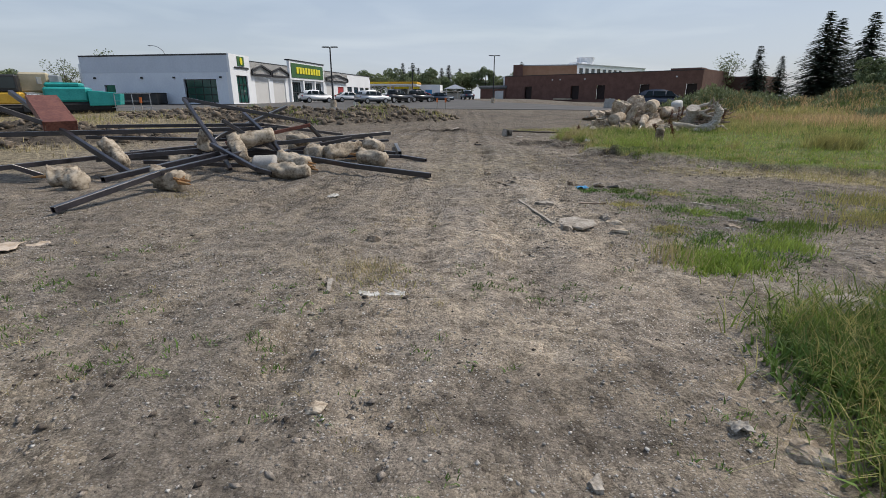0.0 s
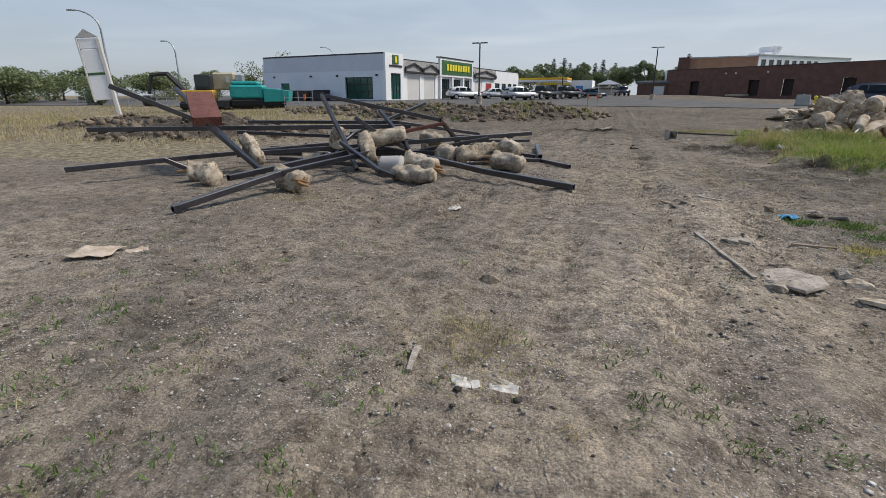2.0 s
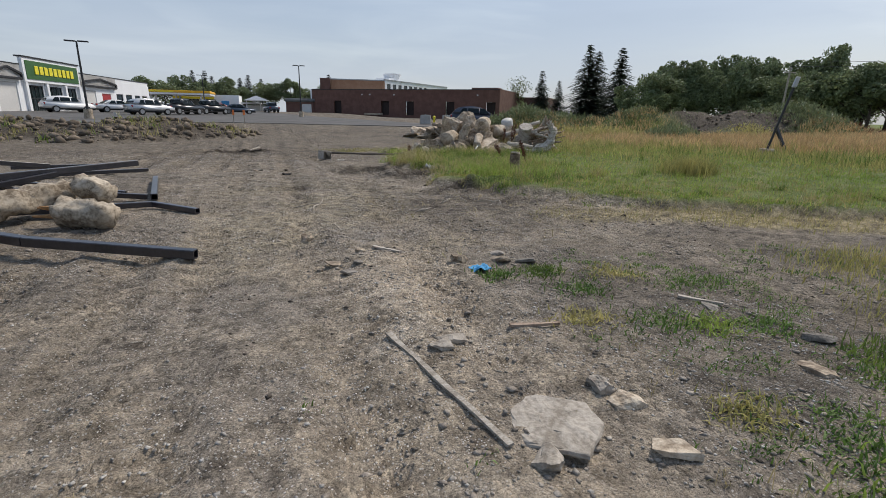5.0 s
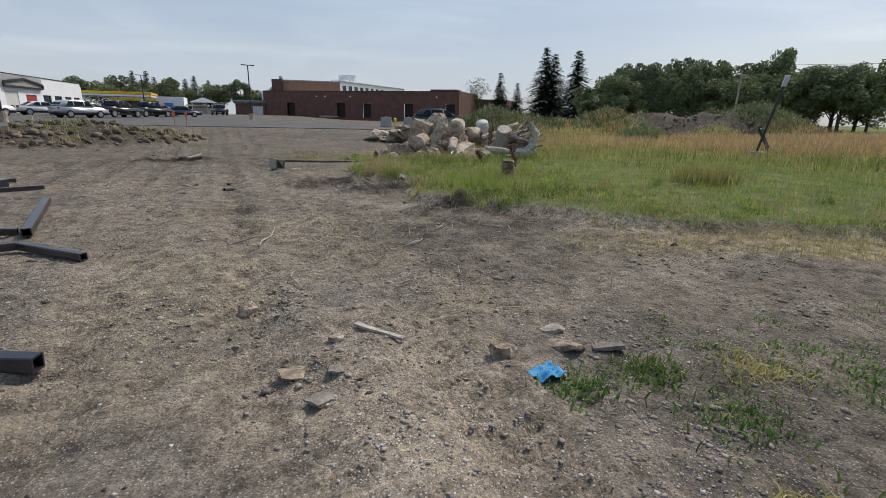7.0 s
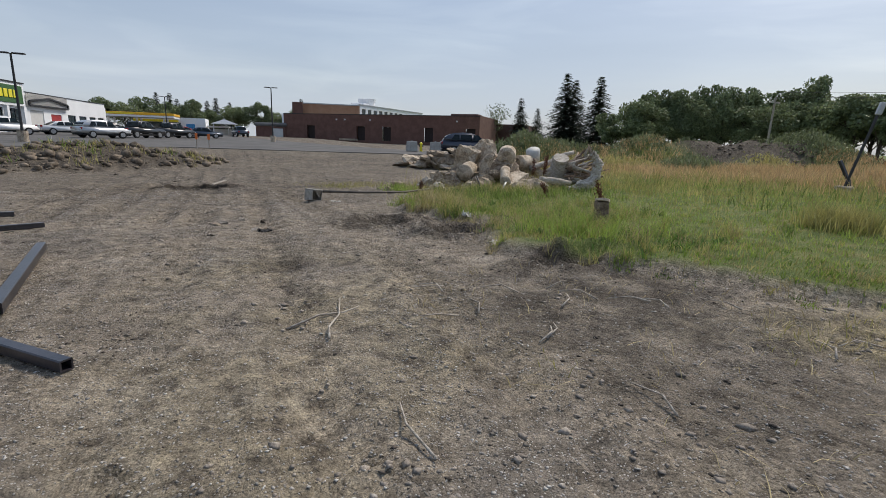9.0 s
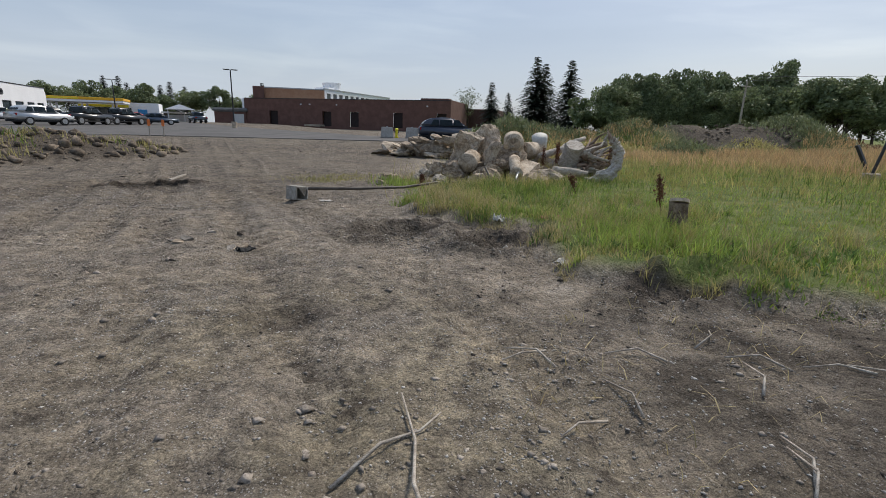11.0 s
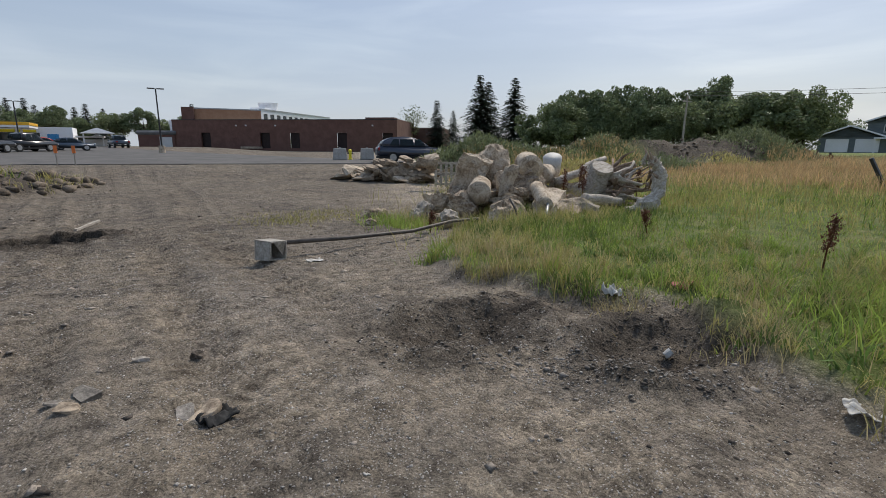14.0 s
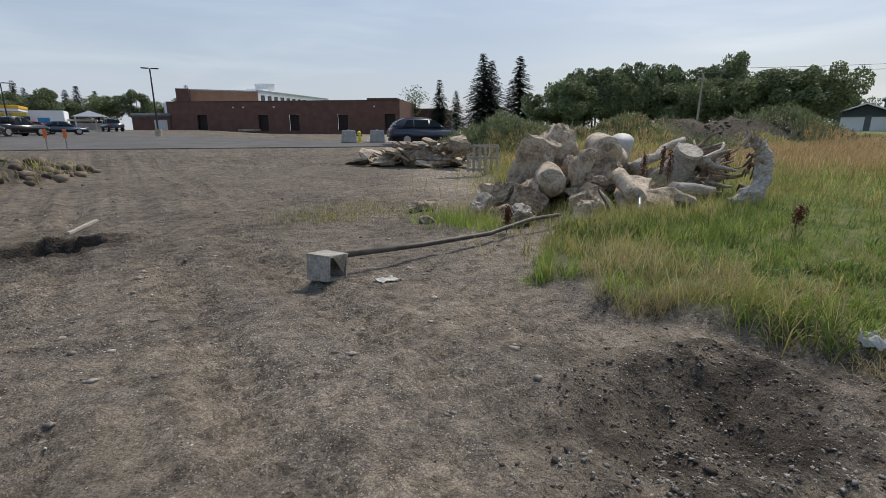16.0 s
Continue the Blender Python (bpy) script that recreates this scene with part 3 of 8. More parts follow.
def build_ground():
    xs, ys = axis(-5.0, 8.0, 0.05, 1500, 1.09), axis(-1.0, 24.5, 0.05, 1500, 1.09)
    gx, gy = np.meshgrid(xs, ys)
    x, y = gx.ravel(), gy.ravel()
    z = height(x, y)
    far = np.hypot(x, y) > 130
    z = np.where(far, np.minimum(z, 1.4), z)
    nx, ny = len(xs), len(ys)
    i = (np.arange(ny - 1)[:, None] * nx + np.arange(nx - 1)[None]).ravel()
    quads = np.stack([i, i + 1, i + nx + 1, i + nx], -1).ravel()
    me = raw_mesh("ground", np.stack([x, y, z], -1), quads, 4, M_GROUND)
    me.polygons.foreach_set("use_smooth", [True] * len(me.polygons))
    layer = me.color_attributes.new("cover", "FLOAT_COLOR", "POINT")
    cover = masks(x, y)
    cover[:, 3] = smooth(0.0, 1.0, x + 0.8 * fbm(x, y, 1.2, 201)) * (1 - smooth(3.0, 3.8, x)) * (1 - smooth(4.0, 6.5, y)) * 0.8
    clay = np.exp(-(((x - (2.7 - 0.04 * (y - 6))) / 0.5) ** 2)) * smooth(4.4, 5.6, y) * (1 - smooth(7.5, 8.3, y)) * (0.5 + 0.8 * vnoise(x, y, 0.5, 203))
    cover[:, 3] = np.maximum(cover[:, 3], 0.9 * clay)
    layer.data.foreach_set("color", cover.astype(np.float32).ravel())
    tagged(new("ground", me), "dry grey-brown bare soil with gravel, ruts and grass edges", "ground", kind="structure")


build_ground()

M_ASPHALT = surf("asphalt", (0.085, 0.082, 0.078), (0.135, 0.128, 0.12), 0.5, 0.95, 0.3, fine=30, c3=(0.11, 0.105, 0.10), dist=0.01, spec=0.25)


def build_road():
    """Asphalt of the parking lot and its drive, lying over the ground with a real edge."""
    xs = np.concatenate([np.linspace(-90, -15, 26), np.linspace(-14, 34, 60)])
    ds = np.array([0, 1, 2.5, 5, 8, 12, 17, 23, 30, 38, 47, 57, 67])
    verts, faces = [], []
    for x in xs:
        for d in ds:
            limit = float(np.interp(x, [3, 11, 18], [67, 26, 6.5]))
            y = float(np.interp(x, EDGE_X, EDGE_Y)) + d * limit / 67 / 0.93
            verts.append((x, y, ground_z(x, y + 0.02) + 0.035))
    k = len(ds)
    for i in range(len(xs) - 1):
        for j in range(k - 1):
            a = i * k + j
            faces.append((a, a + k, a + k + 1, a + 1))
    bm = bmesh.new()
    vs = [bm.verts.new(v) for v in verts]
    for f in faces:
        bm.faces.new([vs[q] for q in f])
    low = []
    for i in range(len(xs)):
        v = vs[i * k]
        low.append(bm.verts.new((v.co.x, v.co.y - 0.04, v.co.z - 0.14)))
    for i in range(len(xs) - 1):
        bm.faces.new((vs[i * k], low[i], low[i + 1], vs[(i + 1) * k]))
    solid("road", bm, M_ASPHALT, "grey asphalt parking lot and drive", "road", kind="structure")


build_road()


# ---------------------------------------------------------------- buildings
def wall_with_holes(bm, x0, x1, z0, z1, y, thick, holes):
    """A wall in the xz plane with rectangular openings (xa, xb, za, zb), from y to y + thick."""
    xs = sorted({x0, x1, *(h[0] for h in holes), *(h[1] for h in holes)})
    for a, b in zip(xs, xs[1:]):
        mid = (a + b) / 2
        cuts = sorted((h[2], h[3]) for h in holes if h[0] <= mid <= h[1])
        z = z0
        for lo, hi in cuts:
            if lo > z + 1e-4:
                box(bm, (a, y, z), (b, y + thick, lo))
            z = hi
        if z < z1 - 1e-4:
            box(bm, (a, y, z), (b, y + thick, z1))
    bmesh.ops.remove_doubles(bm, verts=bm.verts, dist=1e-4)
    return bm


def glazing(parent, name, x0, x1, z0, z1, y, cols, rows, glass, frame_mat=None):
    """A framed window: frame bars and one pane per field, set back in its opening."""
    w = part(name, glaze_frame(x0, x1, z0, z1, y, cols, rows), frame_mat or M_BLACKTRIM, parent, "dark framed window")
    for i in range(cols):
        for j in range(rows):
            a, b = x0 + (x1 - x0) * i / cols, x0 + (x1 - x0) * (i + 1) / cols
            c, d = z0 + (z1 - z0) * j / rows, z0 + (z1 - z0) * (j + 1) / rows
            part("pane", new_box((a + 0.03, y + 0.05, c + 0.03), (b - 0.03, y + 0.07, d - 0.03)), glass, w)
    return w


def glaze_frame(x0, x1, z0, z1, y, cols, rows):
    bm = bmesh.new()
    for i in range(cols + 1):
        x = x0 + (x1 - x0) * i / cols
        x = min(max(x, x0 + 0.05), x1 - 0.05)
        box(bm, (x - 0.05, y, z0), (x + 0.05, y + 0.1, z1))
    for j in range(rows + 1):
        z = z0 + (z1 - z0) * j / rows
        z = min(max(z, z0 + 0.05), z1 - 0.05)
        box(bm, (x0, y - 0.004, z - 0.045), (x1, y + 0.104, z + 0.045))
    return bm


def tf(parent):
    return parent


def store():
    """Long white retail block; local x runs along the front, local -y faces the lot, the end wall is at x = 0."""
    ang = math.degrees(math.atan2(49.5, 8.6))
    st = thing("retail_building", "white and pale grey flat-roofed retail building with gabled shop fronts", "building", at=(-23.6, 57.2, 0.93), turn=ang)
    L, D, H = 50.5, 19.5, 5.35
    # front wall with openings
    doors = [(1.5, 5.2, 0.1, 3.2), (8.0, 12.2, 0.0, 3.05), (13.6, 17.8, 0.0, 3.05), (20.4, 24.2, 0.0, 2.9), (25.6, 29.6, 0.9, 2.9), (31.0, 34.2, 0.0, 2.9),
             (36.0, 38.0, 0.0, 2.9), (39.2, 41.0, 0.0, 2.6), (42.2, 43.7, 0.3, 2.7), (44.4, 45.9, 0.3, 2.7), (46.6, 48.0, 0.3, 2.7), (48.6, 50.0, 0.3, 2.7)]
    part("front_wall", wall_with_holes(bmesh.new(), 0, L, 0, 4.9, 0, 0.3, doors), M_WHITE, st, "white clad front wall")
    # end wall towards the site
    bm = wall_with_holes(bmesh.new(), 0, D, 0, 3.5, 0, 0.3, [(1.4, 5.6, 0.15, 2.75), (14.9, 16.4, 0, 2.15)])
    bm.transform(Matrix.Rotation(radians(90), 4, "Z") @ Matrix.Translation((0.302, 0, 0)) @ Matrix.Diagonal((1, -1, 1, 1)))
    bmesh.ops.reverse_faces(bm, faces=bm.faces)
    part("end_wall", bm, M_GREYCLAD, st, "pale grey metal clad end wall")
    part("upper_band", new_box((-0.02, 0.02, 3.5), (0.28, D, H)), M_GREYCLAD2, st, "darker grey upper cladding band")
    part("end_parapet", new_box((-0.06, -0.05, H), (0.4, D, H + 0.16), 0.01), M_BLACKTRIM, st, "dark roof edge trim")
    part("back_wall", new_box((0, D, 0), (L, D + 0.3, 4.6)), M_WHITE, st)
    part("far_wall", new_box((L, 0, 0), (L + 0.3, D + 0.3, 4.4)), M_WHITE, st)
    part("front_coping", new_box((6.5, -0.06, 4.9), (L + 0.3, 0.36, 5.02), 0.01), M_BLACKTRIM, st, "dark roof edge trim")
    part("roof", new_box((0.3, 0.3, 4.25), (L, D, 4.38)), M_ROOF, st, "flat grey roof")
    part("corner_tower", wall_with_holes(bmesh.new(), -0.05, 6.4, 0, 5.5, -0.25, 0.25, [(1.5, 5.2, 0.1, 3.2)]), M_WHITE, st, "white corner tower front")
    part("tower_trim", new_box((1.0, -0.36, 3.95), (5.7, -0.252, 4.15), 0.01), M_BLACKTRIM, st)
    logo = part("corner_sign", new_box((2.2, -0.33, 4.25), (4.4, -0.254, 5.3), 0.01), M_GREENSIGN, st, "square green sign with a yellow round mark")
    bm = bmesh.new()
    cyl(bm, (3.3, -0.34, 4.78), (3.3, -0.38, 4.78), 0.42, seg=20)
    part("round_mark", bm, M_YELLOW, logo, "plain yellow disc")
    # recessed glass, shutters and doors
    glazing(st, "corner_window", 1.5, 5.2, 0.1, 3.2, -0.1, 3, 3, M_GLASSG)
    for a, b in ((8.0, 12.2), (13.6, 17.8)):
        part("blank_panel", new_box((a, 0.1, 0), (b, 0.16, 3.05)), M_TAUPE, st, "taupe blank shop panel")
    glazing(st, "entrance", 20.4, 24.2, 0.0, 2.9, 0.08, 4, 2, M_GLASS)
    glazing(st, "shop_window", 25.6, 29.6, 0.9, 2.9, 0.08, 3, 1, M_GLASS)
    glazing(st, "shop_door", 31.0, 34.2, 0.0, 2.9, 0.08, 3, 2, M_GLASS)
    part("blank_panel", new_box((36.0, 0.1, 0), (38.0, 0.16, 2.9)), M_TAUPE, st)
    part("red_door", new_box((39.2, 0.08, 0), (41.0, 0.14, 2.6), 0.01), M_REDDOOR, st, "red shop door")
    for a, b in ((42.2, 43.7), (44.4, 45.9), (46.6, 48.0), (48.6, 50.0)):
        glazing(st, "small_window", a, b, 0.3, 2.7, 0.08, 1, 2, M_GLASS)
    # raised sign fascia
    part("sign_parapet", new_box((19.0, -0.35, 3.2), (35.0, 0.0, 5.75)), M_WHITE, st, "white raised sign parapet")
    fascia = part("fascia", new_box((19.6, -0.42, 3.5), (34.4, -0.352, 5.45), 0.01), M_GREENSIGN, st, "dark green sign fascia with yellow bars")
    for k in range(9):
        a = 21.6 + k * 1.27
        part("sign_bar", new_box((a, -0.5, 4.05), (a + 0.92, -0.424, 4.95), 0.03), M_YELLOW, fascia, "yellow block of the sign")
    part("parapet_trim", new_box((18.9, -0.45, 5.75), (35.1, 0.3, 5.9), 0.01), M_BLACKTRIM, st)
    for x in (19.2, 24.6, 30.0, 34.6):
        part("pilaster", new_box((x, -0.3, 0), (x + 0.6, -0.004, 3.2), 0.01), M_WHITE, st)
    # gables drawn with dark timber-like beams
    for x0, x1, zt in ((6.6, 18.6, 4.55), (35.4, 42.0, 4.5)):
        mid = x0 + (x1 - x0) * 0.5
        bm = bmesh.new()
        vs = [bm.verts.new(v) for v in ((x0, -0.2, 3.3), (x1, -0.2, 3.3), (x1, -0.2, 4.85), (mid, -0.2, 4.88), (x0, -0.2, 4.85))]
        f = bm.faces.new(vs[::-1])
        bmesh.ops.solidify(bm, geom=[f], thickness=-0.18)
        part("gable_front", bm, M_TAUPE, st, "taupe gabled shop front")
        n = 2 if x1 - x0 > 8 else 1
        for k in range(n):
            a, b = x0 + (x1 - x0) * k / n + 0.3, x0 + (x1 - x0) * (k + 1) / n - 0.1
            for p, q in (((a, 3.45), (b, 3.45)), ((a, 3.45), (a, 3.95)), ((b, 3.45), (b, 3.95)), ((a, 3.95), ((a + b) / 2, zt)), ((b, 3.95), ((a + b) / 2, zt))):
                d = Vector((q[0] - p[0], 0, q[1] - p[1]))
                m = Matrix.Translation(((p[0] + q[0]) / 2, -0.32, (p[1] + q[1]) / 2)) @ Matrix.Rotation(-math.atan2(d.z, d.x), 4, "Y")
                part("gable_beam", new_box((-d.length / 2, -0.09, -0.12), (d.length / 2, 0.09, 0.12), 0.02, m), M_BLACKTRIM, st, "dark gable beam")
    # end wall openings
    rot = Matrix.Rotation(radians(90), 4, "Z") @ Matrix.Diagonal((1, -1, 1, 1))

    def on_end(name, lo, hi, mat, label=""):
        bm = new_box(lo, hi, 0.01)
        bm.transform(rot)
        bmesh.ops.reverse_faces(bm, faces=bm.faces)
        return part(name, bm, mat, st, label)

    for i in range(4):
        for j in range(3):
            on_end("end_pane", (1.47 + i * 1.04, 0.05, 0.22 + j * 0.85), (2.41 + i * 1.04, 0.09, 0.98 + j * 0.85), M_GLASSG, "green tinted pane")
    on_end("end_window_frame", (1.4, 0.10, 0.15), (5.6, 0.15, 2.75), M_BLACKTRIM, "dark window frame")
    on_end("green_door", (14.9, 0.05, 0), (16.4, 0.1, 2.15), M_GREENDOOR, "green painted steel door")
    for x in (0.9, 6.9, 11.2, 17.6):
        on_end("wall_light", (x, -0.2, 2.85), (x + 0.25, -0.004, 3.05), M_BLACKTRIM, "small dark wall light")
    part("roof_unit", new_box((10, 6, 4.38), (12.5, 8, 5.3), 0.03), M_GALV, st, "metal roof unit")
    # the bays near the corner are narrower than those at the far end
    for o in st.children_recursive:
        for v in o.data.vertices:
            if v.co.x > 0.45:
                v.co.x = float(np.interp(v.co.x, [0.45, 6.5, 19, 35, 42, 50.5, 60], [0.45, 4.2, 14.2, 26, 37, 50.5, 60]))
    # loading bins by the end wall
    for k, x in enumerate((7.8, 10.3, 12.6)):
        bn = thing("waste_bin", "black steel waste bin standing by the pale end wall", "bin", "bins by the store", at=(-23.6, 57.2, 0.95), turn=ang)
        bm = new_box((-2.4, x, 0.0), (-0.7, x + 1.9, 1.15), 0.04)
        part("body", bm, M_BLACKTRIM, bn)
        part("lid", new_box((-2.45, x - 0.03, 1.152), (-0.65, x + 1.93, 1.22), 0.02), M_TYRE, bn, "black plastic lid")


store()


def frame_from(p0, p1):
    """A pose at p0 with local x towards p1."""
    return math.degrees(math.atan2(p1[1] - p0[1], p1[0] - p0[0]))


def brick_school():
    """Long low brown brick building with a taller tan and white block behind."""
    p0, p1 = (15.2, 118.0), (46.3, 89.6)
    L = math.hypot(p1[0] - p0[0], p1[1] - p0[1])
    sc = thing("brick_building", "long low dark brown brick building with narrow door recesses", "building", at=(*p0, 1.35), turn=frame_from(p0, p1))
    H = 5.0
    holes = [(L * f, L * f + 1.9, 0.0, 2.75) for f in (0.125, 0.40, 0.535, 0.745, 0.945)]
    part("front_wall", wall_with_holes(bmesh.new(), 0, L, -0.6, H, 0, 0.35, holes), M_BROWNBRICK, sc, "dark brown brick wall")
    for h in holes:
        part("recess_door", new_box((h[0], 0.5, 0), (h[1], 0.56, 2.75)), M_DARKIN, sc, "dark recessed doorway")
    part("left_wall", new_box((-0.35, 0, -0.6), (-0.002, 24, H)), M_BROWNBRICK, sc)
    part("right_wall", new_box((L + 0.002, 0, -0.6), (L + 0.35, 16, H + 0.2)), M_BROWNBRICK, sc)
    part("rear_wing", new_box((L - 8, 24.2, -0.6), (L + 5.5, 40, H - 0.4)), M_BROWNBRICK, sc)
    part("roof", new_box((0, 0.35, H - 0.5), (L, 24, H - 0.35)), M_ROOF, sc)
    part("coping", new_box((-0.4, -0.06, H), (L + 0.4, 0.4, H + 0.12), 0.01), M_BLACKTRIM, sc, "dark coping")
    part("parapet_step", new_box((L - 5.5, 0.5, H + 0.0), (L - 0.2, 3.5, H + 0.45)), M_BROWNBRICK, sc)
    for f in (0.29, 0.335, 0.47, 0.9):
        part("wall_lamp", new_box((L * f, -0.16, 3.9), (L * f + 0.3, -0.004, 4.15), 0.02), M_LIGHTLENS, sc, "white wall lamp")
    part("base_slab", new_box((L * 0.34, -2.6, -0.12), (L * 0.42, -0.8, 0.25), 0.05), M_CONC, sc, "pale concrete pad")
    # taller block behind
    tb = thing("tall_block", "taller tan brick and white block with a row of dark windows", "building", at=(20.8, 131.0, 1.3), turn=-12.0)
    part("tan_wall", new_box((0.2, 0, 0), (13.6, 12, 8.15)), M_TANBRICK, tb, "tan brick wall")
    part("dark_chimney_block", new_box((-2.2, -1.0, 0), (0.16, 4, 8.4)), M_BROWNBRICK, tb)
    part("roof_edge", new_box((0.1, -0.12, 8.15), (13.7, 0.3, 8.4)), M_GALV, tb)
    part("low_white_wing", new_box((-4.6, -1, 0), (-2.3, 6, 5.6)), M_WHITE, tb)

    ww = thing("white_wing", "white upper wing with a row of dark windows and a rotunda", "building", at=(34.2, 128.6, 1.3), turn=40.0)
    holes = [(1.0 + k * 2.6, 2.6 + k * 2.6, 6.3, 7.6) for k in range(8)]
    part("white_wall", wall_with_holes(bmesh.new(), 0, 33, 0, 8.4, 0, 0.3, holes), M_WHITE, ww, "white upper wall")
    for h in holes:
        part("window", new_box((h[0], 0.14, h[2]), (h[1], 0.18, h[3])), M_GLASS, ww, "dark upper window")
    part("body", new_box((0, 0.34, 0), (33, 12, 8.2)), M_WHITE, ww)
    part("roof_edge", new_box((-0.1, -0.12, 8.4), (33.1, 0.3, 8.65)), M_GALV, ww)
    bm = bmesh.new()
    cyl(bm, (9.0, 4, 8.2), (9.0, 4, 10.6), 1.9, 2.4, 18)
    part("roof_rotunda", bm, M_WHITE, ww, "white roof rotunda")
    part("rotunda_base", new_box((4.6, 2, 8.2), (7.0, 6, 9.3)), M_WHITE, ww)


brick_school()


def gas_station():
    gs = thing("gas_station", "white filling station shop with a yellow-orange canopy", "building", at=(-17.5, 119.0, 1.35), turn=-4)
    part("canopy", new_box((0, -4, 3.35), (12.5, 4, 3.8), 0.04), M_ORANGE, gs, "yellow-orange canopy")
    part("canopy_soffit", new_box((0.1, -3.9, 3.0), (12.4, 3.9, 3.348)), M_WHITE, gs, "white canopy underside")
    for x in (1.5, 6.0, 10.5):
        for y in (-2, 2):
            part("canopy_post", new_box((x - 0.15, y - 0.15, 0), (x + 0.15, y + 0.15, 3.0)), M_WHITE, gs)
    part("canopy_stripe", new_box((-0.02, -4.03, 3.45), (6.0, -4.005, 3.65)), M_YELLOW, gs)
    part("shop_wall", wall_with_holes(bmesh.new(), 4.0, 17.0, 0, 3.4, 5.0, 0.3, [(5, 9.0, 0.3, 2.4), (10, 12.4, 0.0, 2.4)]), M_WHITE, gs, "white shop front")
    part("shop_body", new_box((4.0, 5.32, 0), (17.0, 13, 3.4)), M_WHITE, gs)
    part("shop_band", new_box((4.0, 4.9, 2.45), (12.0, 4.996, 2.9)), M_YELLOW, gs, "yellow sign band")
    part("shop_window", new_box((5, 5.12, 0.3), (9, 5.16, 2.4)), M_GLASS, gs)
    part("shop_door", new_box((10, 5.12, 0), (12.4, 5.16, 2.4)), M_GLASS, gs)
    part("shop_mark", new_box((13.4, 4.93, 0.6), (15.0, 4.996, 2.2), 0.2), M_TURQ, gs, "plain blue mark")
    part("side_lean_to", new_box((17.2, 6, 1.7), (21.5, 10, 2.0)), M_WHITE, gs)
    part("lean_to_post", new_box((21.2, 6, 0), (21.4, 6.2, 1.7)), M_WHITE, gs)
    gz = thing("gazebo", "small open shelter with a pale hipped roof", "shelter", at=(3.4, 122.0, 1.35))
    bm = bmesh.new()
    bmesh.ops.create_cone(bm, cap_ends=True, segments=4, radius1=3.7, radius2=0.2, depth=1.0, matrix=Matrix.Translation((0, 0, 2.9)) @ Matrix.Rotation(radians(45), 4, "Z"))
    part("roof", bm, M_GALV, gz, "pale grey hipped roof")
    for x in (-2.1, 2.1):
        for y in (-2.1, 2.1):
            part("post", new_box((x - 0.1, y - 0.1, 0), (x + 0.1, y + 0.1, 2.45)), M_WHITE, gz)
    part("back_screen", new_box((-2.0, 1.9, 0), (2.0, 2.0, 1.4)), M_TAUPE, gz)
    # low brick annex beside the long building
    an = thing("brick_annex", "small low brown brick annex with a grey roof", "building", at=(9.5, 121.0, 1.35), turn=-30)
    part("walls", new_box((0, 0, 0), (6.5, 5, 2.3)), M_BROWNBRICK, an)
    part("roof", new_box((-0.3, -0.3, 2.302), (6.8, 5.3, 3.1), 0.25), M_ROOF, an, "grey sloped roof")
    part("garage_door", new_box((3.8, -0.05, 0), (6.0, -0.004, 1.9)), M_TAUPE, an)


gas_station()


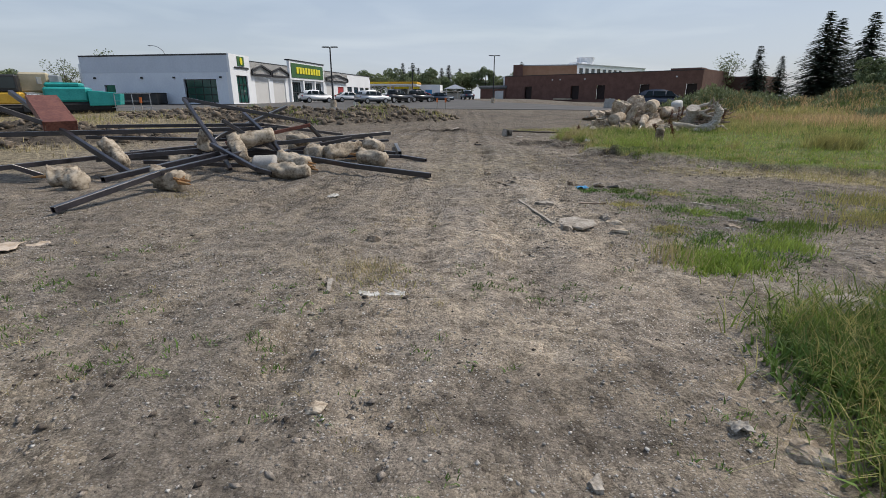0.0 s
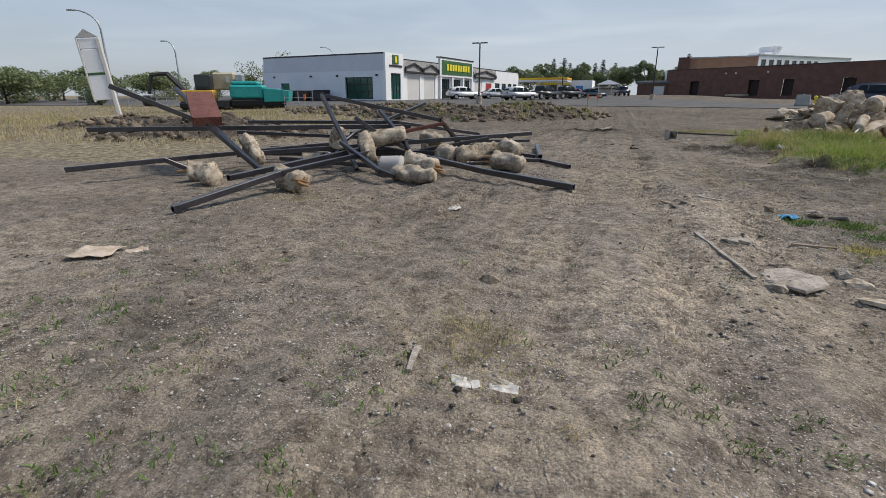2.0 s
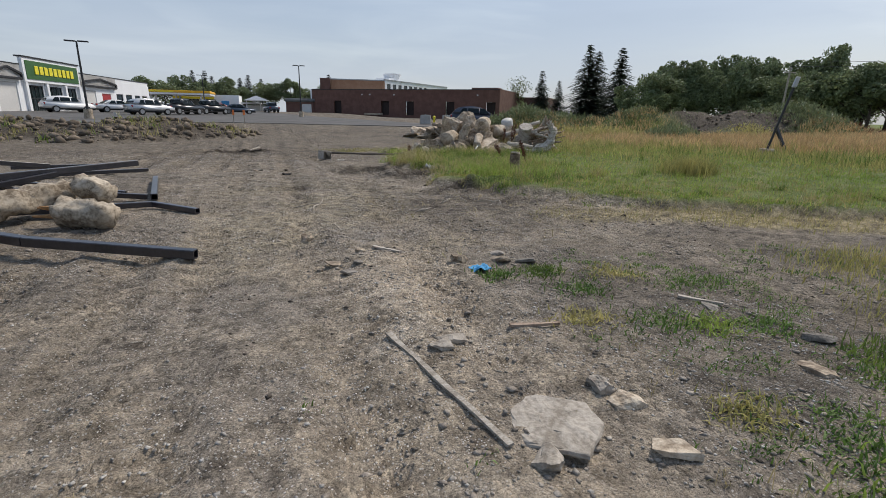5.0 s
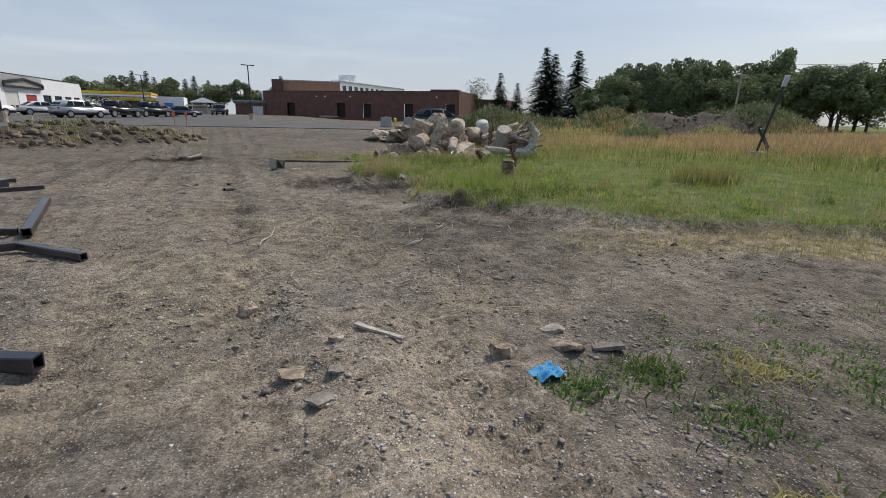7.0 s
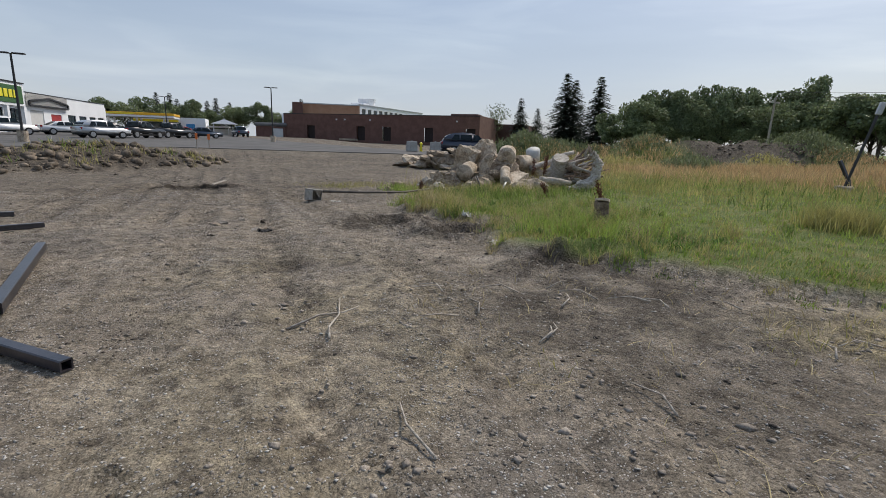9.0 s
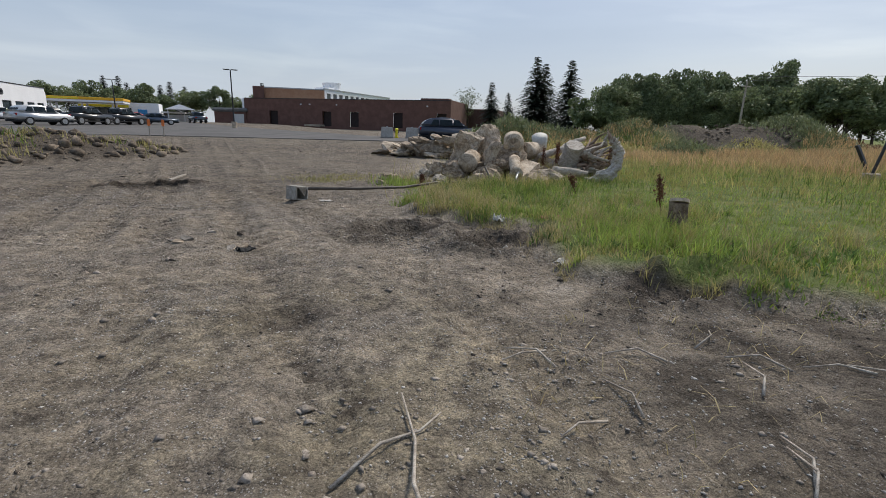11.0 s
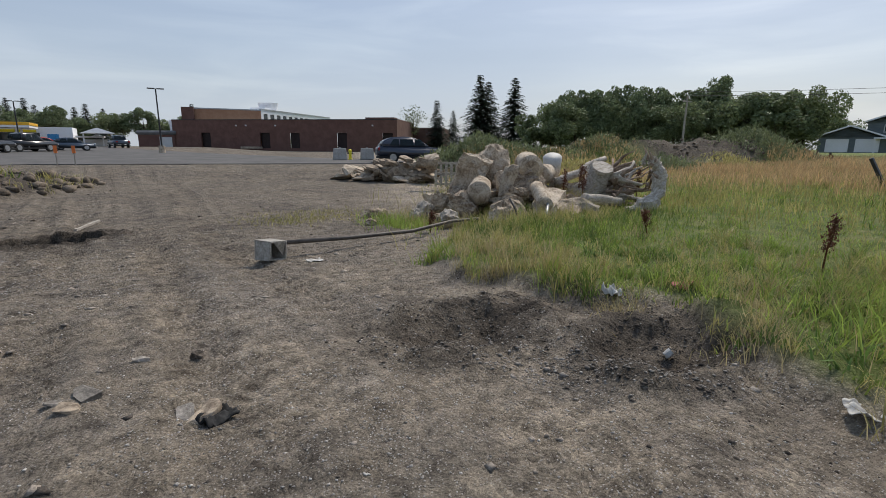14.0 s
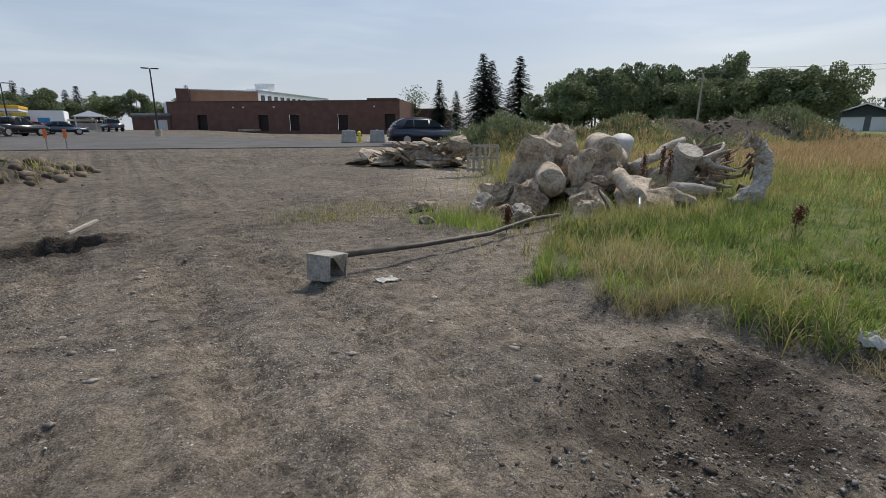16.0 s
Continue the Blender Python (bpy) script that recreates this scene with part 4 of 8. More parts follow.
def house(at, turn, siding, flip=False):
    h = thing("house", "slate-grey two-storey house with white trim and a garage", "house", "houses by the field", at=at, turn=turn)
    part("lower_wall", wall_with_holes(bmesh.new(), 0, 15, 0, 2.7, 0, 0.25, [(1.0, 4.0, 0.1, 2.2), (4.8, 7.8, 0.1, 2.2), (10.0, 11.4, 0.9, 2.1)]), siding, h, "slate siding")
    part("lower_body", new_box((0, 0.26, 0), (15, 9, 2.7)), siding, h)
    for a in (1.0, 4.8):
        part("garage_door", new_box((a, 0.08, 0.1), (a + 3.0, 0.14, 2.2)), M_WHITE, h, "white garage door")
    part("upper_body", new_box((6.0, 0.8, 2.702), (15, 9, 5.0)), siding, h)
    w = part("window", new_box((8.0, 0.72, 3.2), (9.6, 0.796, 4.4)), M_WHITE, h, "white framed window")
    part("pane", new_box((8.1, 0.69, 3.3), (8.75, 0.716, 4.3)), M_GLASS, w)
    part("pane", new_box((8.85, 0.69, 3.3), (9.5, 0.716, 4.3)), M_GLASS, w)
    part("porch_window", new_box((10.0, 0.1, 0.9), (11.4, 0.16, 2.1)), M_GLASS, h)
    for x0, x1, z0, top, y0 in ((-0.5, 8.4, 2.7, 4.4, -0.6), (5.6, 15.5, 5.0, 6.9, 0.2)):
        bm = bmesh.new()
        mid = (x0 + x1) / 2
        vs = [bm.verts.new((x, y, z)) for y in (y0, 9.5) for x, z in ((x0, z0), (mid, top), (x1, z0), (x1 - 0.3, z0 - 0.2), (mid, top - 0.28), (x0 + 0.3, z0 - 0.2))]
        n = 6
        for k in range(n):
            bm.faces.new((vs[k], vs[(k + 1) % n], vs[n + (k + 1) % n], vs[n + k]))
        bm.faces.new((vs[0], vs[5], vs[4], vs[1]))
        bm.faces.new((vs[1], vs[4], vs[3], vs[2]))
        bm.faces.new((vs[6], vs[7], vs[10], vs[11]))
        bm.faces.new((vs[7], vs[8], vs[9], vs[10]))
        bmesh.ops.recalc_face_normals(bm, faces=bm.faces)
        part("roof", bm, M_SHINGLE, h, "grey shingled gable roof")
        bm = bmesh.new()
        v = [bm.verts.new(p) for p in ((x0 + 0.6, y0 + 0.5, z0 - 0.2), (x1 - 0.6, y0 + 0.5, z0 - 0.2), (mid, y0 + 0.5, top - 0.4))]
        f = bm.faces.new(v)
        bmesh.ops.solidify(bm, geom=[f], thickness=0.1)
        part("gable", bm, siding, h)
        for sx in (x0, x1):
            d = Vector((mid - sx, 0, top - z0))
            m = Matrix.Translation(((sx + mid) / 2, y0 - 0.03, (z0 + top) / 2 - 0.12)) @ Matrix.Rotation(-math.atan2(d.z, d.x), 4, "Y")
            part("fascia_board", new_box((-d.length / 2, -0.03, -0.11), (d.length / 2, 0.02, 0.11), 0.0, m), M_WHITE, h, "white fascia board")
    part("porch_trim", new_box((7.0, -1.0, 2.2), (13.0, 0.7, 2.4)), M_WHITE, h)
    for x in (7.2, 12.8):
        part("porch_post", new_box((x - 0.1, -0.9, 0), (x + 0.1, -0.7, 2.2)), M_WHITE, h)


house((101.5, 44.0, 1.1), -77, M_SIDING)
house((108.0, 25.0, 1.1), -84, M_SIDING)


# ---------------------------------------------------------------- street things
def lot_lamp(at, H, group="parking lot lamps"):
    ob = thing("parking_lot_lamp", "dark slender parking lot lamp post on a concrete base", "lamp post", group, at=at)
    bm = bmesh.new()
    cyl(bm, (0, 0, -0.3), (0, 0, 0.75), 0.3, 0.3, 14)
    part("base", bm, M_CONC, ob, "round concrete base")
    bm = bmesh.new()
    cyl(bm, (0, 0, 0.75), (0, 0, H), 0.085, 0.06, 10)
    part("pole", bm, M_LAMP, ob)
    for s in (-1, 1):
        part("lamp_head", new_box((min(0.08 * s, 0.75 * s), -0.16, H - 0.04), (max(0.08 * s, 0.75 * s), 0.16, H + 0.05), 0.02), M_LAMP, ob, "flat dark lamp head")
    return ob


for lx, ly, lh in ((-10.0, 49.0, 5.6), (8.0, 71.2, 6.35), (-4.8, 91.0, 5.6)):
    lot_lamp((lx, ly, ground_z(lx, ly)), lh)


def street_lamp(at, H, reach, turn):
    ob = thing("street_lamp", "tall galvanised street lamp with a curved arm", "street lamp", "street lamps", at=at, turn=turn)
    bm = bmesh.new()
    pts = [(0, 0, 0), (0, 0, H * 0.45), (0, 0, H * 0.8)] + [(-reach * (1 - math.cos(a)), 0, H * 0.8 + H * 0.2 * math.sin(a)) for a in np.linspace(0.3, 1.5, 6)]
    bent_tube(bm, pts, np.linspace(0.11, 0.05, len(pts)), 8)
    part("pole", bm, M_GALV, ob, smooth=True)
    x, _, z = pts[-1]
    part("lamp_head", new_box((x - 0.65, -0.12, z - 0.08), (x, 0.12, z + 0.06), 0.03), M_GALV, ob)


street_lamp((-45.0, 39.0, 0.9), 8.4, 2.3, 20)
street_lamp((-54.0, 57.0, 1.0), 7.6, 1.6, 0)
street_lamp((-52.0, 97.0, 1.3), 9.8, 2.6, 0)


def pylon_sign(at):
    ob = thing("pylon_sign", "tall leaning grey-framed pylon sign with blank white panels", "sign", at=at, turn=38)
    m = Matrix.Rotation(radians(-5), 4, "Y")
    part("side_post", new_box((0.5, -0.22, 0), (0.72, 0.22, 5.2), 0.02, m), M_TAUPE, ob, "grey side post")
    part("side_post", new_box((-0.62, -0.2, 1.2), (-0.52, 0.2, 5.2), 0.02, m), M_TAUPE, ob, "grey side post")
    for z0, z1 in ((1.3, 2.9), (3.05, 4.5), (4.55, 5.18)):
        part("sign_panel", new_box((-0.51, -0.15, z0), (0.49, 0.15, z1), 0.02, m), M_WHITE, ob, "blank white sign panel")
    part("stripe", new_box((-0.5, -0.17, 2.92), (0.48, -0.1, 3.03), 0, m), M_GREENSIGN, ob)
    bm = bmesh.new()
    v = [bm.verts.new(p) for p in ((-0.64, -0.2, 5.2), (0.74, -0.2, 5.2), (0, -0.2, 5.75))]
    f = bm.faces.new(v)
    bmesh.ops.solidify(bm, geom=[f], thickness=-0.4)
    bm.transform(m)
    part("gable_cap", bm, M_TAUPE, ob, "pointed grey cap")
    part("footing", new_box((-0.9, -0.5, -0.3), (0.9, 0.5, 0.25), 0.05), M_CONC, ob)


pylon_sign((-31.0, 26.6, ground_z(-31, 26.6)))


# ---------------------------------------------------------------- vehicles
def car(kind, paint, at, turn, label, group=""):
    """A vehicle; local x is forward. kind: suv, sedan or pickup."""
    ob = thing({"suv": "suv", "sedan": "sedan_car", "pickup": "pickup_truck"}[kind], label, "car", group, at=at, turn=turn)
    L, W, H = {"suv": (4.7, 1.86, 1.68), "sedan": (4.7, 1.82, 1.45), "pickup": (5.6, 1.95, 1.82)}[kind]
    prof = {"suv": [(-2.26, 0.4), (-2.36, 0.72), (-2.26, 1.08), (-1.0, 1.06), (0.85, 1.03), (1.75, 0.96), (2.2, 0.82), (2.36, 0.6), (2.28, 0.4)],
            "sedan": [(-2.3, 0.4), (-2.33, 0.7), (-2.25, 0.95), (-1.2, 0.95), (0.8, 0.92), (1.9, 0.82), (2.3, 0.66), (2.33, 0.4)],
            "pickup": [(-2.75, 0.52), (-2.78, 0.8), (-2.75, 1.12), (-0.8, 1.12), (1.0, 1.1), (2.3, 1.05), (2.72, 0.9), (2.75, 0.5)]}[kind]
    cab = {"suv": [(-2.2, 1.05), (-1.9, 1.42), (-1.45, 1.62), (-0.6, 1.7), (0.05, 1.64), (0.55, 1.42), (1.2, 1.02)],
           "sedan": [(-1.75, 0.93), (-1.0, 1.36), (-0.5, 1.44), (0.1, 1.44), (0.55, 1.3), (1.25, 0.9)],
           "pickup": [(-1.15, 1.1), (-1.0, 1.72), (-0.6, 1.82), (0.35, 1.82), (0.75, 1.62), (1.35, 1.08)]}[kind]

    def loft(profile, w0, w1, zc):
        bm = bmesh.new()
        zs = [p[1] for p in profile]
        lo, hi = min(zs), max(zs)
        rows = []
        for side in (-1, 1):
            rows.append([bm.verts.new((x, side * (w0 + (w1 - w0) * (z - lo) / max(hi - lo, 1e-3)) / 2, z)) for x, z in profile])
        n = len(profile)
        for k in range(n):
            bm.faces.new((rows[0][k], rows[0][(k + 1) % n], rows[1][(k + 1) % n], rows[1][k]))
        bm.faces.new(rows[0][::-1])
        bm.faces.new(rows[1])
        bmesh.ops.recalc_face_normals(bm, faces=bm.faces)
        bevel_all(bm, 0.09, 3)
        return bm

    body = part("body", loft(prof, W, W * 0.95, 0), paint, ob, smooth=True)
    part("cabin", loft(cab, W * 0.95, W * 0.74, 0), paint, ob, smooth=True)
    # side windows: proud thin glass following the cabin slope
    zs0, zs1 = cab[0][1] + 0.06, cab[2][1] - 0.1
    spans = {"suv": [(-1.6, -0.95), (-0.87, 0.02), (0.1, 0.85)], "sedan": [(-1.05, -0.35), (-0.25, 0.75)], "pickup": [(-0.85, -0.1), (0.0, 0.85)]}[kind]
    for s in (-1, 1):
        for a, b in spans:
            bm = bmesh.new()
            pts = []
            for x, z in ((a, zs0), (b, zs0), (b - (0.35 if b == spans[-1][1] else 0.0), zs1), (a + (0.3 if a == spans[0][0] else 0.0), zs1)):
                f = (z - cab[0][1]) / (max(p[1] for p in cab) - cab[0][1])
                pts.append(bm.verts.new((x, s * (W * 0.95 + (W * 0.74 - W * 0.95) * f + 0.016) / 2, z)))
            f = bm.faces.new(pts)
            bmesh.ops.solidify(bm, geom=[f], thickness=0.02)
            bmesh.ops.recalc_face_normals(bm, faces=bm.faces)
            part("side_window", bm, M_GLASS, ob, "dark side window")
    for (xa, za), (xb, zb), nm in ((cab[-1], cab[-2], "windscreen"), (cab[0], cab[1], "rear_window")):
        bm = bmesh.new()
        k = 0.02 if nm == "windscreen" else -0.02
        v = [bm.verts.new(p) for p in ((xa * 0.97 + k, -W * 0.40, za + 0.04), (xa * 0.97 + k, W * 0.40, za + 0.04), (xb + k, W * 0.36, zb), (xb + k, -W * 0.36, zb))]
        f = bm.faces.new(v)
        bmesh.ops.solidify(bm, geom=[f], thickness=0.02)
        bmesh.ops.recalc_face_normals(bm, faces=bm.faces)
        part(nm, bm, M_GLASS, ob, "dark glass")
    R = 0.4 if kind == "pickup" else 0.35
    for wx in (-L * 0.29, L * 0.30):
        for s in (-1, 1):
            bm = bmesh.new()
            cyl(bm, (wx, s * (W / 2 - 0.22), R), (wx, s * (W / 2 + 0.012), R), R, seg=20)
            wh = part("wheel", bm, M_TYRE, ob, "black tyre")
            bm = bmesh.new()
            cyl(bm, (wx, s * (W / 2 - 0.05), R), (wx, s * (W / 2 + 0.024), R), R * 0.64, seg=16)
            part("rim", bm, M_RIM, wh, "alloy rim")
    x0, x1 = prof[0][0], prof[-1][0]
    for s in (-1, 1):
        part("headlight", new_box((x1 - 0.12, s * W * 0.37 - 0.2, 0.68), (x1 + 0.015, s * W * 0.37 + 0.2, 0.82), 0.02), M_LIGHTLENS, ob)
        part("tail_light", new_box((x0 - 0.05, s * W * 0.40 - 0.14, 0.78), (x0 + 0.1, s * W * 0.40 + 0.14, 0.98), 0.02), M_TAILLENS, ob)
        part("mirror", new_box((0.8, s * W * 0.5 - 0.02 + s * 0.06, 1.0), (0.95, s * W * 0.5 + 0.02 + s * 0.16, 1.14), 0.02), paint, ob)
    part("lower_trim", new_box((x0 + 0.02, -W * 0.47, 0.26), (x1 - 0.02, W * 0.47, 0.42), 0.03), M_TYRE, ob, "black lower trim")
    if kind == "pickup":
        part("bed", new_box((-2.6, -W * 0.42, 1.125), (-1.2, W * 0.42, 1.14)), M_TYRE, ob)
    return ob


P_NAVY = car_paint("navy_grey_paint", (0.035, 0.042, 0.062))
P_WHITE = car_paint("white_car_paint", (0.72, 0.72, 0.72), metal=0.0)
P_SILVER = car_paint("silver_car_paint", (0.45, 0.46, 0.47), metal=0.5)
P_BLACK = car_paint("black_car_paint", (0.02, 0.021, 0.024))
P_RED = car_paint("red_car_paint", (0.30, 0.02, 0.02))
P_BLUEGREY = car_paint("blue_grey_paint", (0.06, 0.08, 0.11))


def parked(kind, paint, x, y, turn, label, group="cars in the lot"):
    car(kind, paint, (x, y, ground_z(x, y) + 0.035), turn, label, group)


parked("suv", P_NAVY, 19.6, 41.4, -20, "dark navy mid-size suv standing on the asphalt drive", "")
parked("suv", P_WHITE, -16.4, 67.7, 34, "white suv parked in front of the store")
parked("sedan", P_WHITE, -12.9, 72.5, 30, "white sedan parked in front of the store")
parked("suv", P_SILVER, -8.4, 65.3, 40, "silver suv parked on the lot")
parked("suv", P_BLACK, -11.0, 78.0, 200, "dark car parked near the store")
parked("pickup", P_BLACK, -5.9, 71.6, 55, "black pickup truck parked on the lot")
parked("pickup", P_BLACK, -3.2, 77.5, 48, "dark grey pickup truck parked on the lot")
parked("sedan", P_RED, -2.4, 86.0, 20, "red car parked on the lot")
parked("sedan", P_BLUEGREY, 0.2, 83.0, 5, "blue-grey car parked on the lot")
parked("pickup", P_BLUEGREY, 5.6, 103.0, 100, "grey pickup truck far across the lot")
parked("suv", P_WHITE, -33.5, 64.0, 95, "white van beside the store")


def fence_row():
    f = thing("chain_link_fence", "low grey chain link fence along the street", "fence", at=(0, 0, 0))
    for k in range(24):
        x, y = -52 + k * 1.45, 40.5 - k * 0.25
        if x > -20:
            continue
        z = ground_z(x, y)
        bm = bmesh.new()
        cyl(bm, (x, y, z - 0.1), (x, y, z + 1.3), 0.03, seg=6)
        part("post", bm, M_GALV, f)
    bm = bmesh.new()
    for h in (0.3, 0.75, 1.28):
        cyl(bm, (-52, 40.5, 0.65 + h), (-20, 35.0, 0.62 + h), 0.018, seg=6)
    part("rail", bm, M_GALV, f)


fence_row()


def paver_machine():
    pv = thing("road_paver", "teal green road paving machine with cream hopper", "machine", at=(-25.6, 35.6, ground_z(-25.6, 35.6) + 0.03), turn=27)
    for s in (-1, 1):
        bm = new_box((-2.0, s * 0.95 - 0.22, 0.0), (2.1, s * 0.95 + 0.22, 0.75), 0.2)
        part("track", bm, M_TYRE, pv, "black crawler track")
    part("body", new_box((-1.9, -1.1, 0.75), (0.7, 1.1, 1.75), 0.12), M_TEAL, pv, "teal body")
    bm = bmesh.new()
    v = [bm.verts.new((x, y, z)) for y in (-1.25, 1.25) for x, z in ((0.7, 0.45), (2.6, 0.5), (2.7, 1.35), (0.7, 1.55))]
    for q in ((0, 1, 2, 3), (7, 6, 5, 4), (0, 4, 5, 1), (1, 5, 6, 2), (2, 6, 7, 3), (3, 7, 4, 0)):
        bm.faces.new([v[i] for i in q])
    bmesh.ops.recalc_face_normals(bm, faces=bm.faces)
    part("hopper", bevel_all(bm, 0.04), M_TEAL, pv, "open teal hopper")
    part("hood", new_box((-1.8, -0.9, 1.752), (0.3, 0.9, 2.05), 0.1), M_TEAL, pv)
    part("deck_rail", new_box((-2.1, -1.1, 1.95), (-2.05, 1.1, 2.4)), M_GALV, pv)
    part("console", new_box((-1.5, -0.5, 2.05), (-0.9, 0.5, 2.55), 0.05), M_GALV, pv, "grey operator console")
    part("screed", new_box((-3.1, -1.4, 0.05), (-2.0, 1.4, 0.6), 0.05), M_BLACKTRIM, pv)
    ex = thing("excavator", "small yellow excavator with a dark cab and cream tank", "machine", at=(-29.3, 33.5, ground_z(-29.3, 33.5) + 0.03), turn=30)
    for s in (-1, 1):
        part("track", new_box((-1.5, s * 0.8 - 0.22, 0), (1.5, s * 0.8 + 0.22, 0.65), 0.18), M_TYRE, ex)
    part("house", new_box((-1.5, -0.95, 0.7), (1.1, 0.95, 1.5), 0.1), M_MYELLOW, ex, "yellow upper body")
    cb = part("cab", new_box((-0.2, -0.9, 1.5), (1.0, 0.1, 2.65), 0.08), M_BLACKTRIM, ex)
    part("cab_window", new_box((-0.1, -0.93, 1.75), (0.9, -0.905, 2.5)), M_GLASS, cb)
    part("tank", new_box((0.9, 0.2, 1.5), (2.6, 1.2, 2.85), 0.12), M_CREAM, ex, "cream coloured tank")
    bm = bmesh.new()
    bent_tube(bm, [(-1.0, -0.3, 1.3), (-2.2, -0.3, 2.7), (-3.4, -0.3, 2.6)], [0.2, 0.2, 0.15], 6)
    part("boom", bm, M_BLACKTRIM, ex)
    bm = bmesh.new()
    bent_tube(bm, [(-3.3, -0.3, 2.65), (-3.7, -0.3, 1.2)], [0.15, 0.12], 6)
    part("stick", bm, M_BLACKTRIM, ex)
    part("bucket", new_box((-4.2, -0.7, 0.3), (-3.4, 0.1, 1.1), 0.15), M_BLACKTRIM, ex)


paver_machine()


# ---------------------------------------------------------------- steel and footings pile
def tube_bm(a, b, w=0.1, wall=0.012):
    """A square hollow steel tube from a to b with open ends."""
    a, b = Vector(a), Vector(b)
    d = b - a
    q = d.to_track_quat("Y", "Z").to_matrix().to_4x4()
    m = Matrix.Translation(a) @ q
    bm = bmesh.new()
    rings = []
    for r, y in ((w / 2, 0), (w / 2, d.length), (w / 2 - wall, d.length), (w / 2 - wall, 0)):
        rings.append([bm.verts.new(m @ Vector((sx * r, y, sz * r))) for sx, sz in ((-1, -1), (1, -1), (1, 1), (-1, 1))])
    for i in range(4):
        p, n = rings[i], rings[(i + 1) % 4]
        for k in range(4):
            bm.faces.new((p[k], p[(k + 1) % 4], n[(k + 1) % 4], n[k]))
    bmesh.ops.recalc_face_normals(bm, faces=bm.faces)
    outer = [e for e in bm.edges if e.calc_length() > d.length * 0.9 and len(e.link_faces) == 2 and e.calc_face_angle(0) > 1]
    bmesh.ops.bevel(bm, geom=outer[:4], offset=0.008, segments=1, affect="EDGES")
    return bm


def steel_frame(lines, w=0.1, label="dark painted square steel tube lying in the scrap heap", mat=None):
    ob = thing("steel_tube", label, "steel beam", "scrap steel tubes", at=lines[0][0])
    base = Vector(lines[0][0])
    w = w * 0.84
    for k, (p, q) in enumerate(lines):
        part("tube" if k == 0 else "branch_tube", tube_bm(Vector(p) - base, Vector(q) - base, w), mat or M_STEEL, ob)
    return ob


steel_frame([((-7.72, 6.3, 0.30), (-5.2, 11.5, 0.36)), ((-7.0, 7.75, 0.33), (-6.7, 8.05, 0.10))], 0.11)
steel_frame([((-9.71, 8.4, 0.82), (-4.2, 11.4, 0.80)), ((-4.2, 11.4, 0.80), (-3.3, 11.9, 0.78))], 0.12)
steel_frame([((-7.40, 7.2, 1.72), (-6.44, 8.4, 0.99)), ((-6.44, 8.4, 0.99), (-4.85, 7.95, 0.14))], 0.11, "dark steel tube rising steeply out of the scrap heap")
steel_frame([((-8.43, 9.8, 1.69), (-6.75, 8.9, 0.92)), ((-6.75, 8.9, 0.92), (-5.2, 8.3, 0.12))], 0.11, "dark steel tube rising steeply out of the scrap heap")
steel_frame([((-4.24, 5.14, 0.07), (-3.69, 6.86, 0.33)), ((-3.69, 6.86, 0.33), (-3.3, 9.5, 0.40))], 0.11, "dark steel tube with one end on the dirt")
steel_frame([((-4.40, 6.47, 0.28), (-3.6, 9.9, 0.44))], 0.11)
steel_frame([((-5.0, 10.58, 1.55), (-3.9, 9.5, 0.60)), ((-5.0, 10.58, 1.55), (-2.4, 11.5, 0.98)), ((-2.4, 11.5, 0.98), (-2.0, 12.7, 0.10)), ((-3.9, 9.5, 0.6), (-3.4, 9.0, 0.1))],
            0.10, "welded dark steel frame standing up in a peak")
steel_frame([((-3.97, 15.0, 1.30), (-4.75, 11.6, 0.60)), ((-4.75, 11.6, 0.6), (-5.0, 10.4, 0.1))], 0.10, "dark steel tube pointing up from the scrap heap")
steel_frame([((-4.19, 12.0, 1.18), (-3.1, 10.8, 0.60)), ((-3.1, 10.8, 0.6), (-2.5, 10.1, 0.12))], 0.10)
steel_frame([((-3.92, 10.09, 1.07), (-3.5, 10.5, 0.66)), ((-3.5, 10.5, 0.66), (-2.8, 11.3, 0.12))], 0.10)
steel_frame([((-0.43, 13.3, 0.58), (-4.4, 10.2, 0.40)), ((-4.4, 10.2, 0.40), (-6.2, 8.9, 0.32))], 0.12)
steel_frame([((0.92, 8.41, 0.06), (-0.75, 9.04, 0.17)), ((-0.75, 9.04, 0.17), (-2.5, 10.2, 0.28)), ((-2.5, 10.2, 0.28), (-3.8, 11.0, 0.34))], 0.12, "long dark steel tube with one end on the dirt")
steel_frame([((0.72, 10.95, 0.06), (0.02, 11.65, 0.08)), ((0.02, 11.65, 0.08), (-1.9, 10.9, 0.15))], 0.10, "bent dark steel tube at the edge of the heap")
steel_frame([((-0.44, 14.98, 0.09), (-0.05, 12.25, 0.10))], 0.12, "blue-grey sheened steel tube lying flat on the dirt")
steel_frame([((-0.90, 16.9, 0.07), (-2.9, 15.9, 0.09))], 0.10)
steel_frame([((-1.68, 18.3, 0.07), (-3.9, 17.6, 0.10))], 0.10)
steel_frame([((-3.93, 9.4, 0.59), (-2.56, 8.3, 0.20)), ((-2.56, 8.3, 0.20), (-2.27, 8.28, 0.12))], 0.10, "dark steel tube ending in a rusty stub")
steel_frame([((-2.92, 11.2, 0.77), (-2.3, 11.54, 0.90)), ((-2.92, 11.2, 0.77), (-4.1, 10.5, 0.52))], 0.10, "rust-brown steel stub in the heap", M_RUST)
steel_frame([((-5.31, 12.5, 0.55), (-0.2, 12.5, 0.07))], 0.10)
steel_frame([((-7.83, 11.0, 0.62), (-3.97, 12.5, 0.42))], 0.10)
